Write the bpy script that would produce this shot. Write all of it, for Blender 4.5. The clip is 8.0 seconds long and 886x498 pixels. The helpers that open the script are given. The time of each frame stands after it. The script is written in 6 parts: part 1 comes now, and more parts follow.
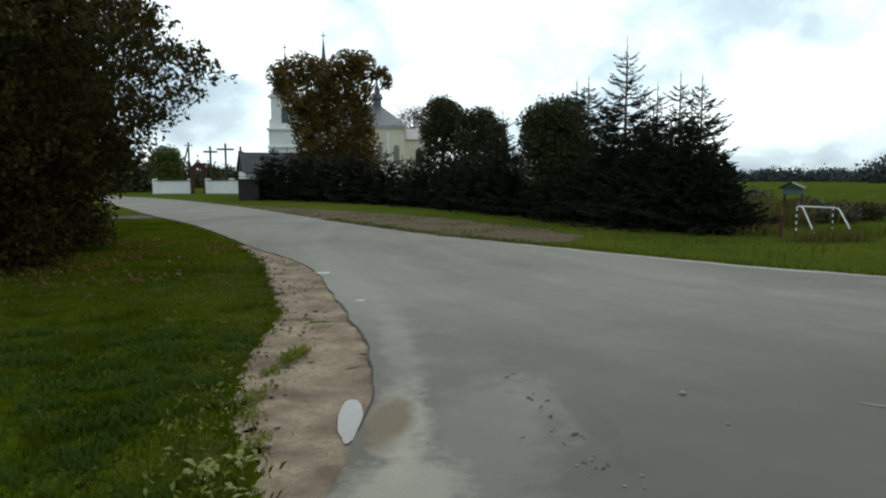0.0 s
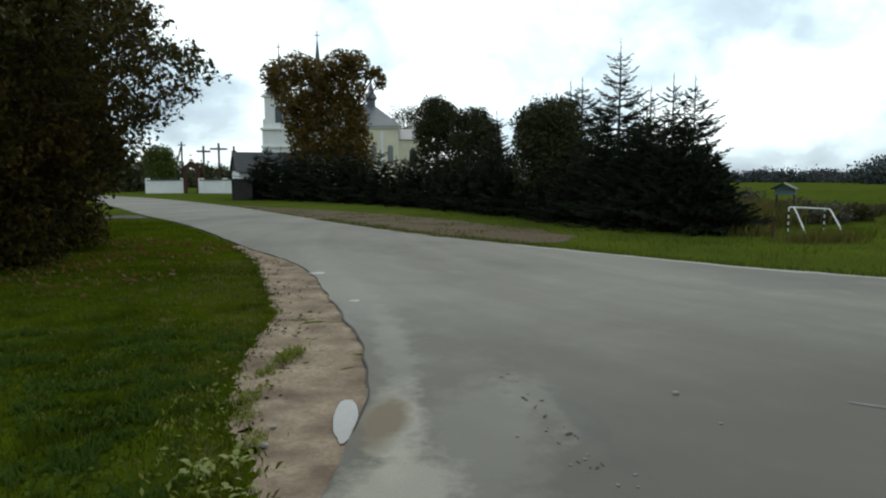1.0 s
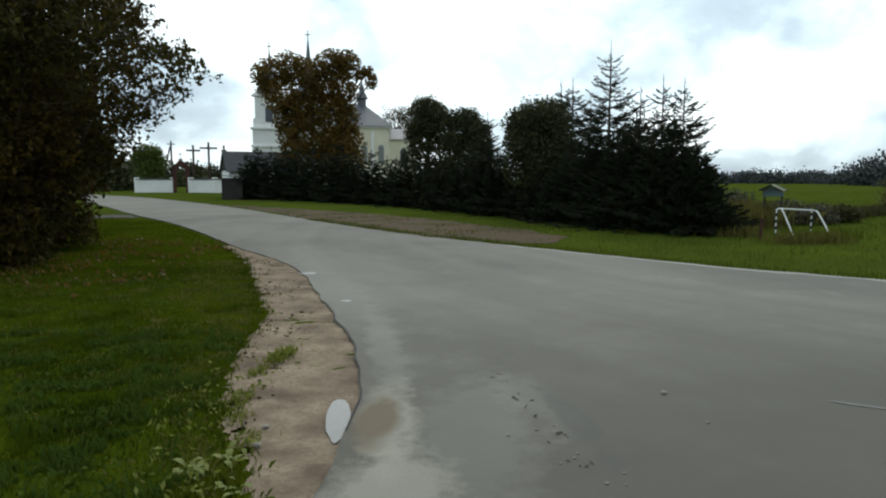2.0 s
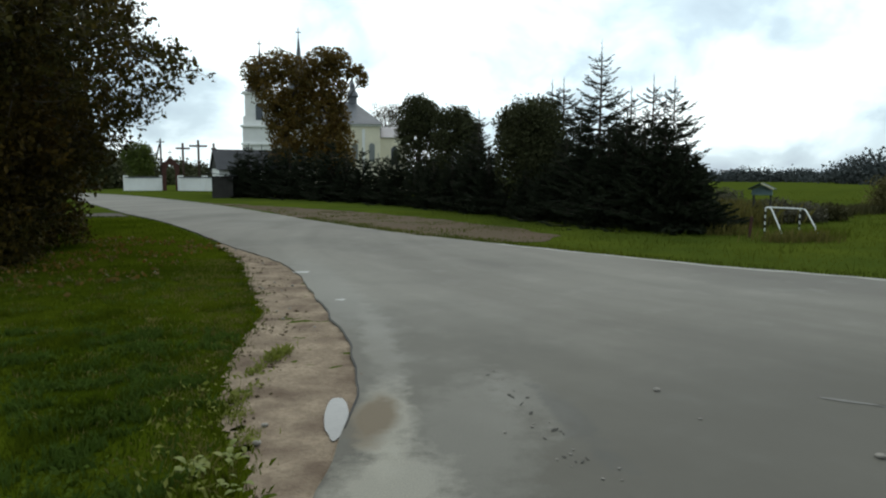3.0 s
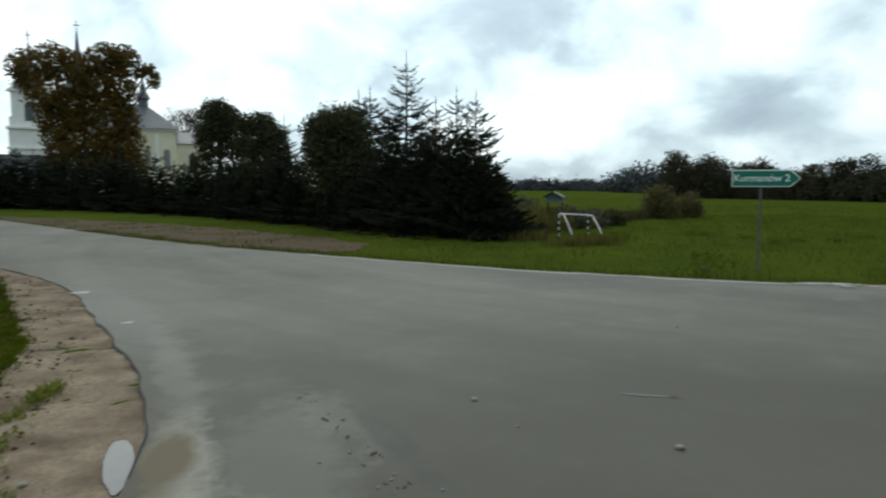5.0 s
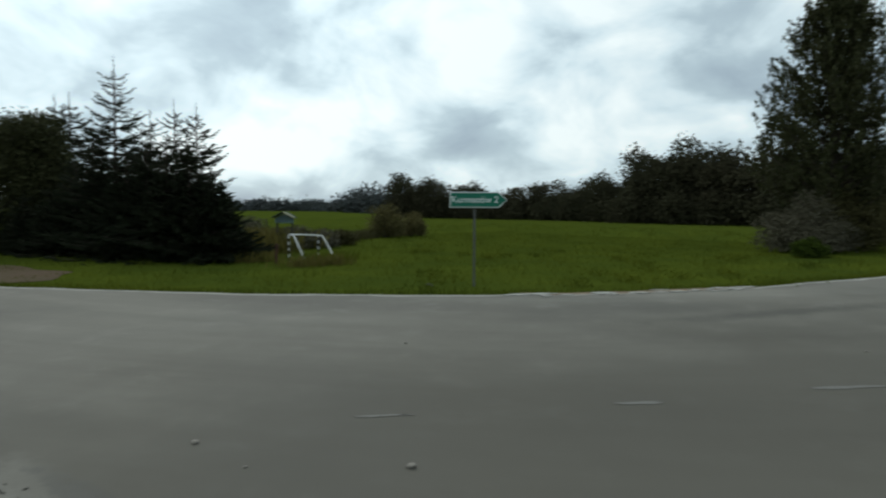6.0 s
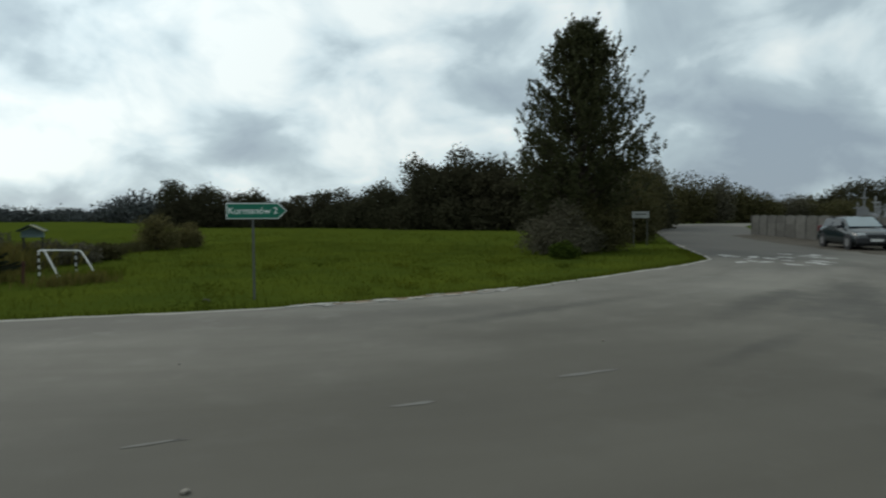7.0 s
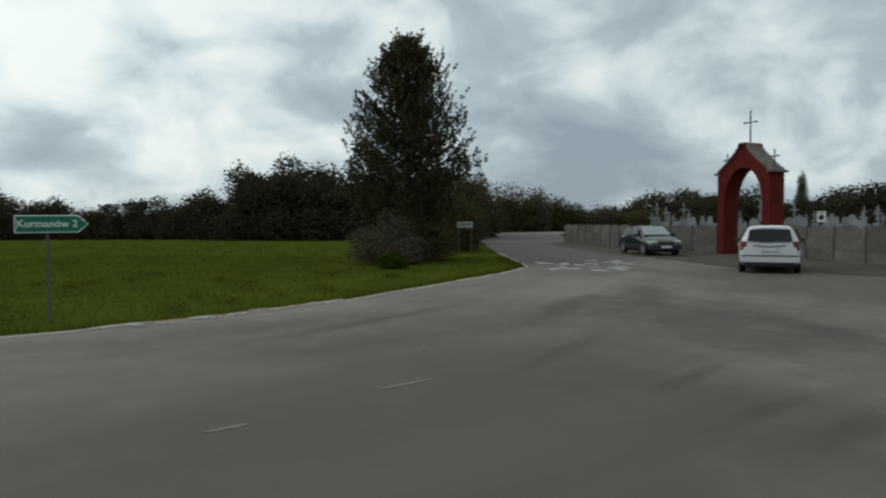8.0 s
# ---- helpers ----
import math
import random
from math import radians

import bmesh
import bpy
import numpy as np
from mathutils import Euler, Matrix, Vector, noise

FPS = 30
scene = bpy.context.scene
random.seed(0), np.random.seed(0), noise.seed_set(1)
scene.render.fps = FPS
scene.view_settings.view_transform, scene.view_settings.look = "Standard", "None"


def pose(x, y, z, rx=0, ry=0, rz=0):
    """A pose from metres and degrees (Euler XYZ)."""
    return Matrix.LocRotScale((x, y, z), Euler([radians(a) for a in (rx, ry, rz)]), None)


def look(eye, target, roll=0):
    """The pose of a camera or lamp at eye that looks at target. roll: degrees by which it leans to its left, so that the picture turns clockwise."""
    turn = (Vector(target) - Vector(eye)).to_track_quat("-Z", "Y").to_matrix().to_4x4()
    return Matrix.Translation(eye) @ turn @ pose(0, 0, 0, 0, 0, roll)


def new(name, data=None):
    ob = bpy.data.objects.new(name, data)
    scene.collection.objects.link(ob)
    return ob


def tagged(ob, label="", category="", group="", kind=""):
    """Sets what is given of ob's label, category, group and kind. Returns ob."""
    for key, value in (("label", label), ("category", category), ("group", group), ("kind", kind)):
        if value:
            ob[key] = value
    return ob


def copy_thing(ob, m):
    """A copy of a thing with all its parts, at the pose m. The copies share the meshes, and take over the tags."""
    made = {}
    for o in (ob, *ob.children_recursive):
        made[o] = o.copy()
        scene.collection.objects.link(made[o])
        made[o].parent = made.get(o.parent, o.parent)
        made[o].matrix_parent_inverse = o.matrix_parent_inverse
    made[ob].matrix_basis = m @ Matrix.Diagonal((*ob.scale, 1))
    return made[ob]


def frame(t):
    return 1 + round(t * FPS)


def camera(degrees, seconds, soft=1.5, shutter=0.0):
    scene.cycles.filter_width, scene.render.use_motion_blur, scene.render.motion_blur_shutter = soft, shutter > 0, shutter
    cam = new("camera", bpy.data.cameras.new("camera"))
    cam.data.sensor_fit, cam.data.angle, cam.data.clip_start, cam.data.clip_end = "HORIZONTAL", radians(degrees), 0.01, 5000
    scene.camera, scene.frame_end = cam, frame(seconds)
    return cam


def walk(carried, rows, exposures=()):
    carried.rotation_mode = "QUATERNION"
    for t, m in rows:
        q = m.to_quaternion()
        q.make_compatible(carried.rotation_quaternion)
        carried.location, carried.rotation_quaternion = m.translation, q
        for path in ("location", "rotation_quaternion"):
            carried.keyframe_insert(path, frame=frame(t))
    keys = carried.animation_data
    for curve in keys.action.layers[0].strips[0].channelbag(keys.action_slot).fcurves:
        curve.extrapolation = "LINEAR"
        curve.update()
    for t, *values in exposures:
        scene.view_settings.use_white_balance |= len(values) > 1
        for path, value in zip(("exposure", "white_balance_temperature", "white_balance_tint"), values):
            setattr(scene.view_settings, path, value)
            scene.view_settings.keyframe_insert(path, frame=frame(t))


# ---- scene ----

# ------------------------------------------------------------ camera and walk
cam = camera(66.25, 8.0, soft=2.1, shutter=0.3)
EYE = 1.65
ROWS = [(0.0, 0.000, 0.000, 0.000, 0.00, -5.924, 0.33), (0.5, -0.012, 0.006, 0.000, -0.21, -5.913, 0.28),
        (1.0, -0.010, -0.025, 0.008, -0.52, -5.920, 0.22), (1.5, -0.016, -0.042, 0.012, -0.87, -5.895, 0.10),
        (3.0, -0.068, -0.130, 0.040, -2.10, -6.082, -0.02), (3.5, -0.115, -0.045, 0.032, -2.64, -6.185, 0.06),
        (4.0, -0.095, 0.020, 0.034, -5.05, -6.260, 0.34), (4.2, -0.083, 0.060, 0.022, -6.76, -6.185, 0.40),
        (5.3, 0.006, 0.215, 0.020, -24.08, -4.743, -0.15), (5.5, 0.031, 0.225, 0.030, -28.57, -4.335, -0.05),
        (6.0, 0.094, 0.345, 0.022, -40.50, -3.530, -0.30), (6.5, 0.120, 0.310, 0.034, -49.85, -3.185, 0.08),
        (7.0, 0.010, 0.150, 0.090, -58.50, -2.920, 0.28), (7.5, -0.060, 0.040, 0.135, -65.88, -2.660, 0.28),
        (8.0, 0.030, 0.000, 0.150, -72.64, -2.230, 0.43)]
walk(cam, [(t, pose(x, y, z + EYE, 90 + p, r, w)) for t, x, y, z, w, p, r in ROWS],
     exposures=[(0.0, 0.1, 6550, 9), (4.2, 0.1, 6550, 9), (5.3, -0.14, 6500, 7), (6.5, -0.28, 6600, 8), (8.0, -0.36, 6850, 10)])

# ------------------------------------------------------------ world and sun
SUN_AZ, SUN_EL = 9.0, 38.0     # degrees from +y towards +x, and above the horizon
sun_dir = Vector((math.sin(radians(SUN_AZ)) * math.cos(radians(SUN_EL)), math.cos(radians(SUN_AZ)) * math.cos(radians(SUN_EL)), math.sin(radians(SUN_EL))))
sun = new("sun", bpy.data.lights.new("sun", "SUN"))
sun.data.energy, sun.data.angle, sun.data.color = 0.7, radians(20), (1.0, 0.97, 0.92)
sun.matrix_world = look(sun_dir * 100, (0, 0, 0))

world = bpy.data.worlds.new("overcast_sky")
scene.world = world
world.use_nodes = True
wt = world.node_tree
wt.nodes.clear()


def wnode(kind, **props):
    n = wt.nodes.new(kind)
    for k, v in props.items():
        n.inputs[k].default_value = v
    return n


def wmath(op, a, b=None, clamp=False):
    n = wt.nodes.new("ShaderNodeMath")
    n.operation, n.use_clamp = op, clamp
    for i, v in enumerate((a, b)):
        if v is None:
            continue
        if isinstance(v, (int, float)):
            n.inputs[i].default_value = v
        else:
            wt.links.new(v, n.inputs[i])
    return n.outputs[0]


w_out = wnode("ShaderNodeOutputWorld")
w_bg = wnode("ShaderNodeBackground", Strength=1.0)
w_sky = wnode("ShaderNodeTexSky")
w_sky.sky_type, w_sky.sun_disc = "NISHITA", False
w_sky.sun_elevation, w_sky.sun_rotation = radians(SUN_EL), radians(SUN_AZ)
w_dir = wnode("ShaderNodeTexCoord").outputs["Generated"]
w_sep = wnode("ShaderNodeSeparateXYZ")
wt.links.new(w_dir, w_sep.inputs[0])
up = wmath("MAXIMUM", w_sep.outputs[2], 0.0)
flat = wmath("ADD", up, 0.55)
w_com = wnode("ShaderNodeCombineXYZ", Z=5.3)
wt.links.new(wmath("DIVIDE", w_sep.outputs[0], flat), w_com.inputs[0])
wt.links.new(wmath("DIVIDE", w_sep.outputs[1], flat), w_com.inputs[1])
# soft cumulus: broad masses, middling lumps, and rounded puffs whose outline is broken by a warp
w_mass = wnode("ShaderNodeTexNoise", Scale=2.0, Detail=3.0, Roughness=0.45, Distortion=0.2)
w_lump = wnode("ShaderNodeTexNoise", Scale=4.6, Detail=8.0, Roughness=0.50, Distortion=0.35)
w_warp = wnode("ShaderNodeTexNoise", Scale=6.0, Detail=4.0, Roughness=0.5)
for n_ in (w_mass, w_lump, w_warp):
    wt.links.new(w_com.outputs[0], n_.inputs["Vector"])
w_bend = wt.nodes.new("ShaderNodeVectorMath")
w_bend.operation = "MULTIPLY_ADD"
wt.links.new(w_warp.outputs["Color"], w_bend.inputs[0])
w_bend.inputs[1].default_value = (0.22, 0.22, 0.22)
wt.links.new(w_com.outputs[0], w_bend.inputs[2])
w_puff = wnode("ShaderNodeTexVoronoi", Scale=3.4)
w_puff.feature = "SMOOTH_F1"
w_puff.inputs["Smoothness"].default_value = 0.55
wt.links.new(w_bend.outputs[0], w_puff.inputs["Vector"])
puffs = wmath("SUBTRACT", 0.62, wmath("MULTIPLY", w_puff.outputs["Distance"], 0.62))
body = wmath("ADD", wmath("MULTIPLY", w_mass.outputs[0], 0.55), wmath("ADD", wmath("MULTIPLY", w_lump.outputs[0], 1.0), wmath("MULTIPLY", puffs, 0.60)))
body = wmath("SUBTRACT", body, 0.462)
w_dot = wt.nodes.new("ShaderNodeVectorMath")
w_dot.operation = "DOT_PRODUCT"
wt.links.new(w_dir, w_dot.inputs[0])
w_dot.inputs[1].default_value = sun_dir
glow = wmath("POWER", wmath("MAXIMUM", w_dot.outputs["Value"], 0.0), 5.0)
cloud = wmath("ADD", body, wmath("MULTIPLY", glow, 0.30))
ramp = wt.nodes.new("ShaderNodeValToRGB")
el = ramp.color_ramp.elements
el[0].position, el[0].color = 0.20, (0.36, 0.46, 0.56, 1)
el[1].position, el[1].color = 0.66, (1.02, 1.13, 1.16, 1)
mid = ramp.color_ramp.elements.new(0.42)
mid.color = (0.54, 0.68, 0.765, 1)
mid2 = ramp.color_ramp.elements.new(0.52)
mid2.color = (0.76, 0.92, 1.00, 1)
bank = wmath("SUBTRACT", 1.0, wmath("MULTIPLY", up, 2.8), clamp=True)
bank = wmath("MULTIPLY", bank, wmath("SUBTRACT", 1.0, wmath("MULTIPLY", glow, 0.8), clamp=True))
cloud = wmath("SUBTRACT", cloud, wmath("MULTIPLY", bank, 0.18))
wt.links.new(cloud, ramp.inputs[0])
w_lift = wt.nodes.new("ShaderNodeVectorMath")
w_lift.operation = "SCALE"
wt.links.new(ramp.outputs[0], w_lift.inputs[0])
wt.links.new(wmath("ADD", 1.0, wmath("MULTIPLY", glow, 0.5)), w_lift.inputs["Scale"])
w_nis = wt.nodes.new("ShaderNodeVectorMath")
w_nis.operation = "SCALE"
wt.links.new(w_sky.outputs[0], w_nis.inputs[0])
w_nis.inputs["Scale"].default_value = 0.08
w_mix = wt.nodes.new("ShaderNodeMix")
w_mix.data_type = "RGBA"
w_mix.inputs[0].default_value = 0.92
wt.links.new(w_nis.outputs[0], w_mix.inputs[6])
wt.links.new(w_lift.outputs[0], w_mix.inputs[7])
wt.links.new(w_mix.outputs[2], w_bg.inputs[0])
wt.links.new(w_bg.outputs[0], w_out.inputs[0])


# ------------------------------------------------------------ materials
def material(name, base, rough=0.8, vary=0.25, scale=3.0, fine=40.0, bump=0.25, bump_scale=60.0, dark=None, metal=0.0,
             spec=0.3, island=0.0, obrand=0.0, through_light=0.0, tint=None):
    """A procedural surface: base colour, drift towards 'dark' at a large and a fine scale, and fine relief."""
    m = bpy.data.materials.new(name)
    m.use_nodes = True
    nt = m.node_tree
    b = nt.nodes["Principled BSDF"]
    b.inputs["Roughness"].default_value, b.inputs["Metallic"].default_value = rough, metal
    b.inputs["Specular IOR Level"].default_value = spec
    tc = nt.nodes.new("ShaderNodeTexCoord").outputs["Object"]
    dark = dark or tuple(c * 0.55 for c in base)

    def noise_node(sc, det):
        n = nt.nodes.new("ShaderNodeTexNoise")
        n.inputs["Scale"].default_value, n.inputs["Detail"].default_value = sc, det
        nt.links.new(tc, n.inputs["Vector"])
        return n.outputs[0]

    def mix(fac, a, c):
        n = nt.nodes.new("ShaderNodeMix")
        n.data_type = "RGBA"
        for sock, v in ((0, fac), (6, a), (7, c)):
            if isinstance(v, (int, float)):
                n.inputs[sock].default_value = v
            elif isinstance(v, tuple):
                n.inputs[sock].default_value = (*v, 1)
            else:
                nt.links.new(v, n.inputs[sock])
        return n.outputs[2]

    def spread(src, lo, hi, amount):
        n = nt.nodes.new("ShaderNodeMapRange")
        nt.links.new(src, n.inputs[0])
        n.inputs[1].default_value, n.inputs[2].default_value, n.inputs[4].default_value = lo, hi, amount
        return n.outputs[0]

    col = mix(spread(noise_node(scale, 4), 0.35, 0.7, min(1, vary * 2)), base, dark)
    col = mix(spread(noise_node(fine, 3), 0.4, 0.7, vary), col, dark)
    if island:
        rnd = nt.nodes.new("ShaderNodeNewGeometry").outputs["Random Per Island"]
        col = mix(spread(rnd, 0.0, 1.0, island), col, tint or dark)
    if obrand:
        rnd = nt.nodes.new("ShaderNodeObjectInfo").outputs["Random"]
        col = mix(spread(rnd, 0.0, 1.0, obrand), col, tint or dark)
    nt.links.new(col, b.inputs["Base Color"])
    if bump:
        bn = nt.nodes.new("ShaderNodeBump")
        bn.inputs["Strength"].default_value, bn.inputs["Distance"].default_value = bump, 0.02
        nt.links.new(noise_node(bump_scale, 5), bn.inputs["Height"])
        nt.links.new(bn.outputs[0], b.inputs["Normal"])
    if through_light:
        tr = nt.nodes.new("ShaderNodeBsdfTranslucent")
        nt.links.new(col, tr.inputs[0])
        ms = nt.nodes.new("ShaderNodeMixShader")
        ms.inputs[0].default_value = through_light
        nt.links.new(b.outputs[0], ms.inputs[1])
        nt.links.new(tr.outputs[0], ms.inputs[2])
        nt.links.new(ms.outputs[0], nt.nodes["Material Output"].inputs[0])
    return m


def asphalt_material():
    """Old grey asphalt with streaks that follow the bend, dust, oil-dark patches and fine stone."""
    m = bpy.data.materials.new("asphalt")
    m.use_nodes = True
    nt = m.node_tree
    b = nt.nodes["Principled BSDF"]
    b.inputs["Roughness"].default_value, b.inputs["Specular IOR Level"].default_value = 0.85, 0.2
    tc = nt.nodes.new("ShaderNodeTexCoord").outputs["Object"]

    def calc(op, a, c=None):
        n = nt.nodes.new("ShaderNodeMath")
        n.operation = op
        for i, v in enumerate((a, c)):
            if isinstance(v, (int, float)):
                n.inputs[i].default_value = v
            elif v is not None:
                nt.links.new(v, n.inputs[i])
        return n.outputs[0]

    def noise_node(vec, sc, det, rough=0.5):
        n = nt.nodes.new("ShaderNodeTexNoise")
        n.inputs["Scale"].default_value, n.inputs["Detail"].default_value, n.inputs["Roughness"].default_value = sc, det, rough
        nt.links.new(vec, n.inputs["Vector"])
        return n.outputs[0]

    def spread(src, lo, hi, a, c):
        n = nt.nodes.new("ShaderNodeMapRange")
        nt.links.new(src, n.inputs[0])
        for i, v in enumerate((lo, hi, a, c)):
            n.inputs[i + 1].default_value = v
        return n.outputs[0]

    def mix(fac, a, c):
        n = nt.nodes.new("ShaderNodeMix")
        n.data_type = "RGBA"
        nt.links.new(fac, n.inputs[0])
        for sock, v in ((6, a), (7, c)):
            if isinstance(v, tuple):
                n.inputs[sock].default_value = (*v, 1)
            else:
                nt.links.new(v, n.inputs[sock])
        return n.outputs[2]

    sep = nt.nodes.new("ShaderNodeSeparateXYZ")
    nt.links.new(tc, sep.inputs[0])
    dx, dy = calc("SUBTRACT", sep.outputs[0], 22.0), calc("SUBTRACT", sep.outputs[1], 22.0)
    rad = calc("SQRT", calc("ADD", calc("MULTIPLY", dx, dx), calc("MULTIPLY", dy, dy)))
    ang = calc("ARCTAN2", dy, dx)
    com = nt.nodes.new("ShaderNodeCombineXYZ")
    nt.links.new(calc("MULTIPLY", rad, 0.55), com.inputs[0])
    nt.links.new(calc("MULTIPLY", ang, 1.3), com.inputs[1])
    streak = noise_node(com.outputs[0], 1.0, 5, 0.6)
    blotch = noise_node(tc, 0.22, 5, 0.6)
    stone = noise_node(tc, 95.0, 3, 0.7)
    col = mix(spread(streak, 0.38, 0.62, 0.0, 1.0), (0.148, 0.136, 0.112), (0.206, 0.192, 0.160))
    col = mix(spread(blotch, 0.46, 0.70, 0.0, 0.65), col, (0.092, 0.086, 0.073))
    col = mix(spread(noise_node(tc, 1.3, 6, 0.7), 0.54, 0.75, 0.0, 0.5), col, (0.265, 0.248, 0.215))
    # grimier asphalt amid the junction, uneven rim; lens fall-off is darkened in with it
    wide = noise_node(tc, 0.16, 6, 0.65)

    def ellipse(cx, cy, rx, ry, rim, turn=0.0, vec=None):
        """1 inside an uneven ellipse, falling to 0 over its rim."""
        c, sn = math.cos(radians(turn)), math.sin(radians(turn))
        ex, ey = calc("SUBTRACT", sep.outputs[0], cx), calc("SUBTRACT", sep.outputs[1], cy)
        u = calc("DIVIDE", calc("ADD", calc("MULTIPLY", ex, c), calc("MULTIPLY", ey, sn)), rx)
        v = calc("DIVIDE", calc("SUBTRACT", calc("MULTIPLY", ey, c), calc("MULTIPLY", ex, sn)), ry)
        d = calc("SQRT", calc("ADD", calc("MULTIPLY", u, u), calc("MULTIPLY", v, v)))
        return calc("ADD", d, calc("MULTIPLY", calc("SUBTRACT", vec, 0.5), rim))

    dark_middle = ellipse(5.4, 2.0, 11.0, 6.3, 1.5, -10, wide)
    col = mix(spread(dark_middle, 0.40, 1.10, 0.72, 0.0), col, (0.072, 0.063, 0.047))
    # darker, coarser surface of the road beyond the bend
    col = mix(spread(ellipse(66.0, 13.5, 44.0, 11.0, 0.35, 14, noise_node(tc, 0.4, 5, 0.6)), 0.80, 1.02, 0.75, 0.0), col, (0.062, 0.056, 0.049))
    col = mix(spread(ellipse(20.5, -5.5, 10.0, 4.6, 1.2, 28, noise_node(tc, 0.5, 6, 0.65)), 0.55, 1.10, 0.60, 0.0), col, (0.058, 0.051, 0.041))
    ragged = noise_node(tc, 3.2, 6, 0.7)
    col = mix(spread(ellipse(13.2, -0.8, 5.5, 2.2, 3.4, 22, noise_node(tc, 0.7, 6, 0.7)), 0.35, 0.85, 0.55, 0.0), col, (0.060, 0.056, 0.048))
    mottle = noise_node(tc, 1.6, 6, 0.75)
    for e in ((8.2, -0.35, 0.9, 0.16, 2.4, -25, mottle), (7.0, -1.0, 0.8, 0.15, 2.4, -35, mottle), (6.75, -1.7, 1.0, 0.22, 2.6, -30, mottle), (9.6, 1.2, 1.6, 0.22, 2.6, -15, mottle),
              (14.5, 1.8, 2.6, 0.40, 2.6, -8, mottle), (12.5, -2.6, 2.2, 0.5, 2.6, 20, mottle), (17.5, 0.2, 3.0, 0.6, 2.6, 5, mottle), (11.5, 5.0, 2.5, 0.3, 2.6, -18, mottle)):
        col = mix(spread(ellipse(*e), 0.35, 1.25, 0.55, 0.0), col, (0.050, 0.046, 0.038))
    for e, tone, amount in (((-0.30, 4.5, 0.24, 0.95, 1.5, 2, ragged), (0.34, 0.315, 0.255), 0.72), ((-0.22, 3.3, 0.40, 0.9, 1.6, 0, ragged), (0.34, 0.315, 0.255), 0.72),
                            ((-0.50, 6.9, 0.20, 2.2, 1.6, 8, ragged), (0.30, 0.28, 0.24), 0.35), ((-0.38, 4.50, 0.19, 0.60, 1.2, -4, ragged), (0.150, 0.112, 0.070), 0.95),
                            ((-1.5, 10.4, 0.5, 4.5, 1.5, 17, ragged), (0.26, 0.25, 0.22), 0.4),
                            ((0.28, 4.2, 0.50, 1.5, 1.7, -6, ragged), (0.250, 0.236, 0.202), 0.34), ((2.7, 5.4, 1.2, 3.6, 1.4, -25, wide), (0.100, 0.092, 0.077), 0.28),
                            ((0.75, 5.0, 0.25, 0.8, 2.6, 10, ragged), (0.30, 0.285, 0.25), 0.22), ((1.0, 4.4, 0.13, 0.9, 3.0, 8, ragged), (0.085, 0.080, 0.070), 0.6)):
        col = mix(spread(ellipse(*e), 0.55, 1.05, amount, 0.0), col, tone)
    col = mix(spread(stone, 0.35, 0.7, 0.0, 0.4), col, (0.08, 0.078, 0.074))
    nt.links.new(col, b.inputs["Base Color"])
    bn = nt.nodes.new("ShaderNodeBump")
    bn.inputs["Strength"].default_value, bn.inputs["Distance"].default_value = 0.35, 0.006
    nt.links.new(stone, bn.inputs["Height"])
    nt.links.new(bn.outputs[0], b.inputs["Normal"])
    return m


M_ASPHALT = asphalt_material()
M_GRASS_GROUND = material("meadow_soil_and_grass", (0.066, 0.083, 0.011), 0.95, 0.40, 0.35, 5.0, 0.6, 14.0, dark=(0.036, 0.054, 0.010), spec=0.0)
M_BLADE = material("grass_blades", (0.103, 0.117, 0.014), 0.95, 0.40, 0.40, 2.0, 0, dark=(0.050, 0.072, 0.012), spec=0.0, island=0.2,
                   tint=(0.062, 0.080, 0.013), through_light=0.45)
# lawn kept apart from the meadow: tree shade put into its darker tones
M_LAWN_SOIL = material("lawn_turf", (0.054, 0.068, 0.005), 0.95, 0.45, 0.5, 6.0, 0.6, 14.0, dark=(0.018, 0.030, 0.001), spec=0.0)
M_LAWN = material("lawn_blades", (0.108, 0.128, 0.008), 0.95, 0.5, 0.55, 3.0, 0, dark=(0.011, 0.026, 0.004), spec=0.0, island=0.4,
                  tint=(0.060, 0.082, 0.003), through_light=0.3)
M_WEED = material("plantain_leaves", (0.165, 0.185, 0.026), 0.9, 0.3, 2.0, 12.0, 0, dark=(0.085, 0.105, 0.014), spec=0.04, island=0.6,
                  tint=(0.26, 0.25, 0.09), through_light=0.3)
M_CLOVER = material("clover_leaves", (0.085, 0.115, 0.012), 0.95, 0.3, 1.2, 8.0, 0, dark=(0.034, 0.060, 0.010), spec=0.02, island=0.5,
                    tint=(0.055, 0.085, 0.026), through_light=0.3)
M_BLADE_DRY = material("dry_grass_blades", (0.16, 0.13, 0.035), 0.8, 0.2, 0.5, 5.0, 0, dark=(0.09, 0.08, 0.02), spec=0.15, island=0.6,
                       tint=(0.06, 0.07, 0.015), through_light=0.2)
M_SAND = material("trodden_sand", (0.315, 0.245, 0.172), 0.95, 0.50, 2.2, 26.0, 1.0, 45.0, dark=(0.125, 0.088, 0.062), spec=0.1)
M_DIRT = material("brown_dirt_verge", (0.090, 0.058, 0.038), 0.95, 0.4, 0.5, 12.0, 0.6, 30.0, dark=(0.062, 0.052, 0.022), spec=0.1)
M_GRAVEL = material("grey_brown_gravel", (0.088, 0.076, 0.060), 0.95, 0.35, 0.5, 30.0, 0.7, 50.0, dark=(0.050, 0.043, 0.033), spec=0.15)
M_DUST = material("pale_dust_on_asphalt", (0.33, 0.315, 0.28), 0.9, 0.3, 2.5, 40.0, 0.4, 70.0, dark=(0.20, 0.19, 0.17), spec=0.1)
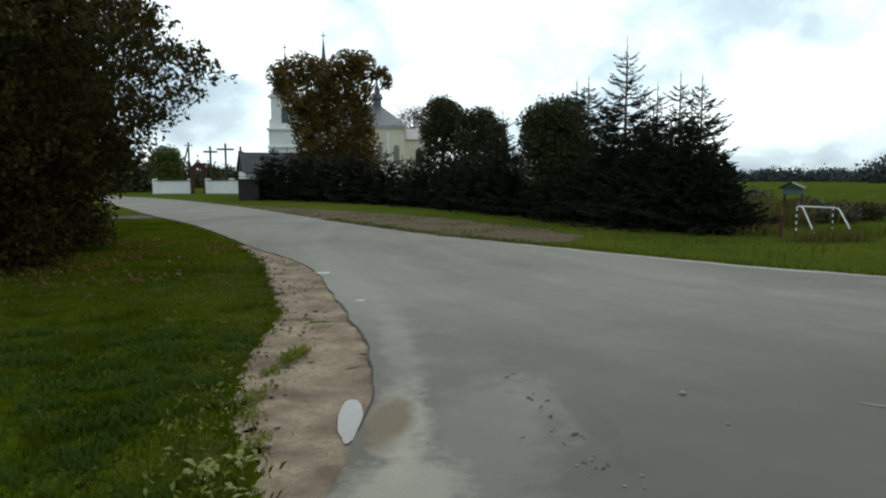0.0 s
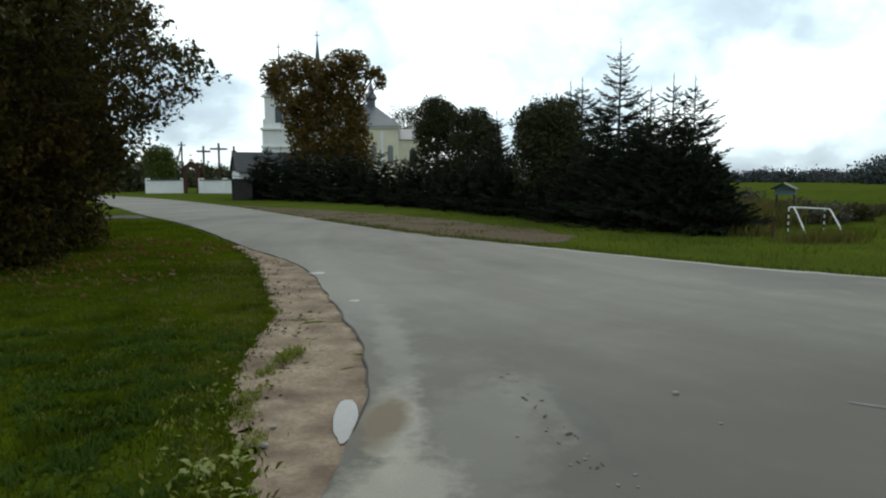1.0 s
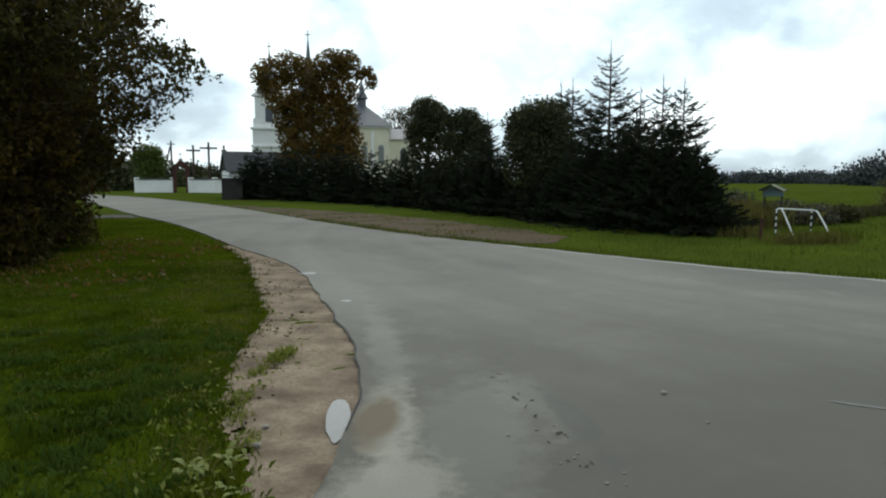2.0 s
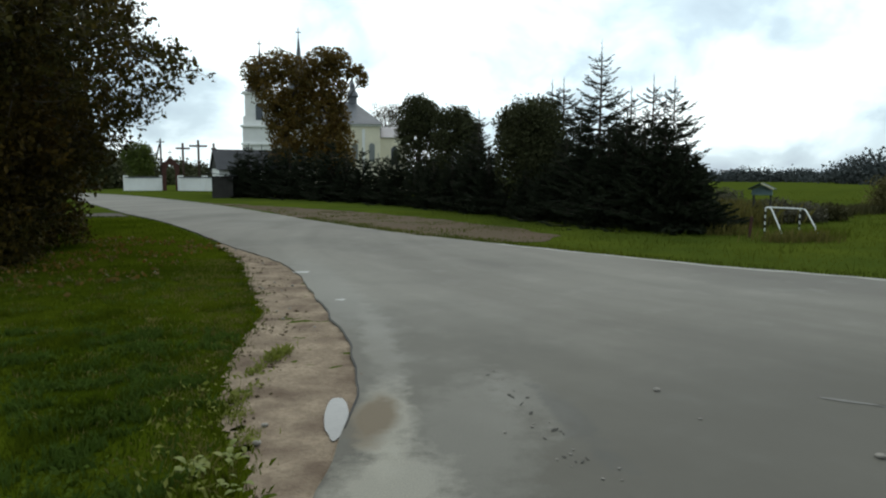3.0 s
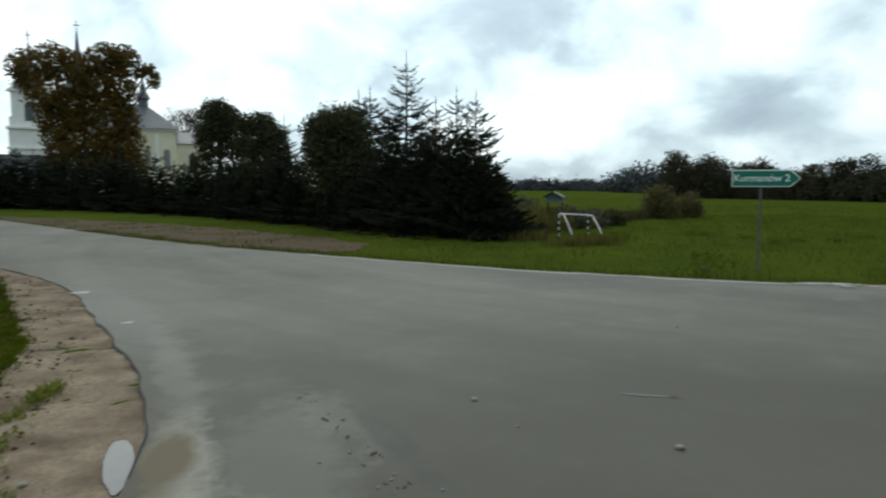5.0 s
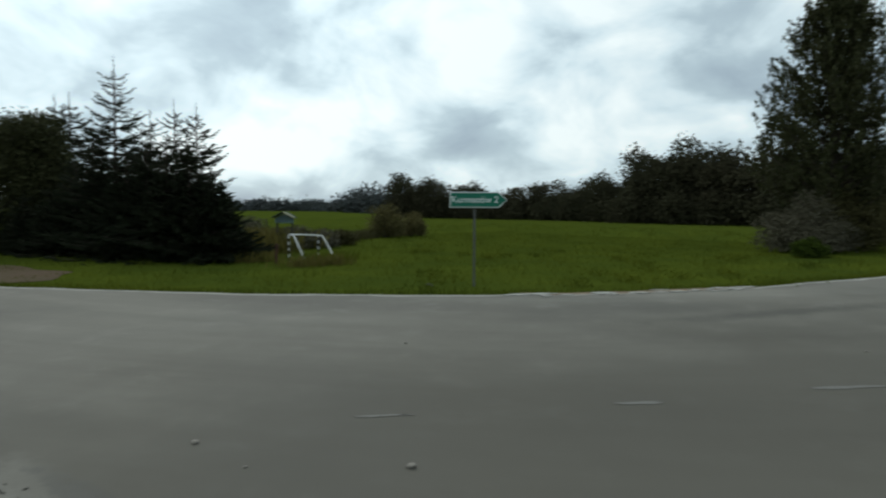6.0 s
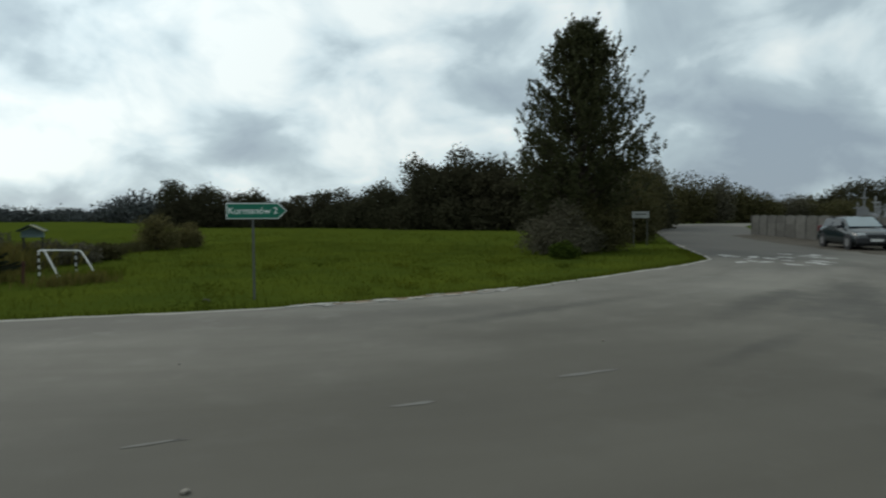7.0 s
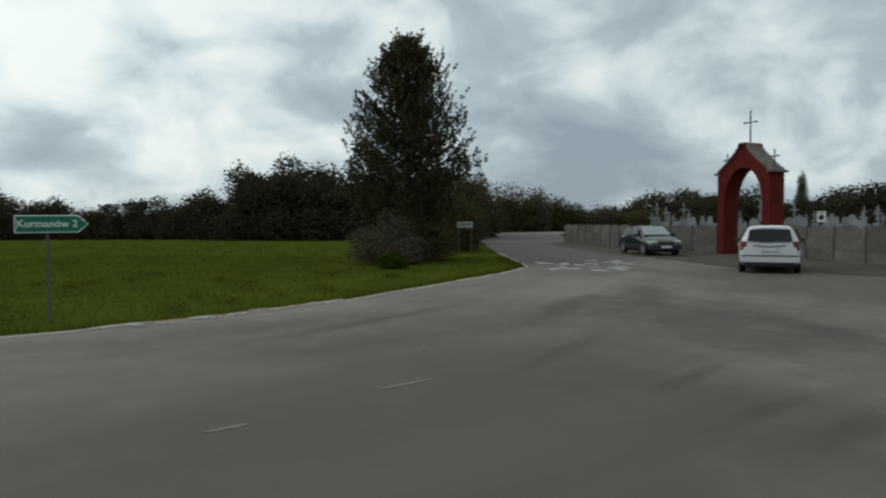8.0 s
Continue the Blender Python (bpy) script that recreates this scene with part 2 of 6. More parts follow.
M_PAINT = material("worn_white_road_paint", (0.50, 0.49, 0.46), 0.8, 0.4, 4.0, 50.0, 0.3, 60.0, dark=(0.22, 0.215, 0.20))
M_PAINT_FAINT = material("faded_road_paint", (0.158, 0.150, 0.134), 0.8, 0.5, 9.0, 60.0, 0.3, 60.0, dark=(0.115, 0.109, 0.097))
M_WATER = material("puddle_water", (0.12, 0.11, 0.095), 0.08, 0.3, 3.0, 30.0, 0.0, spec=0.65)
M_STONE = material("pebble", (0.30, 0.27, 0.23), 0.9, 0.4, 8.0, 60.0, 0.4, obrand=0.6)
M_BARK = material("bark", (0.085, 0.070, 0.055), 0.95, 0.4, 3.0, 25.0, 0.9, 20.0, spec=0.1)
M_LEAF_NEAR = material("broad_leaves_turning", (0.046, 0.046, 0.008), 0.7, 0.36, 0.36, 4.0, 0, dark=(0.115, 0.056, 0.008), spec=0.10, island=0.8,
                       tint=(0.010, 0.012, 0.003), through_light=0.25)
M_LEAF_BROWN = material("chestnut_leaves_browned", (0.130, 0.082, 0.016), 0.6, 0.4, 0.3, 2.0, 0, dark=(0.050, 0.054, 0.014), spec=0.2, island=0.6,
                        tint=(0.180, 0.092, 0.014), through_light=0.35)
M_LEAF_DARK = material("dark_green_leaves", (0.046, 0.052, 0.022), 0.6, 0.2, 0.4, 3.0, 0, dark=(0.030, 0.036, 0.017), spec=0.06, island=0.6,
                       tint=(0.075, 0.072, 0.032), through_light=0.15)
# leaf colour lifted towards brown-grey to carry a slight haze
M_WOOD_NEAR = material("field_wood_leaves", (0.048, 0.049, 0.028), 0.9, 0.3, 0.12, 1.0, 0, dark=(0.066, 0.056, 0.034), spec=0.0, island=0.35,
                       tint=(0.036, 0.038, 0.023), through_light=0.15)
M_LEAF_REED = material("yellowing_reed_leaves", (0.150, 0.125, 0.050), 0.8, 0.3, 0.5, 3.0, 0, dark=(0.085, 0.080, 0.034), spec=0.05, island=0.5,
                       tint=(0.070, 0.070, 0.030), through_light=0.2)
M_LEAF_OLIVE = material("olive_shrub_leaves", (0.066, 0.064, 0.025), 0.65, 0.2, 0.3, 2.0, 0, dark=(0.052, 0.052, 0.024), spec=0.05, island=0.5,
                        tint=(0.086, 0.070, 0.032), through_light=0.12)
M_LEAF_LIME = material("fresh_green_leaves", (0.095, 0.125, 0.020), 0.6, 0.2, 0.4, 3.0, 0, dark=(0.055, 0.075, 0.014), spec=0.2, island=0.6,
                       tint=(0.060, 0.080, 0.016), through_light=0.2)
M_LEAF_GREEN = material("deep_green_leaves", (0.050, 0.072, 0.012), 0.85, 0.2, 0.4, 3.0, 0, dark=(0.028, 0.044, 0.009), spec=0.0, island=0.6,
                        tint=(0.034, 0.050, 0.013), through_light=0.15)
M_LEAF_GREY = material("grey_green_scrub", (0.088, 0.080, 0.048), 0.75, 0.2, 0.3, 2.0, 0, dark=(0.045, 0.045, 0.034), spec=0.15, island=0.6,
                       tint=(0.095, 0.088, 0.060), through_light=0.15)
M_NEEDLE = material("spruce_needles", (0.027, 0.034, 0.018), 0.6, 0.2, 1.0, 8.0, 0, dark=(0.017, 0.022, 0.013), spec=0.08, island=0.6,
                    tint=(0.050, 0.058, 0.036), through_light=0.08)
# haze of distance painted into the leaf colour: paler and bluer
M_WOODLAND = material("hazed_woodland_leaves", (0.070, 0.080, 0.082), 0.8, 0.3, 0.05, 0.4, 0, dark=(0.072, 0.074, 0.066), spec=0.1, island=0.5,
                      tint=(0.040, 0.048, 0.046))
M_WHITE_WALL = material("whitewashed_plaster", (0.86, 0.85, 0.82), 0.85, 0.25, 0.8, 18.0, 0.3, 30.0, dark=(0.68, 0.66, 0.62))
M_CREAM = material("cream_plaster", (0.82, 0.75, 0.58), 0.85, 0.2, 0.6, 14.0, 0.3, 30.0, dark=(0.52, 0.47, 0.36))
M_TIN = material("grey_sheet_roof", (0.125, 0.130, 0.140), 0.5, 0.25, 0.6, 12.0, 0.1, 20.0, metal=0.3)
M_DARK_ROOF = material("dark_tarred_roof", (0.040, 0.042, 0.048), 0.7, 0.3, 1.0, 20.0, 0.4, 30.0)
M_DARK_WOOD = material("weathered_dark_boards", (0.055, 0.050, 0.045), 0.9, 0.35, 2.0, 30.0, 0.5, 40.0, obrand=0.4)
M_CROSS_WOOD = material("brown_timber", (0.070, 0.045, 0.032), 0.85, 0.3, 3.0, 30.0, 0.4, 40.0)
M_BRICK = material("red_painted_brick", (0.140, 0.019, 0.015), 0.85, 0.35, 0.9, 16.0, 0.4, 30.0, dark=(0.070, 0.012, 0.010), spec=0.1)
M_BRICK_OLD = material("dark_red_brick", (0.085, 0.036, 0.028), 0.9, 0.3, 1.0, 20.0, 0.5, 30.0)
M_TILE = material("grey_brown_roof_tile", (0.22, 0.185, 0.165), 0.8, 0.3, 2.0, 25.0, 0.4, 40.0, obrand=0.7, tint=(0.085, 0.068, 0.062))
M_CONCRETE = material("weathered_concrete", (0.165, 0.160, 0.145), 0.9, 0.4, 1.0, 22.0, 0.5, 40.0, dark=(0.050, 0.048, 0.042), obrand=0.6)
M_GRANITE = material("grave_stone", (0.36, 0.36, 0.37), 0.4, 0.3, 4.0, 40.0, 0.1, 40.0, obrand=0.7, tint=(0.15, 0.15, 0.155))
M_STEEL = material("galvanised_steel", (0.34, 0.35, 0.35), 0.5, 0.25, 6.0, 60.0, 0.1, 60.0, metal=0.6)
M_STEEL_DULL = material("dull_galvanised_steel", (0.115, 0.122, 0.112), 0.7, 0.3, 6.0, 60.0, 0.1, 60.0, metal=0.3)
M_IRON = material("dark_wrought_iron", (0.045, 0.042, 0.042), 0.6, 0.3, 6.0, 50.0, 0.2, 60.0, metal=0.4)
M_SIGN_GREEN = material("green_sign_sheeting", (0.000, 0.150, 0.088), 0.4, 0.12, 3.0, 30.0, 0.0, dark=(0.0, 0.085, 0.05), spec=0.4)
M_SIGN_OLD = material("weathered_sign_sheeting", (0.40, 0.41, 0.40), 0.6, 0.2, 3.0, 30.0, 0.0, dark=(0.28, 0.28, 0.27))
M_SIGN_WHITE = material("white_sign_sheeting", (0.78, 0.80, 0.78), 0.4, 0.1, 3.0, 30.0, 0.0, dark=(0.6, 0.62, 0.6))
M_WHITE_PAINT = material("white_gloss_paint", (0.76, 0.76, 0.74), 0.5, 0.2, 4.0, 40.0, 0.1, 50.0, dark=(0.50, 0.49, 0.46))
M_BLACK_PAINT = material("black_paint", (0.018, 0.018, 0.018), 0.6, 0.2, 4.0, 40.0, 0.1, 50.0)
M_PALE_BLUE = material("pale_blue_board", (0.20, 0.29, 0.30), 0.7, 0.25, 3.0, 30.0, 0.2, 40.0)
M_YELLOW_TRIM = material("pale_yellow_trim", (0.62, 0.58, 0.38), 0.7, 0.2, 3.0, 30.0, 0.1, 40.0)
M_GREEN_ROOF = material("dark_green_roof", (0.030, 0.050, 0.038), 0.7, 0.2, 3.0, 30.0, 0.1, 40.0)
M_RED_POST = material("rusty_red_post", (0.075, 0.030, 0.022), 0.8, 0.3, 4.0, 30.0, 0.2, 40.0)
M_CAR_WHITE = material("white_car_paint", (0.60, 0.61, 0.64), 0.25, 0.08, 1.5, 20.0, 0.0, dark=(0.55, 0.55, 0.56), spec=0.6)
M_CAR_GREEN = material("dark_teal_car_paint", (0.012, 0.021, 0.024), 0.18, 0.1, 1.5, 20.0, 0.0, spec=0.7)
M_CAR_GLASS = material("tinted_car_glass", (0.010, 0.012, 0.015), 0.10, 0.1, 2.0, 20.0, 0.0, spec=0.35)
M_RUBBER = material("black_rubber", (0.020, 0.020, 0.020), 0.85, 0.2, 5.0, 40.0, 0.2, 40.0)
M_PLASTIC = material("dark_grey_plastic", (0.030, 0.030, 0.032), 0.6, 0.2, 5.0, 40.0, 0.1, 40.0)
M_RIM = material("silver_rim", (0.40, 0.41, 0.42), 0.35, 0.2, 6.0, 40.0, 0.0, metal=0.7)
M_TAIL = material("red_lamp_lens", (0.17, 0.030, 0.030), 0.2, 0.1, 5.0, 40.0, 0.0, spec=0.6)
M_LAMP = material("clear_lamp_lens", (0.55, 0.57, 0.58), 0.12, 0.1, 5.0, 40.0, 0.0, spec=0.8)
M_PLATE = material("white_plate", (0.62, 0.62, 0.60), 0.5, 0.1, 5.0, 40.0, 0.0)
M_GLASS_DARK = material("dark_window_glass", (0.030, 0.036, 0.042), 0.08, 0.1, 1.0, 10.0, 0.0, spec=0.7)
M_GLASS_PALE = material("pale_leaded_glass", (0.22, 0.23, 0.22), 0.25, 0.2, 1.0, 10.0, 0.0, spec=0.6)
# sky reflection put into the base colour, far paler than M_CAR_GLASS
M_WINDSCREEN = material("windscreen_painted_sheen", (0.20, 0.26, 0.28), 0.08, 0.1, 2.0, 20.0, 0.0, spec=0.9)


# ------------------------------------------------------------ mesh helpers
def fast_mesh(name, verts, faces, mats, smooth=False):
    """A mesh out of arrays; all faces have the same number of corners."""
    verts, faces = np.asarray(verts, np.float32), np.asarray(faces, np.int32)
    me = bpy.data.meshes.new(name)
    k = faces.shape[1]
    me.vertices.add(len(verts))
    me.vertices.foreach_set("co", verts.ravel())
    me.loops.add(faces.size)
    me.loops.foreach_set("vertex_index", faces.ravel())
    me.polygons.add(len(faces))
    me.polygons.foreach_set("loop_start", np.arange(0, faces.size, k, dtype=np.int32))
    me.polygons.foreach_set("loop_total", np.full(len(faces), k, np.int32))
    me.update(calc_edges=True)
    me.validate()
    me.materials.append(mats)
    if smooth:
        me.polygons.foreach_set("use_smooth", np.ones(len(faces), bool))
    return me


def part(name, bm, mat, parent=None, label="", m=None, smooth=False):
    """Links a bmesh (or a ready mesh) as one mesh object under a thing or a part."""
    if isinstance(bm, bmesh.types.BMesh):
        me = bpy.data.meshes.new(name)
        bm.normal_update()
        bm.to_mesh(me)
        bm.free()
        me.materials.append(mat)
    else:
        me = bm
    if smooth:
        me.polygons.foreach_set("use_smooth", np.ones(len(me.polygons), bool))
    ob = new(name, me)
    if parent:
        ob.parent = parent
    if m is not None:
        ob.matrix_basis = m
    if label:
        ob["label"] = label
    return ob


def thing(name, m, label, category, group="", kind=""):
    e = new(name)
    e.empty_display_size = 0.2
    e.matrix_basis = m
    return tagged(e, label, category, group, kind)


def box_bm(sx, sy, sz, m=None, bevel=0.0, bm=None):
    """A bevelled box that stands on z = 0 of m, centred in x and y."""
    own = bmesh.new()
    bmesh.ops.create_cube(own, size=1.0)
    bmesh.ops.scale(own, vec=(sx, sy, sz), verts=own.verts)
    bmesh.ops.translate(own, vec=(0, 0, sz / 2), verts=own.verts)
    if bevel:
        bmesh.ops.bevel(own, geom=own.edges[:], offset=bevel, segments=2, profile=0.6, affect="EDGES")
    if m is not None:
        bmesh.ops.transform(own, matrix=m, verts=own.verts)
    if bm is None:
        return own
    tmp = bpy.data.meshes.new("tmp")
    own.to_mesh(tmp)
    own.free()
    bm.from_mesh(tmp)
    bpy.data.meshes.remove(tmp)
    return bm


def prism_bm(outline, depth, bevel=0.0, bm=None, m=None):
    """An outline in x-z, drawn out along y by depth, centred."""
    own = bmesh.new()
    a = [own.verts.new((x, -depth / 2, z)) for x, z in outline]
    b = [own.verts.new((x, depth / 2, z)) for x, z in outline]
    own.faces.new(a)
    own.faces.new(b[::-1])
    n = len(a)
    for i in range(n):
        own.faces.new((a[i], b[i], b[(i + 1) % n], a[(i + 1) % n]))
    bmesh.ops.recalc_face_normals(own, faces=own.faces)
    if bevel:
        bmesh.ops.bevel(own, geom=own.edges[:], offset=bevel, segments=2, profile=0.6, affect="EDGES")
    if m is not None:
        bmesh.ops.transform(own, matrix=m, verts=own.verts)
    if bm is None:
        return own
    tmp = bpy.data.meshes.new("tmp")
    own.to_mesh(tmp)
    own.free()
    bm.from_mesh(tmp)
    bpy.data.meshes.remove(tmp)
    return bm


def tube_bm(points, radii, sides=8, bm=None, cap=True):
    bm = bm or bmesh.new()
    rings = []
    pts = [Vector(p) for p in points]
    for i, p in enumerate(pts):
        d = (pts[min(i + 1, len(pts) - 1)] - pts[max(i - 1, 0)]).normalized()
        q = d.to_track_quat("Z", "Y")
        r = radii[i] if hasattr(radii, "__len__") else radii
        rings.append([bm.verts.new(p + q @ Vector((r * math.cos(a), r * math.sin(a), 0))) for a in (2 * math.pi * k / sides for k in range(sides))])
    for a, b in zip(rings, rings[1:]):
        for k in range(sides):
            bm.faces.new((a[k], a[(k + 1) % sides], b[(k + 1) % sides], b[k]))
    if cap:
        bm.faces.new(rings[0][::-1])
        bm.faces.new(rings[-1])
    return bm


def lathe_bm(profile, sides=24):
    """A profile of (radius, height) turned round z."""
    bm = bmesh.new()
    rings = [[bm.verts.new((r * math.cos(a), r * math.sin(a), z)) for a in (2 * math.pi * k / sides for k in range(sides))] for r, z in profile]
    for a, b in zip(rings, rings[1:]):
        for k in range(sides):
            bm.faces.new((a[k], a[(k + 1) % sides], b[(k + 1) % sides], b[k]))
    bm.faces.new(rings[0][::-1])
    bm.faces.new(rings[-1])
    return bm


def inside(poly, x, y):
    """Which of the points lie in the polygon."""
    x, y = np.asarray(x), np.asarray(y)
    ok = np.zeros(x.shape, bool)
    n = len(poly)
    for i in range(n):
        (x0, y0), (x1, y1) = poly[i], poly[(i + 1) % n]
        if y0 == y1:
            continue
        ok ^= ((y0 > y) != (y1 > y)) & (x < (x1 - x0) * (y - y0) / (y1 - y0) + x0)
    return ok


def smooth_line(points, step=0.5, wobble=0.0, freq=1.0):
    """A Catmull-Rom line through the points, with an uneven edge."""
    p = [Vector((*q, 0)) for q in points]
    p = [2 * p[0] - p[1]] + p + [2 * p[-1] - p[-2]]
    out = []
    for i in range(1, len(p) - 2):
        n = max(2, int((p[i + 1] - p[i]).length / step))
        for k in range(n):
            t = k / n
            a, b, c, d = p[i - 1:i + 3]
            q = 0.5 * ((2 * b) + (c - a) * t + (2 * a - 5 * b + 4 * c - d) * t * t + (3 * b - a - 3 * c + d) * t ** 3)
            if wobble:
                q = q + Vector((noise.noise(q * freq), noise.noise(q * freq + Vector((9, 4, 2))), 0)) * wobble
            out.append((q.x, q.y))
    out.append(tuple(p[-2][:2]))
    return out


def sheet(name, outline, z, mat, thick=0.0, label="", category="", kind="structure"):
    """A flat patch of ground with a true edge of its own."""
    bm = bmesh.new()
    vs = [bm.verts.new((x, y, z)) for x, y in outline]
    f = bm.faces.new(vs)
    if f.calc_area() and f.normal.z < 0:
        f.normal_flip()
    if thick:
        low = [bm.verts.new((x, y, z - thick)) for x, y in outline]
        n = len(vs)
        for i in range(n):
            bm.faces.new((vs[i], vs[(i + 1) % n], low[(i + 1) % n], low[i]))
    bmesh.ops.triangulate(bm, faces=[f])
    bmesh.ops.recalc_face_normals(bm, faces=bm.faces)
    up_faces = [q for q in bm.faces if abs(q.normal.z) > 0.9]
    if up_faces and sum(q.normal.z for q in up_faces) < 0:
        bmesh.ops.reverse_faces(bm, faces=bm.faces)
    return tagged(part(name, bm, mat), label, category, "", kind)


rng = np.random.default_rng(7)


def unit(v):
    return v / np.maximum(np.linalg.norm(v, axis=-1, keepdims=True), 1e-9)


def leaf_mesh(name, pts, size, mat, aim=None, loose=1.0, wide=0.55, fold=0.15):
    """Folded leaves: two triangles each, at the points, facing about."""
    n = len(pts)
    d = rng.normal(size=(n, 3)) * loose
    if aim is not None:
        d = d + aim
    d = unit(d)
    side = unit(np.cross(d, rng.normal(size=(n, 3))))
    nor = np.cross(d, side)
    s = (size * (0.6 + 0.8 * rng.random(n)))[:, None]
    base, tip = pts - d * s * 0.5, pts + d * s * 0.5
    l = pts - side * s * wide * 0.5 + nor * s * fold
    r = pts + side * s * wide * 0.5 + nor * s * fold
    v = np.stack([base, r, tip, l], 1).reshape(-1, 3)
    i = np.arange(n)[:, None] * 4
    f = np.concatenate([i + [0, 1, 2], i + [0, 2, 3]], 1).reshape(-1, 3)
    return fast_mesh(name, v, f, mat)


def lobe_points(lobes, count, shell=0.35, gap=0.0, gap_size=1.0, low=-1.0):
    """Points scattered in the outer part of overlapping lobes (x, y, z, rx, ry, rz), with holes."""
    w = np.array([(l[3] * l[4] * l[5]) ** (2 / 3) for l in lobes])
    k = rng.choice(len(lobes), count, p=w / w.sum())
    lo = np.array(lobes)[k]
    d = unit(rng.normal(size=(count, 3)))
    d[:, 2] = np.where(d[:, 2] < low, -d[:, 2], d[:, 2])
    r = 1 - shell * rng.random(count) ** 1.3
    r *= 1 + 0.045 * rng.normal(size=count)
    p = lo[:, :3] + d * lo[:, 3:] * r[:, None]
    if gap:
        keep = np.array([noise.noise(Vector(q) / gap_size) < 0.5 - gap for q in p])
        p = p[keep]
    return p[p[:, 2] > 0.05]


def broad_tree(name, x, y, height, lobes, leaves, size, mat, label, trunk=0.2, bark=None, gap=0.15, gap_size=0.9, shell=0.5, group="", category="tree", lean=0.0):
    """A tapered trunk with limbs to every lobe of the crown, and a crown of single leaves."""
    root = thing(name, pose(x, y, 0), label, category, group)
    bm = bmesh.new()
    top = height * 0.72
    spine = [(lean * t + 0.06 * math.sin(3 * t + x), 0.06 * math.cos(2.3 * t + y), t * top - 0.1) for t in (0, 0.08, 0.3, 0.55, 0.8, 1.0)]
    tube_bm(spine, [trunk * 1.35, trunk, trunk * 0.85, trunk * 0.6, trunk * 0.35, trunk * 0.12], 9, bm)
    for i, l in enumerate(lobes):
        t = min(0.95, max(0.12, (l[2] - 0.35 * l[5]) / top * 0.7))
        a = Vector((lean * t, 0, t * top))
        b = Vector(l[:3])
        mid_ = a.lerp(b, 0.5) + Vector((0, 0, -0.08 * (b - a).length))
        tube_bm([a, mid_, b], [trunk * 0.42, trunk * 0.25, trunk * 0.06], 5, bm)
        for j in range(5):
            q = b + Vector((math.cos(i + j * 1.3) * l[3], math.sin(i + j * 1.3) * l[4], (0.6 * math.sin(2.1 * j + i)) * l[5])) * 0.85
            tube_bm([mid_.lerp(b, 0.6), b.lerp(q, 0.5), q], [trunk * 0.14, trunk * 0.07, trunk * 0.02], 4, bm)
    part("trunk", bm, bark or M_BARK, root)
    p = lobe_points(lobes, leaves, shell, gap, gap_size)
    part("crown", leaf_mesh("crown", p, size, mat, aim=np.array([0, 0, -0.35])), mat, root)
    return root


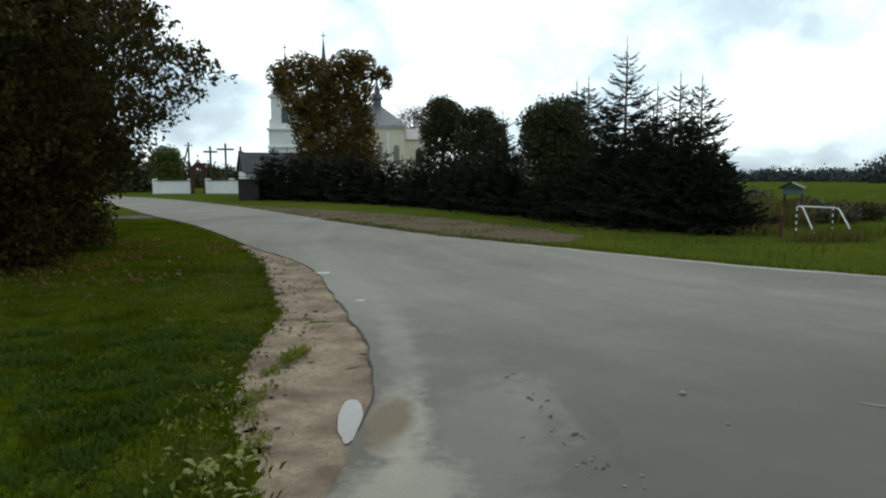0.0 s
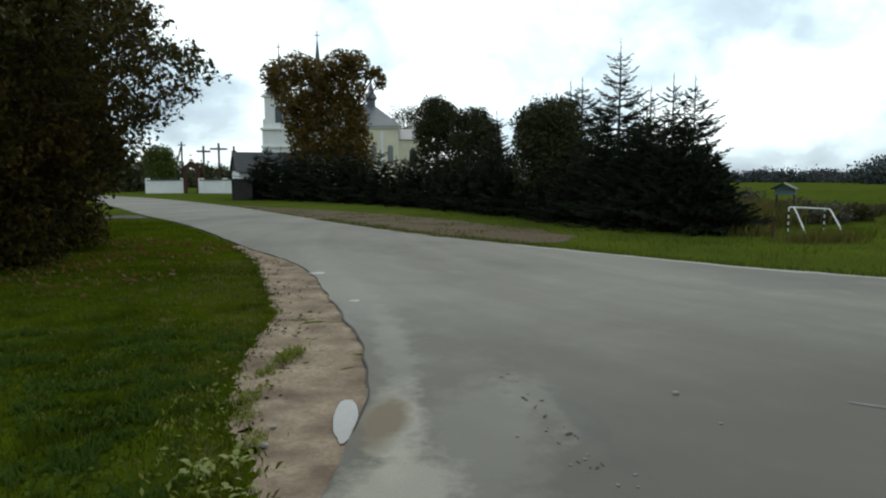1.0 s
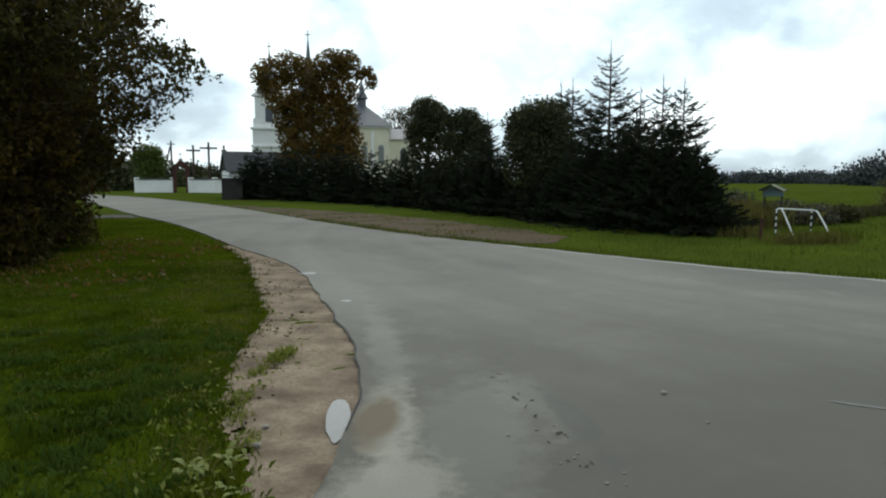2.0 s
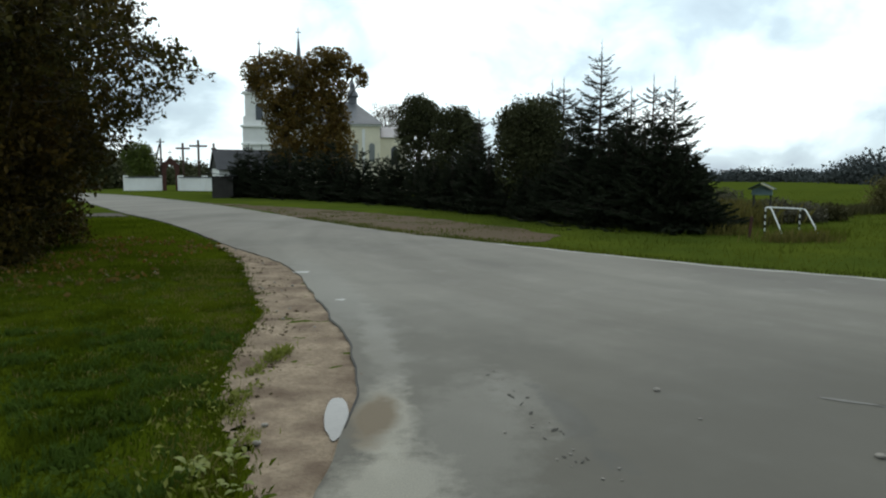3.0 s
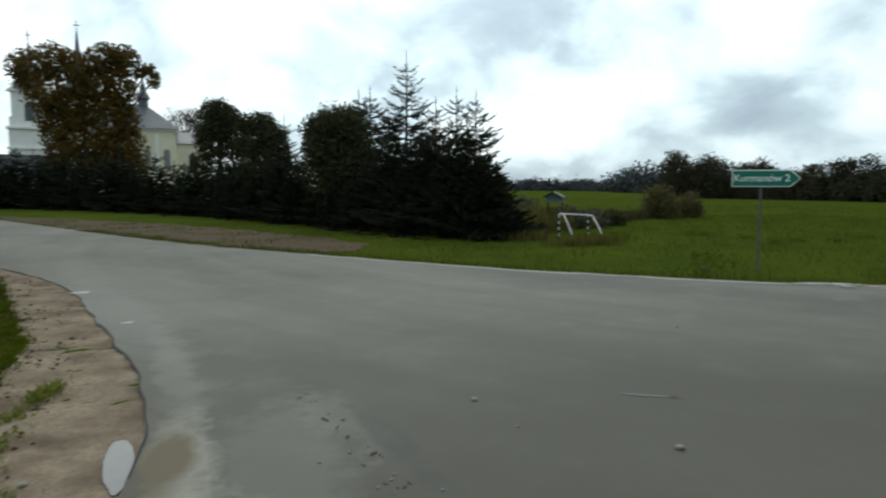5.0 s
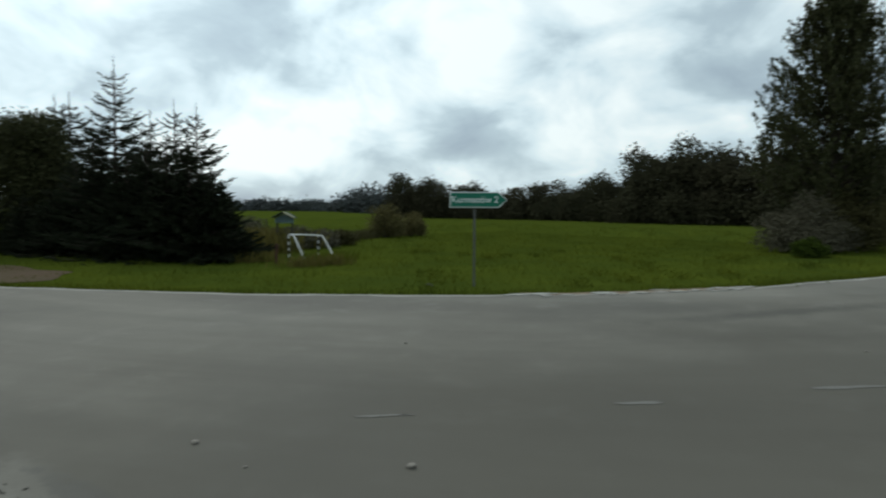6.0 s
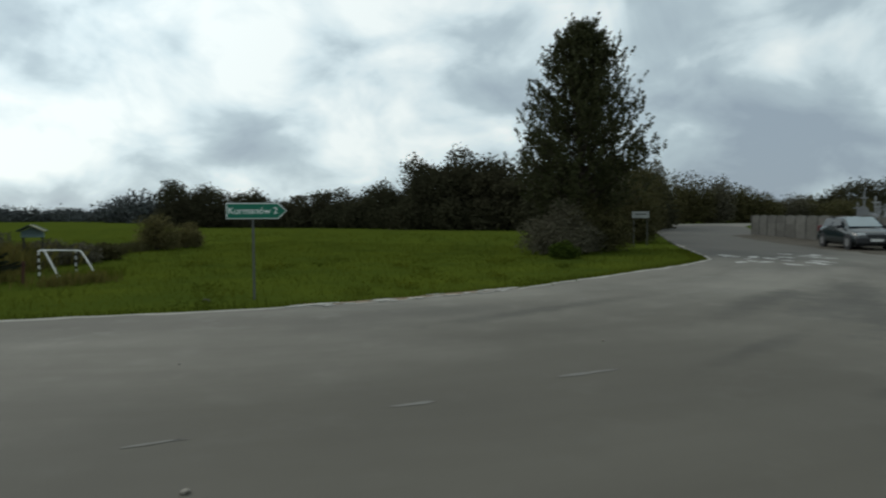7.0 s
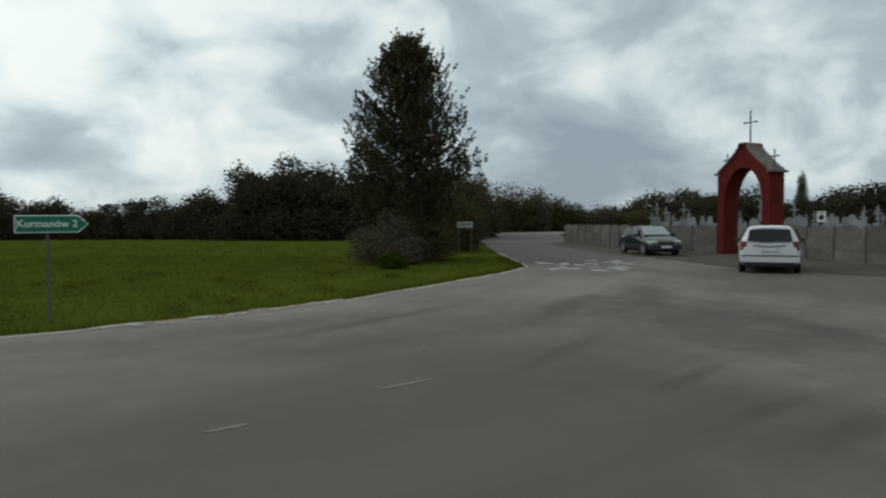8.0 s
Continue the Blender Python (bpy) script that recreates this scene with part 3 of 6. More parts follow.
def spruce_meshes(seed, height, radius, twigs=15, skirt=0.12):
    """Trunk and needle-twig meshes of a spruce: loose whorls whose ends turn up, and a thin bare leader."""
    r = np.random.default_rng(seed)
    bm = bmesh.new()
    tube_bm([(0, 0, -0.1), (0.02, 0.01, height * 0.4), (0, 0, height * 0.8), (0.01, 0, height)], [height * 0.016, height * 0.011, height * 0.005, 0.007], 7, bm)
    pts, dirs, lens = [], [], []
    z = skirt
    crown = height * 0.90
    while z < crown:
        f = z / height
        reach = radius * (1 - f) ** (0.82 if height > 4.5 else 1.0) * (0.78 + 0.45 * r.random()) + 0.06
        n = 9 if f < 0.45 else 7 if f < 0.75 else 5
        off = r.random() * 6.28
        for b in range(n):
            a = off + 6.283 * b / n + r.normal() * 0.25
            L = reach * (0.62 + 0.55 * r.random())
            out = np.array([math.cos(a), math.sin(a), 0])
            rise = -0.30 + 0.62 * f + 0.12 * r.normal()
            base = z + 0.05 * r.normal()

            def at(u):
                return out * L * u + np.array([0, 0, base + L * (rise * u + 0.26 * u ** 2.6)])

            tube_bm([at(0.0), at(0.5), at(1.0)], [0.010 + 0.012 * L, 0.007 + 0.006 * L, 0.004], 3, bm, cap=False)
            m = max(5, int(twigs * 1.9 * L / radius))
            for j in range(m):
                u = 0.10 + 0.90 * (j + r.random() * 0.7) / m
                q = at(min(u, 1.0))
                tang = unit(at(min(u + 0.05, 1.05)) - at(u - 0.05))
                sd = np.cross(tang, [0, 0, 1]) * (1 if j % 2 else -1)
                d = unit(tang * 0.9 + sd * (0.7 + 0.3 * r.normal()) + np.array([0, 0, -0.05 + 0.28 * r.normal()]))
                ln = (0.07 + 0.30 * (1 - 0.8 * u) * min(L, 1.2)) * (0.7 + 0.6 * r.random())
                pts.append(q); dirs.append(d); lens.append(ln)
                pts.append(q + d * ln * 0.5 + np.array([0, 0, -0.02])); dirs.append(unit(d + 0.9 * tang + 0.3 * r.normal(size=3))); lens.append(ln * 0.6)
            pts.append(at(0.85)); dirs.append(unit(at(1.05) - at(0.85))); lens.append(0.05 + 0.16 * min(L, 1.2))
        z += (0.16 + 0.15 * r.random()) * (0.8 if f < 0.5 else 0.92) * (height / 5.0) ** 0.5
    for j in range(16):
        zz = height * (0.80 + 0.18 * j / 16)
        a = r.random() * 6.28
        pts.append(np.array([0, 0, zz])); dirs.append(unit(np.array([math.cos(a), math.sin(a), 1.6]))); lens.append(0.09)
    pts, dirs, lens = np.array(pts), np.array(dirs), np.array(lens)[:, None]
    n = len(pts)
    vs, fs = [], []
    side = unit(np.cross(dirs, r.normal(size=(n, 3))))
    for k in range(2):
        s = side if k == 0 else np.cross(dirs, side)
        w = (0.010 + 0.036 * lens) if height > 4.5 else (0.024 + 0.050 * lens)
        a, b, c, d = pts, pts + dirs * lens * 0.35 + s * w, pts + dirs * lens, pts + dirs * lens * 0.35 - s * w
        vs.append(np.stack([a, b, c, d], 1).reshape(-1, 3))
        i = np.arange(n)[:, None] * 4 + k * n * 4
        fs.append(np.concatenate([i + [0, 1, 2], i + [0, 2, 3]], 1).reshape(-1, 3))
    return bm, fast_mesh("needles", np.concatenate(vs), np.concatenate(fs), M_NEEDLE)


def grass_mesh(name, xy, height, width, mat, z=0.0, lean=0.45):
    """Bent blades, two triangles each with a narrow tip."""
    n = len(xy)
    a = rng.random(n) * 6.283
    s = np.stack([np.cos(a), np.sin(a), 0 * a], 1)
    b = rng.random(n) * 6.283
    d = np.stack([np.cos(b), np.sin(b), 0 * b], 1) * (lean * rng.random(n))[:, None]
    h = (height * (0.45 + 0.9 * rng.random(n)))[:, None]
    p = np.concatenate([xy, np.full((n, 1), z - 0.005)], 1)
    upv = np.array([0, 0, 1.0])
    w = width * (0.6 + 0.8 * rng.random(n))[:, None]
    v0, v1 = p - s * w / 2, p + s * w / 2
    v2 = p + (upv * 0.6 + d * 0.4) * h + s * w * 0.35
    v3 = p + (upv * (1 - 0.3 * np.linalg.norm(d, axis=1, keepdims=True)) + d) * h
    v = np.stack([v0, v1, v2, v3], 1).reshape(-1, 3)
    i = np.arange(n)[:, None] * 4
    f = np.concatenate([i + [0, 1, 2], i + [0, 2, 3]], 1).reshape(-1, 3)
    return fast_mesh(name, v, f, mat)


# ------------------------------------------------------------ ground, road, verges
ROAD_Z, SOIL_Z = 0.0, -0.035
LEFT_EDGE = [(-1.6, -14), (-0.9, -4), (-0.66, 1.5), (-0.62, 3.4), (-0.58, 4.3), (-0.57, 5.2), (-0.75, 6.5), (-1.1, 7.9), (-1.6, 9.7), (-2.2, 11.8), (-3.1, 13.9), (-4.9, 17.0),
             (-7.4, 21.8), (-10.4, 27.0), (-14.0, 32.4), (-21.0, 44.0), (-31, 59.5), (-41, 71), (-60, 88), (-95, 110)]
RIGHT_EDGE = [(-90, 118), (-56, 94), (-34.5, 71.8), (-24.0, 59.5), (-12.6, 42.0), (-4.2, 26.6), (-0.6, 20.4), (1.3, 17.9), (2.8, 16.0), (4.2, 14.2), (5.6, 12.6), (7.6, 10.8),
              (9.4, 9.4), (11.0, 8.4), (14.1, 7.1), (17, 6.5), (20.4, 5.85), (24.0, 5.2), (26.4, 5.0), (28.2, 5.3), (31.8, 6.5), (41, 9.5), (53, 13.0), (72, 18.4), (96, 23.6), (112, 24.4), (122, 20), (130, 8), (134, -12)]
left_line = smooth_line(LEFT_EDGE, 0.16, 0.05, 1.7)
right_line = smooth_line(RIGHT_EDGE, 0.3, 0.13, 1.3)
EAST_EDGE = [(128, -12), (124, 4), (116, 11), (107, 13.4), (97, 13.0), (80, 10.2), (66, 6.6), (60, 5.4), (47, 1.2), (40.5, -3.6), (22, -12.8), (12, -22), (-1.6, -22)]
road_outline = left_line + right_line + EAST_EDGE

bm = bmesh.new()
ring0 = None
centre = bm.verts.new((0, 0, SOIL_Z))
for rad_ in (6, 15, 35, 80, 180, 420, 1000, 2600):
    ring = [bm.verts.new((rad_ * math.cos(2 * math.pi * k / 48), rad_ * math.sin(2 * math.pi * k / 48), SOIL_Z)) for k in range(48)]
    for k in range(48):
        if ring0 is None:
            bm.faces.new((centre, ring[k], ring[(k + 1) % 48]))
        else:
            bm.faces.new((ring0[k], ring[k], ring[(k + 1) % 48], ring0[(k + 1) % 48]))
    ring0 = ring
tagged(part("ground", bm, M_GRASS_GROUND), "flat green meadow with patchy autumn grass reaching the horizon", "meadow", "", "structure")
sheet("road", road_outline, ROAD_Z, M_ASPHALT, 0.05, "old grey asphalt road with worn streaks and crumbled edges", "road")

SAND_IN = [(-1.05, 1.5), (-1.02, 3.2), (-1.18, 4.0), (-1.55, 4.8), (-1.82, 5.9), (-1.95, 7.0), (-2.05, 8.2), (-2.5, 9.8), (-2.9, 11.0), (-3.5, 13.0), (-4.4, 15.2), (-5.3, 17.1)]
sand_in = smooth_line(SAND_IN, 0.15, 0.16, 2.6)
sand_out = [(x + 0.10, y) for x, y in left_line if 1.5 < y < 17.2]
sand_outline = sand_in + sand_out[::-1]
bm = bmesh.new()
gx0, gy0, cell = -5.6, 1.4, 0.06
grid = {}
nx_, ny_ = int(5.4 / cell), int(16 / cell)
xs_, ys_ = np.meshgrid(gx0 + cell * np.arange(nx_), gy0 + cell * np.arange(ny_), indexing="ij")
ins = inside(sand_outline, xs_.ravel(), ys_.ravel()).reshape(xs_.shape)
for a_ in range(nx_ - 1):
    for b_ in range(ny_ - 1):
        if not ins[a_, b_]:
            continue
        quad_ = []
        for da, db in ((0, 0), (1, 0), (1, 1), (0, 1)):
            key = (a_ + da, b_ + db)
            if key not in grid:
                p = Vector((xs_[key], ys_[key], 0))
                h_ = 0.014 * noise.noise(p * 2.2) + 0.022 * noise.noise(p * 6.0) + 0.016 * noise.noise(p * 15.0)
                grid[key] = bm.verts.new((p.x, p.y, SOIL_Z + 0.014 + h_ * (0.25 if (p - Vector((-0.66, 4.6, 0))).length < 0.6 else 1.0)))
            quad_.append(grid[key])
        bm.faces.new(quad_)
tagged(part("sand_shoulder", bm, M_SAND, smooth=True), "trodden pale sandy shoulder along the asphalt edge", "roadside", "", "structure")
LAWN_IN = [(x + 0.07, y) for x, y in sand_in]
sheet("lawn", [(-60, -14)] + [(x - 0.06, y) for x, y in left_line if y < 1.5] + LAWN_IN + [(x - 0.15, y) for x, y in left_line if 17.2 < y < 28.5] + [(-14.2, 28.6), (-20, 28.2), (-34, 26.9), (-60, 30)], SOIL_Z + 0.006, M_LAWN_SOIL, 0.0, "mown roadside lawn turf", "lawn")
DIRT = smooth_line([(-15, 46.5), (-9.4, 40.5), (-4.5, 35.2), (-0.5, 29.5), (2.2, 24.2), (4.0, 20.3), (3.6, 18.2), (2.0, 17.9), (0.2, 19.6), (-3.6, 26.1), (-11.4, 41.0), (-15, 46.5)], 0.5, 0.5, 0.6)
sheet("dirt_verge", DIRT, SOIL_Z + 0.012, M_DIRT, 0.0, "bare reddish-brown dirt strip beside the road", "roadside")
PATH = smooth_line([(-12.6, 29.8), (-15.5, 29.6), (-20, 29.2), (-34, 28.2), (-34, 29.4), (-20, 30.4), (-16, 31.2), (-14.6, 32.6), (-12.6, 29.8)], 0.4, 0.2, 0.8)
sheet("side_track", PATH, SOIL_Z + 0.016, M_GRAVEL, 0.0, "narrow grey track branching off through the grass", "path")
APRON = smooth_line([(21.5, -12.6), (24, -7.5), (27.5, -3.2), (33, -0.6), (39.5, 2.6), (47, 5.6), (56, 8.4), (58, 6.9), (46.8, 1.3), (40.6, -3.3), (30, -8.6), (21.5, -12.6)], 0.5, 0.35, 0.7)
sheet("gravel_apron", APRON, ROAD_Z + 0.006, M_GRAVEL, 0.0, "grey-brown gravel parking strip before the cemetery wall", "gravel")
EDGE_DUST = [(x + 0.02, y - 0.02) for x, y in right_line if 2.0 < x < 40 and y < 17] 
dust_out = [(x - 0.10 - 0.22 * abs(noise.noise(Vector((x, y, 3)) * 0.9)), y - 0.12 - 0.25 * abs(noise.noise(Vector((x, y, 8)) * 0.8))) for x, y in EDGE_DUST]
sheet("edge_dust", EDGE_DUST + dust_out[::-1], ROAD_Z + 0.005, M_DUST, 0.0, "pale dust line gathered along the asphalt edge", "road dust")


def edge_strip(i0, i1):
    pts_ = [(x, y) for x, y in right_line if i0 < x < i1 and y < 12]
    return pts_


def blob(cx, cy, rx, ry, turn=0.0, seed=0.0, rough=0.3, n=40):
    """An uneven round outline."""
    out = []
    for k in range(n):
        a = 2 * math.pi * k / n
        q = 1 + rough * noise.noise(Vector((math.cos(a) * 1.4 + seed, math.sin(a) * 1.4, seed * 3.1))) + rough * 0.4 * noise.noise(Vector((math.cos(a) * 5 + seed, math.sin(a) * 5, 1)))
        x, y = rx * q * math.cos(a), ry * q * math.sin(a)
        c, s = math.cos(radians(turn)), math.sin(radians(turn))
        out.append((cx + c * x - s * y, cy + s * x + c * y))
    return out


M_CRUMB = material("broken_pale_concrete", (0.46, 0.44, 0.40), 0.95, 0.35, 5.0, 40.0, 0.6, 50.0, dark=(0.20, 0.19, 0.165), spec=0.1)
rub = edge_strip(9.6, 14.4)
sheet("edge_gap", [(x + 0.10, y + 0.14 + 0.10 * noise.noise(Vector((x, y, 2)) * 2)) for x, y in rub] + [(x - 0.04, y - 0.10 - 0.12 * noise.noise(Vector((x, y, 6)) * 2.4)) for x, y in rub[::-1]],
      ROAD_Z + 0.009, M_SAND, 0.0, "sandy gap where the asphalt edge broke away", "road edge")
crumb_r = np.random.default_rng(17)
for i in range(34):
    x, y = rub[int(crumb_r.integers(0, len(rub)))]
    cx, cy = x - 0.06 + 0.12 * crumb_r.normal(), y - 0.05 + 0.10 * crumb_r.normal()
    tagged(sheet("asphalt_lump", blob(cx, cy, 0.06 + 0.20 * crumb_r.random(), 0.03 + 0.06 * crumb_r.random(), -30 + 12 * crumb_r.normal(), i * 0.9, 0.6, 16), ROAD_Z + 0.016 + 0.012 * crumb_r.random(), M_CRUMB, 0.03,
                 "pale crumbled lump of asphalt at the road edge", "rubble", ""), group="crumbled edge")
sheet("puddle", blob(-0.655, 4.58, 0.086, 0.43, 5, 1.3, 0.16), SOIL_Z + 0.024, M_WATER, 0.0, "shallow rain puddle reflecting the white sky", "puddle")


def az(deg, dist):
    """Plan place at a bearing from +y towards +x."""
    return dist * math.sin(radians(deg)), dist * math.cos(radians(deg))


# ------------------------------------------------------------ small things on the road
def flake(name, cx, cy, rx, ry, turn, seed, z=0.004):
    return sheet(name, blob(cx, cy, rx, ry, turn, seed, 0.6, 26), z, M_PAINT if max(rx, ry) < 0.2 or cx > 20 else M_PAINT_FAINT, 0.0, "worn remnant of white road paint on asphalt", "road marking", "")


for i, (cx, cy, rx, ry, turn) in enumerate([(-2.12, 11.9, 0.16, 0.10, 0), (-1.15, 9.15, 0.07, 0.06, 0), (5.12, 3.60, 0.23, 0.045, -32), (7.08, 2.65, 0.38, 0.05, -32), (3.2, 4.72, 0.22, 0.03, -32)]):
    tagged(flake("road_marking", cx, cy, rx, ry, turn, i * 1.7), group="worn paint marks")
for i in range(26):
    a, b = rng.random(), rng.random()
    cx, cy = 24.2 + 6.5 * a + 2.0 * b, 4.1 - 3.4 * b + 0.9 * a
    tagged(flake("road_marking", cx, cy, 0.16 + 0.34 * rng.random(), 0.10 + 0.16 * rng.random(), 60 * rng.random(), i * 2.3), group="worn paint marks")


def pebble(x, y, r, z=0.0):
    bm = bmesh.new()
    bmesh.ops.create_icosphere(bm, subdivisions=2, radius=r)
    for v in bm.verts:
        v.co *= 1 + 0.35 * noise.noise(v.co / r * 1.3 + Vector((x * 7, y * 5, 0)))
        v.co.z *= 0.6
    ob = part("pebble", bm, M_STONE, m=pose(x, y, z + r * 0.35))
    return tagged(ob, "small grey-brown stone lying on the ground", "stone", "loose stones")


for x, y, r in [(1.82, 5.04, 0.028), (2.72, 3.72, 0.032), (0.5, 4.2, 0.012), (1.9, 4.4, 0.014), (9.0, 3.1, 0.02), (5.1, 6.9, 0.02)]:
    pebble(x, y, r)
for i in range(34):
    k = int(rng.integers(0, len(sand_in) - 1))
    x, y = sand_in[k]
    x += 0.05 + rng.random() * 0.7
    if y > 3 and not (3.9 < y < 5.3 and x > -0.9):
        pebble(x, y, 0.010 + 0.02 * rng.random(), SOIL_Z + 0.014)




M_SEAM = material("dark_seam", (0.030, 0.028, 0.025), 0.8, 0.3, 4.0, 30.0, 0.3, 40.0)
# thin dark strip laid along the broken asphalt edge
seam = [(x + 0.012, y) for x, y in left_line if 4.15 < y < 9.2]
sheet("asphalt_crack", [(x - 0.006 - 0.008 * math.sin(y * 3) ** 2, y) for x, y in seam] + [(x + 0.004 + 0.008 * abs(noise.noise(Vector((x, y, 1)) * 3)), y) for x, y in seam[::-1]],
      0.004, M_SEAM, 0.0, "dark seam along the asphalt edge", "crack", "")
M_PIT = material("open_dark_asphalt", (0.100, 0.093, 0.080), 0.95, 0.4, 20.0, 90.0, 0.9, 120.0, spec=0.1)
pit_r = np.random.default_rng(31)
for i in range(16):
    u = pit_r.random()
    cx, cy = 0.55 + 0.42 * u + 0.06 * pit_r.normal(), 5.6 - 2.1 * u + 0.10 * pit_r.normal()
    tagged(sheet("road_pit", blob(cx, cy, 0.006 + 0.014 * pit_r.random() ** 2, 0.010 + 0.030 * pit_r.random() ** 2, 30 * pit_r.normal(), i * 1.3, 0.7, 14), 0.003 + 0.0001 * i, M_PIT, 0.0,
                 "small dark pit broken out of the asphalt", "pothole", ""), group="asphalt pits")
for i in range(12):
    u = pit_r.random()
    pebble(0.58 + 0.42 * u + 0.10 * pit_r.normal(), 5.5 - 2.1 * u + 0.15 * pit_r.normal(), 0.005 + 0.008 * pit_r.random())


# ------------------------------------------------------------ direction sign
def direction_sign(x, y, z, turn):
    root = thing("direction_sign", pose(x, y, 0, 0, 0, turn), "green arrow-shaped road direction sign on a steel post", "road sign")
    w, h = 1.22, 0.33
    def outline(inset):
        a, b = w / 2 - inset, h / 2 - inset
        tipx = 0.17
        return [(-a, -b), (a - tipx, -b), (a + inset * 0.15, 0), (a - tipx, b), (-a, b)]
    part("panel", prism_bm([(px_, pz + z) for px_, pz in outline(0.0)], 0.02, 0.003), M_SIGN_WHITE, root, "white-edged aluminium panel")
    part("green_face", prism_bm([(px_, pz + z) for px_, pz in outline(0.017)], 0.006, m=pose(0, -0.0125, 0)), M_SIGN_GREEN, root, "green reflective face")
    post = tube_bm([(-0.08, 0.045, SOIL_Z - 0.2), (-0.08, 0.045, z + h / 2 - 0.04)], 0.024, 10)
    part("post", post, M_STEEL_DULL, root, "dull grey galvanised post")
    for k in (-0.09, 0.09):
        part("clamp", box_bm(0.10, 0.05, 0.03, pose(-0.08, 0.028, z + k), 0.004), M_STEEL, root)
    cu = bpy.data.curves.new("lettering", "FONT")
    cu.body, cu.size, cu.align_x, cu.align_y, cu.extrude = "Kurman\u00f3w 2", 0.190, "CENTER", "CENTER", 0.002
    cu.offset = 0.001
    tmp = new("lettering_curve", cu)
    bpy.context.view_layer.update()
    me = bpy.data.meshes.new_from_object(tmp.evaluated_get(bpy.context.evaluated_depsgraph_get()))
    bpy.data.objects.remove(tmp)
    me.materials.clear()
    me.materials.append(M_SIGN_WHITE)
    me.name = "lettering"
    part("lettering", me, M_SIGN_WHITE, root, "white letters", m=pose(-0.075, -0.019, z + 0.0, 90, 0, 0))
    return root


direction_sign(10.09, 10.89, 1.83, -42)


# ------------------------------------------------------------ football goal
def football_goal(x, y, turn):
    """Goal mouth of two banded posts, its slanting stays towards the road."""
    root = thing("football_goal", pose(x, y, SOIL_Z, 0, 0, turn), "small white tubular football goal with black-banded posts", "goal")
    w, h = 1.14, 0.84
    tube = 0.021
    for sx, low in ((0, 0.0), (w, 0.06)):
        post = part("post", tube_bm([(sx, 0, -0.05), (sx, 0, h - low)], tube, 12), M_WHITE_PAINT, root)
        for k in range(4):
            part("band", tube_bm([(sx, 0, 0.06 + k * 0.19), (sx, 0, 0.155 + k * 0.19)], tube + 0.003, 12), M_BLACK_PAINT, post, "black painted band")
        part("back_stay", tube_bm([(sx + 0.14, 0, h - low), (sx + 0.13, -0.10, h - low - 0.06), (sx + 0.06, -0.5, h * 0.44), (sx + 0.0, -0.86, -0.03)], tube, 10), M_WHITE_PAINT, root)
    part("crossbar", tube_bm([(-0.01, 0, h - 0.02), (0.06, 0, h + 0.01), (w + 0.06, 0, h - 0.05), (w + 0.15, -0.02, h - 0.08)], tube, 12), M_WHITE_PAINT, root)
    return root


football_goal(*az(27.5, 21.6), 9)


# ------------------------------------------------------------ notice board with a small roof
def notice_board(x, y, turn):
    root = thing("notice_board", pose(x, y, SOIL_Z, 0, 0, turn), "small roofed notice board with a pale blue panel", "notice board")
    part("panel", prism_bm([(-0.34, 1.08), (0.34, 1.08), (0.34, 1.27), (0.0, 1.43), (-0.34, 1.27)], 0.05, 0.006), M_PALE_BLUE, root)
    for s in (-1, 1):
        part("roof_slope", box_bm(0.46, 0.50, 0.03, Matrix.Translation((s * 0.20, 0, 1.375)) @ pose(0, 0, 0, 0, s * 27, 0), 0.004), M_GREEN_ROOF, root, "dark green roof slope")
        part("barge_board", box_bm(0.47, 0.03, 0.045, Matrix.Translation((s * 0.20, -0.262, 1.37)) @ pose(0, 0, 0, 0, s * 27, 0), 0.003), M_YELLOW_TRIM if s > 0 else M_GREEN_ROOF, root, "pale yellow trim" if s > 0 else "dark green trim")
        part("post", box_bm(0.06, 0.06, 1.3, pose(s * 0.28, 0.05, -0.05), 0.006), M_DARK_WOOD, root)
    return root


notice_board(*az(27.2, 26.5), -40)
tagged(part("marker_post", box_bm(0.06, 0.06, 0.62, None, 0.006), M_RED_POST, m=pose(*az(26.45, 21.0), SOIL_Z - 0.02, 0, 4, 0)), "short rusty red marker post in grass", "post")


# a dark clump of earth in the grass
bm = bmesh.new()
bmesh.ops.create_icosphere(bm, subdivisions=3, radius=0.085)
for v in bm.verts:
    v.co *= 1 + 0.5 * noise.noise(v.co * 9)
    v.co.z *= 0.55
tagged(part("earth_clod", bm, M_SEAM, m=pose(*az(38.75, 14.6), SOIL_Z + 0.05)), "dark clod of earth lying in the grass", "earth")


# ------------------------------------------------------------ spruces
def spruce(seed, bearing, dist, height, radius, label, twigs=15):
    x, y = az(bearing, dist)
    root = thing("spruce", pose(x, y, SOIL_Z, 0, 0, bearing * 7), label, "spruce tree", "spruce row")
    tr, ne = spruce_meshes(seed, height, radius, twigs)
    part("trunk", tr, M_BARK, root)
    part("needles", ne, M_NEEDLE, root)
    return root


L_TALL = "tall dark spruce with open whorls and a bare leader"
L_LOW = "bushy dark green spruce branched to the ground"
tall_a = spruce(1, 14.9, 25.3, 6.6, 1.75, L_TALL, 17)
tall_b = spruce(2, 19.0, 24.0, 5.15, 1.5, L_TALL, 17)
tall_c = spruce(3, 20.6, 23.3, 4.95, 1.5, L_TALL, 17)
low_a = spruce(4, 17.0, 23.6, 4.1, 1.55, L_LOW, 15)
low_b = spruce(5, 12.2, 26.3, 3.4, 1.5, L_LOW, 15)
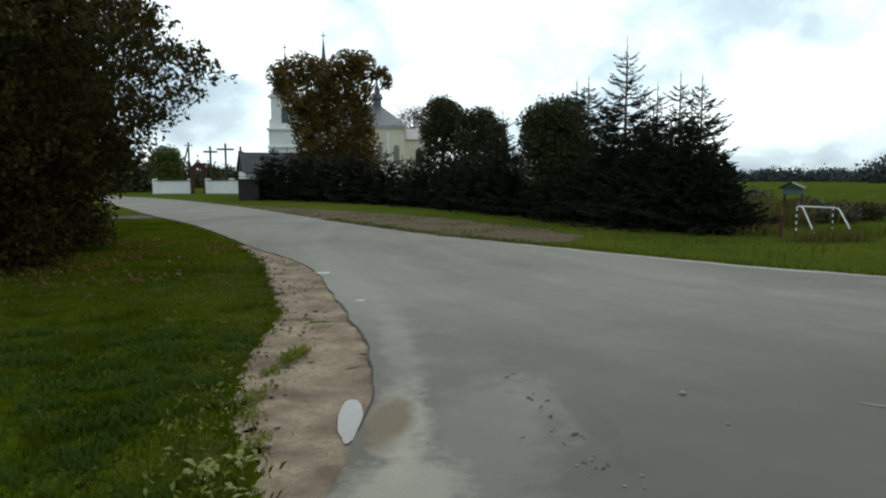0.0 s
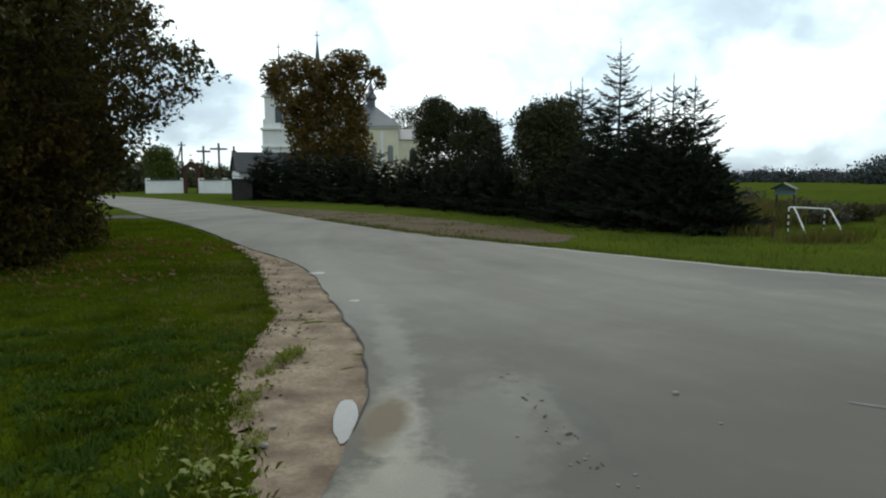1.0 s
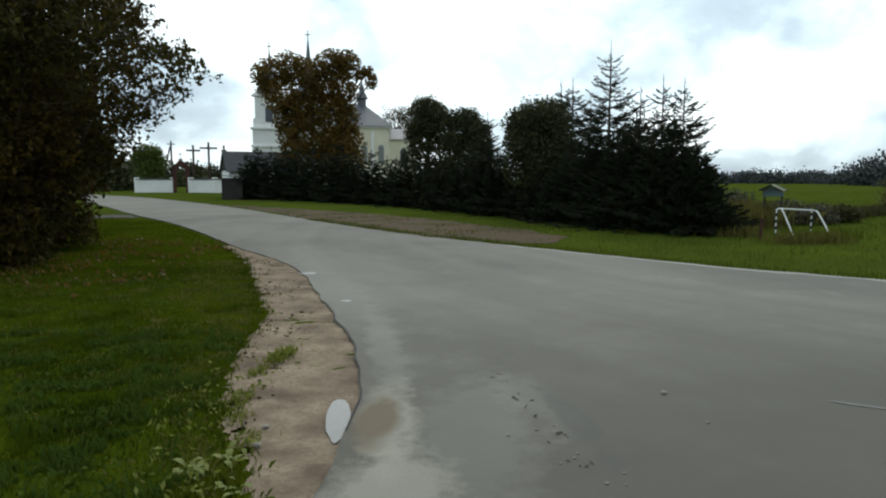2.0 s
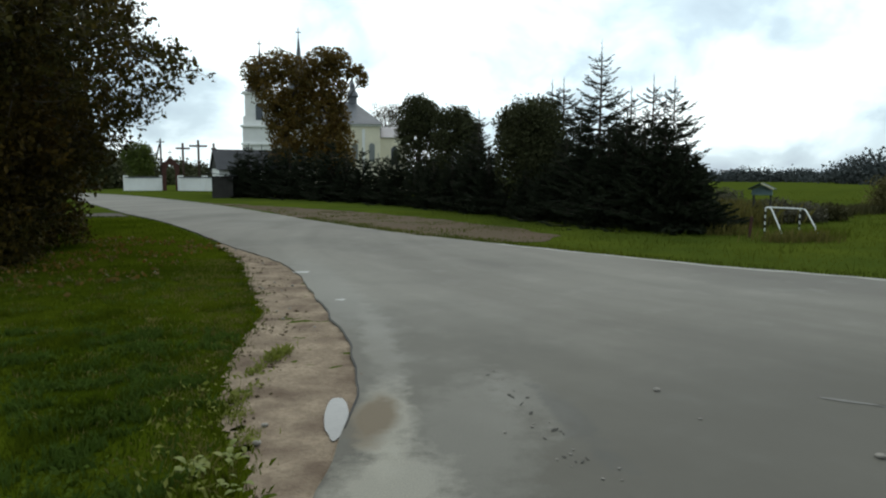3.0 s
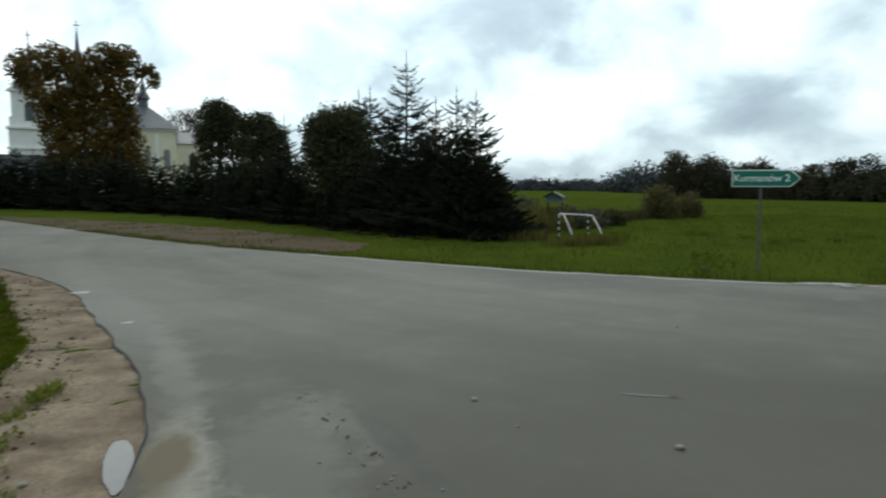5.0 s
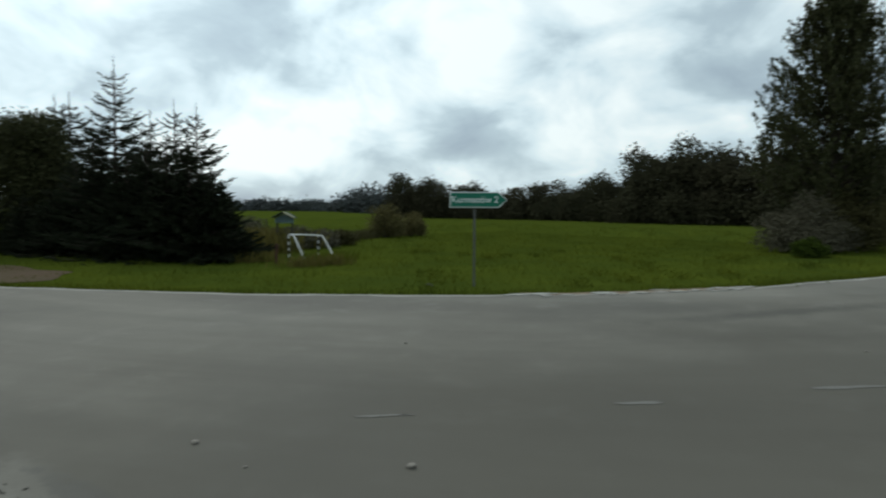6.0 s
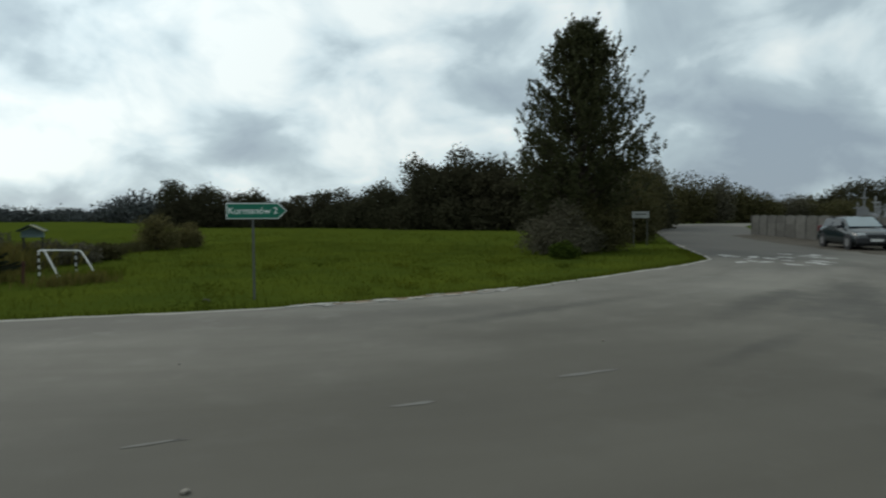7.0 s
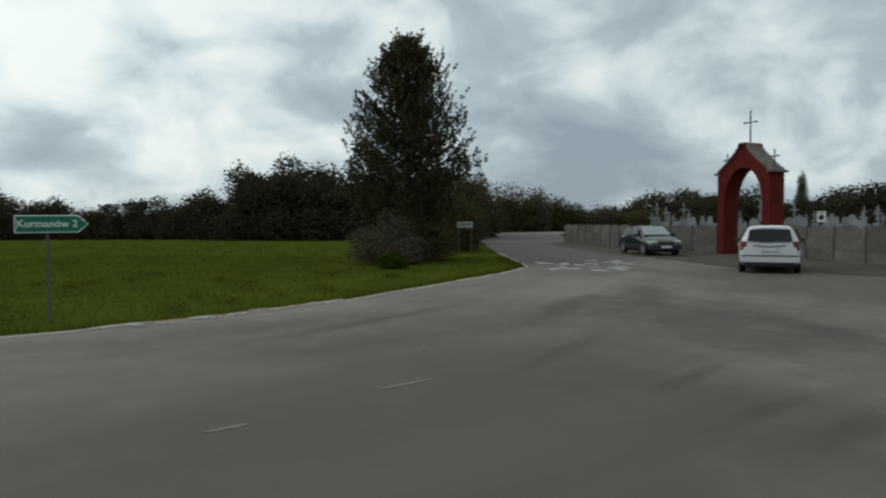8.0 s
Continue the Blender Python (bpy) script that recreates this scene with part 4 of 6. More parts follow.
low_c = spruce(6, 22.3, 22.9, 2.5, 1.25, L_LOW, 15)


def put(src, bearing, dist, scale, turn, wide=1.0):
    x, y = az(bearing, dist)
    return copy_thing(src, pose(x, y, SOIL_Z, 0, 0, turn) @ Matrix.Diagonal((scale * wide, scale * wide, scale, 1)))


for src, b, d, s, t in [(tall_b, 11.0, 31.5, 1.24, 40), (tall_c, 11.95, 31.0, 1.26, 100), (tall_b, 17.3, 25.4, 0.98, 200), (tall_c, 16.2, 26.0, 0.90, 300), (tall_a, 13.4, 27.2, 0.70, 70),
                        (tall_b, 5.0, 34.5, 0.97, 20), (tall_c, 5.9, 33.4, 0.72, 170), (low_a, 20.0, 22.7, 0.85, 50), (low_c, 21.6, 22.4, 1.1, 10), (low_a, 18.4, 22.9, 0.9, 130),
                        (low_b, 15.6, 24.0, 1.0, 80), (low_a, 14.0, 25.2, 0.9, 260), (low_b, 10.6, 27.0, 0.72, 140), (low_b, 8.9, 28.0, 0.62, 15), (low_a, 7.3, 29.6, 0.52, 220),
                        (low_b, 5.8, 31.6, 0.88, 300), (low_b, 4.3, 33.2, 0.92, 45), (low_a, 2.8, 35.0, 0.80, 90), (low_b, 1.2, 37.0, 0.85, 10), (low_a, -0.4, 39.0, 0.70, 190), (low_b, -1.9, 41.2, 0.95, 77),
                        (low_a, -3.4, 43.6, 0.80, 310), (low_b, -4.7, 45.6, 1.05, 33), (low_a, -6.0, 47.6, 0.85, 140), (low_b, -7.2, 49.4, 1.25, 220), (low_a, -8.4, 51.2, 1.02, 20), (low_b, -9.5, 52.8, 1.3, 100),
                        (low_a, -10.6, 54.4, 1.05, 250), (low_b, -11.7, 56.0, 1.3, 5), (low_a, -12.8, 57.4, 1.05, 60), (low_b, -13.8, 58.6, 1.25, 160), (low_b, -14.7, 59.6, 1.15, 280)]:
    put(src, b, d, s * (0.95 + 0.1 * rng.random()), t, 1.12)
for i in range(13):
    f = i / 12
    put((low_b, low_a, low_c)[i % 3], -14.4 + 35.8 * f ** 0.8, 61.0 - 37.2 * f ** 0.62 + 1.4, (0.92, 0.74, 1.15)[i % 3] * (1.08 - 0.2 * f), 47 * i, 1.2)


# ------------------------------------------------------------ broadleaf trees
def dome(name, bearing, dist, half, height, mat, label, leaves=15000, size=0.16, base=0.6, gap=0.12):
    x, y = az(bearing, dist)
    r = np.random.default_rng(int(abs(bearing) * 100 + dist))
    lobes = [(0, 0, height - half * 1.05, half * 0.86, half * 0.86, half * 1.0), (0, 0, (height - half + base) * 0.55, half * 0.92, half * 0.92, (height - base) * 0.42)]
    for k in range(16):
        a, q = k * 2.4 + r.random(), 0.15 + 0.85 * r.random()
        lobes.append((half * 0.55 * math.cos(a), half * 0.55 * math.sin(a), base + (height - base - half * 0.5) * q, half * 0.45, half * 0.45, half * 0.42))
    for k in range(7):
        a = k * 0.9 + r.random()
        lobes.append((half * 0.42 * math.cos(a), half * 0.42 * math.sin(a), height - half * (0.42 + 0.3 * r.random()), half * 0.36, half * 0.36, half * 0.36))
    return broad_tree(name, x, y, height, lobes, leaves, size, mat, label, trunk=0.13 + 0.012 * height, gap=gap, gap_size=0.45 * half / 1.6, shell=0.55)


dome("clipped_tree", 9.35, 29.6, 1.72, 5.28, M_LEAF_DARK, "round clipped dark-leaved tree behind the spruce hedge", 30000, 0.13, gap=0.04)
dome("clipped_tree", 0.0, 46.5, 1.85, 7.35, M_LEAF_DARK, "round clipped dark-leaved tree behind the spruce hedge", 18000, 0.17)
dome("clipped_tree", 2.75, 44.0, 1.65, 6.35, M_LEAF_DARK, "round clipped dark-leaved tree behind the spruce hedge", 17000, 0.16)
dome("clipped_tree", 4.3, 43.0, 1.1, 5.3, M_LEAF_DARK, "small clipped tree with dark foliage", 9000, 0.15)
dome("thin_tree", -2.6, 104.0, 3.4, 13.2, M_LEAF_GREY, "thin-crowned greyish tree near the church", 7000, 0.22, gap=0.25)


def chestnut(bearing, dist, lobes, height, leaves, label):
    x, y = az(bearing, dist)
    return broad_tree("chestnut_tree", x, y, height, lobes, leaves, 0.30, M_LEAF_BROWN, label, trunk=0.40, gap=0.26, gap_size=0.8, shell=0.6, group="churchyard chestnuts")


chestnut(-10.85, 66, [(-2.2, 0, 11.2, 1.9, 1.8, 1.6), (-0.4, 0.3, 12.0, 1.8, 1.8, 1.5), (1.5, -0.4, 11.3, 1.7, 1.7, 1.5), (-0.9, -0.5, 9.2, 2.0, 2.0, 1.8), (0.9, 0.2, 8.0, 2.0, 2.0, 2.0), (0.6, 0, 5.6, 2.3, 2.2, 2.2),
                     (-0.6, 0, 7.0, 1.6, 1.6, 1.8), (1.9, 0, 9.4, 1.3, 1.3, 1.4), (0.4, 0, 3.6, 2.3, 2.0, 1.8), (-3.0, 0.4, 10.4, 0.9, 0.9, 0.9)], 13.4, 17000, "tall chestnut with browning leaves before the church tower")
chestnut(-7.35, 65, [(-0.6, 0, 12.1, 1.7, 1.7, 1.5), (0.7, 0.3, 12.2, 1.5, 1.5, 1.4), (-1.2, 0.2, 10.2, 1.5, 1.5, 1.7), (0.6, -0.4, 9.8, 1.3, 1.4, 1.8), (-0.3, 0, 7.6, 1.9, 1.9, 2.0), (0.9, 0, 6.9, 1.2, 1.3, 1.7),
                    (0.3, 0, 5.0, 2.2, 2.0, 2.0), (3.1, 0, 10.7, 0.65, 0.7, 0.8), (2.7, 0.2, 11.6, 0.55, 0.6, 0.6), (2.0, 0, 11.2, 0.5, 0.5, 0.5), (-1.3, 0, 4.4, 1.6, 1.6, 1.9), (0.4, 0, 3.3, 2.2, 2.0, 1.7)], 14.0, 17000, "tall chestnut with orange-brown leaves before the church")


# near trees beside the lawn
def side_tree(x, y, height, lobes, leaves, size, label):
    return broad_tree("roadside_tree", x, y, height, lobes, leaves, size, M_LEAF_NEAR, label, trunk=0.16, bark=M_BARK, gap=0.13, gap_size=0.32, shell=0.75, group="roadside trees")


def lobes_round(cx, cy, cz, R, rz, n, seed, size=0.42):
    r = np.random.default_rng(seed)
    out = []
    for k in range(n):
        d = unit(r.normal(size=3))
        f = 0.45 + 0.5 * r.random()
        q = size * (0.7 + 0.6 * r.random())
        out.append((cx + d[0] * R * f, cy + d[1] * R * f, cz + d[2] * rz * f, R * q, R * q, rz * q * 0.75))
    return out


def twiggy_tree(x, y, height, profile, twigs, size, mat, label, seed):
    """A tree whose crown is many drooping twigs with leaves along them, inside an uneven profile of (height, reach)."""
    r = np.random.default_rng(seed)
    root = thing("roadside_tree", pose(x, y, 0), label, "tree", "roadside trees")
    bm = bmesh.new()
    tube_bm([(0, 0, -0.1), (0.05, 0.02, 1.2), (-0.06, 0.05, height * 0.45), (0.04, 0, height * 0.8), (0, 0, height)], [0.24, 0.17, 0.13, 0.07, 0.015], 9, bm)
    zs_, rs_ = [q[0] for q in profile], [q[1] for q in profile]
    pts = []
    for k in range(twigs):
        z = zs_[0] + (zs_[-1] - zs_[0]) * r.random()
        a = r.random() * 6.283
        out = np.array([math.cos(a), math.sin(a), 0.0])
        R = float(np.interp(z, zs_, rs_)) * (1 + 0.24 * noise.noise(Vector((out[0] * 1.6, out[1] * 1.6, z * 1.1 + seed))) + 0.10 * noise.noise(Vector((out[0] * 6, out[1] * 6, z * 3.0))))
        f = 0.94 - 0.60 * r.random() ** 1.7 + (0.12 * r.random() if k % 6 == 0 else 0.0)
        tip = out * R * f + np.array([0, 0, z])
        if noise.noise(Vector(tip) * 1.25 + Vector((seed, 0, 0))) > 0.16 and f > 0.70:
            continue
        L = 0.45 + 0.45 * r.random()
        d = unit(out * (0.9 + 0.2 * r.normal()) + np.array([0.35 * r.normal(), 0.35 * r.normal(), 0.10 + 0.35 * r.normal()]))
        base = tip - d * L
        sag = np.array([0, 0, -0.16 * L])
        if f > 0.80:
            tube_bm([tip - d * L * 1.15 - sag, base - sag * 0.4, tip - d * L * 0.15 + sag], [0.011, 0.007, 0.003], 3, bm, cap=False)
        n = 15 + int(9 * r.random())
        t = r.random((n, 1))
        pts.append(base + d * L * t + sag * t * t + r.normal(size=(n, 3)) * 0.075)
    for k in range(46):
        a, z = k * 2.4, 0.9 + (height - 2.0) * (k + 0.5) / 46
        R = float(np.interp(z + 0.8, zs_, rs_)) * 0.66
        out = Vector((math.cos(a), math.sin(a), 0))
        tube_bm([(0, 0, z), out * R * 0.5 + Vector((0, 0, z + 0.45)), out * R + Vector((0, 0, z + 0.7))], [0.055, 0.030, 0.008], 5, bm, cap=False)
    part("trunk", bm, M_BARK, root)
    part("crown", leaf_mesh("crown", np.concatenate(pts), size, mat, aim=np.array([0, 0, -0.45]), wide=0.62), mat, root)
    return root


twiggy_tree(-9.2, 13.6, 8.4, [(0.05, 1.55), (0.7, 1.80), (1.3, 2.30), (1.9, 2.65), (2.4, 3.20), (2.9, 3.50), (3.4, 3.85), (3.8, 4.50), (4.2, 4.70), (4.6, 4.20), (5.1, 3.55), (6.0, 3.3), (7.2, 2.4), (8.4, 0.4)],
            7200, 0.115, M_LEAF_NEAR, "leafy roadside tree turning brown beside the lawn", 5)
side_tree(-12.6, 19.5, 8.5, lobes_round(0, 0, 4.2, 3.4, 4.2, 30, 8) + [(2.2, 0, 2.0, 1.0, 1.0, 0.9), (2.0, 0.5, 3.4, 1.1, 1.1, 0.9)], 40000, 0.14, "leafy roadside tree turning brown beside the lawn")
side_tree(-18.5, 29.5, 8.0, lobes_round(0, 0, 3.9, 3.6, 3.8, 26, 12) + [(3.2, 0, 1.7, 1.1, 1.1, 0.8), (3.8, 0, 2.8, 0.9, 0.9, 0.6)], 24000, 0.20, "leafy roadside tree with low branches")


def shrub(name, x, y, lobes, leaves, size, mat, label, group="", category="shrub"):
    """Stems that fan out from the root, and a leafy body that reaches the ground."""
    root = thing(name, pose(x, y, SOIL_Z), label, category, group)
    bm = bmesh.new()
    for i, l in enumerate(lobes):
        tube_bm([(0.1 * math.cos(i), 0.1 * math.sin(i), -0.05), (l[0] * 0.4, l[1] * 0.4, l[2] * 0.55), (l[0], l[1], l[2] + 0.3 * l[5])], [0.035, 0.022, 0.006], 5, bm)
    part("stems", bm, M_BARK, root)
    p = lobe_points(lobes, int(leaves * 0.8), 0.7, 0.08, 0.5)
    part("foliage", leaf_mesh("foliage", p, size, mat, aim=np.array([0, 0, 0.3])), mat, root)
    return root


def bush_lobes(w, d, h, n, seed):
    r = np.random.default_rng(seed)
    out = []
    for k in range(n):
        a, f = r.random() * 6.283, math.sqrt(r.random()) * 0.75
        q = 0.35 + 0.25 * r.random()
        zt = h * (1 - 0.55 * f * f) * (0.45 + 0.4 * r.random())
        out.append((w / 2 * f * math.cos(a), d / 2 * f * math.sin(a), zt * 0.7, w / 2 * q, d / 2 * q, zt * 0.42))
        out.append((w / 2 * f * math.cos(a), d / 2 * f * math.sin(a), zt * 0.3, w / 2 * q, d / 2 * q, zt * 0.35))
    return out


for x, y, w, d, h, s in [(-8.6, 12.9, 2.6, 2.4, 2.6, 1), (-10.4, 14.8, 3.2, 3.0, 3.2, 2), (-9.9, 16.6, 3.4, 3.2, 2.8, 3), (-12.3, 19.8, 3.4, 3.2, 3.2, 4), (-14.6, 23.4, 3.6, 3.4, 3.2, 5), (-17.2, 27.0, 4, 3.6, 3.2, 6)]:
    shrub("roadside_shrub", x, y, bush_lobes(w, d, h, 9, s), 9000, 0.11, M_LEAF_NEAR, "dense dark undergrowth below the roadside trees", "undergrowth")

# tall poplar-like tree with its thicket at the bend
tx, ty = az(69.7, 34.0)
def ascending_tree(x, y, height, spread, low, label, mat, seed=5, limbs=120):
    """A conical tree whose limbs rise, each ending in upright leafy shoots with gaps between."""
    r = np.random.default_rng(seed)
    root = thing("alder_tree", pose(x, y, SOIL_Z), label, "tree")
    bm = bmesh.new()
    tube_bm([(0, 0, -0.1), (0.05, 0, height * 0.3), (-0.04, 0.03, height * 0.65), (0, 0, height * 0.97)], [0.27, 0.19, 0.10, 0.015], 9, bm)
    pts = []
    for k in range(limbs):
        f = (k + r.random()) / limbs
        z0 = low + (height * 0.93 - low) * f
        reach = (spread * (1 - f) ** 0.72 * (0.72 + 0.28 * min(1.0, f * 6)) + 0.08) * (0.80 + 0.24 * r.random())
        a = k * 2.399 + 0.4 * r.normal()
        out = np.array([math.cos(a), math.sin(a), 0.0])
        lift = 0.60 + 0.5 * f + 0.12 * r.normal()
        def at(u):
            return out * reach * u + np.array([0, 0, z0 - 0.55 * (1 - f) + reach * (lift * u * 0.6 + 0.18 * u * u)])
        tube_bm([at(0.0), at(0.5), at(1.0)], [0.05 * (1 - f) + 0.015, 0.03 * (1 - f) + 0.01, 0.006], 4, bm, cap=False)
        n = int(10 + 16 * reach / spread)
        for j in range(n):
            u = 0.25 + 0.8 * (j + r.random()) / n
            q = at(min(u, 1.02)) + r.normal(size=3) * np.array([0.26, 0.26, 0.16])
            d = unit(out * (0.45 + 0.2 * r.normal()) + np.array([0.25 * r.normal(), 0.25 * r.normal(), 0.85]))
            ln = 0.55 * (0.55 + 0.8 * r.random())
            m = int(13 * ln / 0.42)
            t = r.random((m, 1))
            pts.append(q + d * ln * t + r.normal(size=(m, 3)) * (0.070 * (1.15 - t)))
    part("trunk", bm, M_BARK, root)
    p = np.concatenate(pts)
    part("crown", leaf_mesh("crown", p, 0.145, mat, aim=np.array([0, 0, 0.5])), mat, root)
    return root


ascending_tree(tx, ty, 11.3, 3.85, 1.6, "tall conical dark-leaved tree standing by the road bend", M_LEAF_DARK, limbs=190)
shrub("thicket", *az(68.3, 31.0), bush_lobes(4.4, 3.4, 2.7, 16, 21), 22000, 0.12, M_LEAF_GREY, "grey-green thicket at the foot of the tall tree", "bend thicket")
shrub("thicket", *az(70.9, 33.2), bush_lobes(4.4, 3.2, 3.4, 14, 22), 18000, 0.12, M_LEAF_OLIVE, "olive thicket at the foot of the tall tree", "bend thicket")
shrub("thicket", *az(73.6, 43.0), bush_lobes(4.4, 3.8, 5.6, 14, 23), 16000, 0.14, M_LEAF_OLIVE, "tall olive bush beside the tall tree", "bend thicket")
shrub("low_bush", *az(68.3, 27.5), bush_lobes(1.7, 1.2, 0.95, 8, 24), 6000, 0.10, M_LEAF_GREEN, "low dark green bush in the grass", "bend thicket")
for i, (b, d, w, h) in enumerate([(72.4, 50, 6, 6.0), (73.8, 58, 6, 6.6), (74.6, 72, 7, 7.4), (75.6, 92, 9, 8.2), (76.6, 122, 11, 9.4), (78.6, 126, 11, 9.2), (80.4, 130, 11, 8.4), (82.0, 134, 11, 7.0), (83.6, 138, 11, 5.4), (85.4, 142, 13, 4.8), (87.4, 146, 14, 5.0), (89.4, 150, 15, 5.0)]):
    shrub("roadside_bush", *az(b, d), bush_lobes(w, w * 0.7, h * 1.22, 14, 40 + i), 12000, 0.22 if d < 75 else 0.38, M_LEAF_OLIVE if i % 3 else M_LEAF_GREY, "tall olive-brown bush along the far road", "road bushes")

# brush round the ditch behind the goal
for i, (b, d, w, h, mt) in enumerate([(23.3, 25.0, 2.6, 1.5, M_LEAF_OLIVE), (25.2, 27.5, 2.8, 1.25, M_LEAF_OLIVE), (27.2, 28.5, 3.0, 1.2, M_LEAF_GREY), (29.2, 29.0, 3.0, 1.1, M_LEAF_GREY), (30.6, 30.5, 2.4, 0.9, M_LEAF_OLIVE),
                                      (35.3, 38.0, 2.6, 2.15, M_LEAF_REED), (37.6, 40.0, 2.0, 1.75, M_LEAF_REED), (24.0, 31, 3, 1.6, M_LEAF_GREY)]):
    shrub("ditch_bush", *az(b, d), bush_lobes(w, w * 0.8, h, 10, 70 + i), 6500, 0.12, mt, "scrubby olive-grey bush by the ditch", "ditch scrub")
for i, (b, d) in enumerate([(30.9, 20.6), (29.9, 21.0), (28.6, 20.0), (31.6, 22.2), (24.9, 21.9)]):
    x, y = az(b, d)
    xy = np.stack([x + 0.35 * rng.normal(size=260), y + 0.3 * rng.normal(size=260)], 1)
    tagged(part("weed_clump", grass_mesh("weed_clump", xy, 0.32, 0.018, M_BLADE if i % 2 else M_BLADE_DRY, SOIL_Z), M_BLADE), "rank weeds growing round the small goal", "weeds", "weeds", "stuff")


# ------------------------------------------------------------ woods across the field
def wood(name, rows, leaves, size, mat, label):
    """A belt of trees too far to count: many crowns of clumps over dark stems."""
    lobes = []
    for b, d, h, w in rows:
        h *= 0.88
        x, y = az(b, d)
        r = np.random.default_rng(int(abs(b) * 37 + d))
        for k in range(9):
            a, f = r.random() * 6.283, math.sqrt(r.random()) * 0.85
            q = 0.32 + 0.25 * r.random()
            zt = h * (1 - 0.4 * f * f) * (0.55 + 0.5 * r.random())
            lobes.append((x + w / 2 * f * math.cos(a), y + w / 2 * f * math.sin(a), zt * 0.78, w * q * 0.6, w * q * 0.6, zt * 0.3))
            lobes.append((x + w / 2 * f * math.cos(a), y + w / 2 * f * math.sin(a), zt * 0.22, w * q * 0.7, w * q * 0.7, zt * 0.44))
        for k in range(5):
            lobes.append((x + w * (k / 4 - 0.5) * 1.1, y + w * 0.2 * math.sin(3 * k + b), h * 0.10, w * 0.22, w * 0.22, h * 0.30))
    p = lobe_points(lobes, leaves, 0.50, 0.0, 2.0, low=-0.45)
    p = p + rng.normal(size=p.shape) * size * 0.9
    return tagged(part(name, leaf_mesh(name, p, size, mat, aim=np.array([0, 0, 0.2]), wide=0.8), mat), label, "woodland", "", "stuff")


near_rows = [(56.4, 84, 9.0, 8), (58.2, 82, 9.8, 8), (60.2, 80, 10.2, 8), (62.4, 80, 9.8, 8), (64.4, 78, 9.4, 8), (66.5, 76, 9, 8), (54.6, 88, 7.6, 7), (52.6, 92, 6.6, 7), (50.8, 94, 5.6, 6), (49.2, 96, 6.4, 6), (47.4, 98, 5.8, 6),
             (45.4, 100, 5.6, 6), (43.2, 104, 6.6, 6), (41.2, 106, 6.0, 6), (39.2, 106, 7.4, 7), (37.4, 108, 7.6, 7), (69.0, 76, 9, 8), (71.5, 76, 8.5, 8), (74.5, 80, 8, 8)]
wood("field_wood", near_rows, 200000, 0.30, M_WOOD_NEAR, "dark belt of mixed trees beyond the meadow")
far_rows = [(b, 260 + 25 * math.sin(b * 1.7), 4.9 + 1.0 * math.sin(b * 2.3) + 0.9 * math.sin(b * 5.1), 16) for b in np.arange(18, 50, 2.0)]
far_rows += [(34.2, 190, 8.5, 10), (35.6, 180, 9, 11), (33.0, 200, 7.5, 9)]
wood("distant_wood", far_rows, 46000, 0.72, M_WOODLAND, "distant treeline on the horizon, haze put into its blue-green colour")
cem_rows = [(91.5, 190, 13, 14), (93.2, 180, 10, 12), (94.6, 170, 12, 14), (96.4, 170, 11, 12), (98.4, 175, 7, 12), (100.6, 170, 7, 13), (102.2, 165, 9, 14), (104, 160, 9.5, 14), (106, 160, 10, 15), (108.5, 160, 9, 15), (89.3, 190, 11, 13), (87.6, 220, 9, 12), (86.3, 210, 7, 12)]
wood("cemetery_wood", cem_rows, 80000, 0.55, M_WOOD_NEAR, "dark trees behind the cemetery")
left_rows = [(-27, 110, 8, 10), (-25.2, 112, 7, 9), (-23.6, 120, 6, 8), (-30, 105, 9, 10), (-33, 100, 9, 10), (-21.5, 150, 6, 10), (-19, 160, 5, 9), (-17, 165, 5, 9)]
wood("lane_wood", left_rows, 22000, 0.7, M_LEAF_DARK, "dark trees where the lane leaves the village")
dome("lone_tree", -21.9, 100, 2.3, 6.6, M_LEAF_LIME, "round green tree behind the white wall", 7000, 0.3)
shrub("cypress_tree", *az(100.45, 74), [(0, 0, 0.8 + 0.42 * k, 1.15 - 0.065 * k, 1.15 - 0.065 * k, 0.8) for k in range(13)], 9000, 0.16, M_LEAF_DARK, "slim dark evergreen standing in the cemetery", "", "tree")


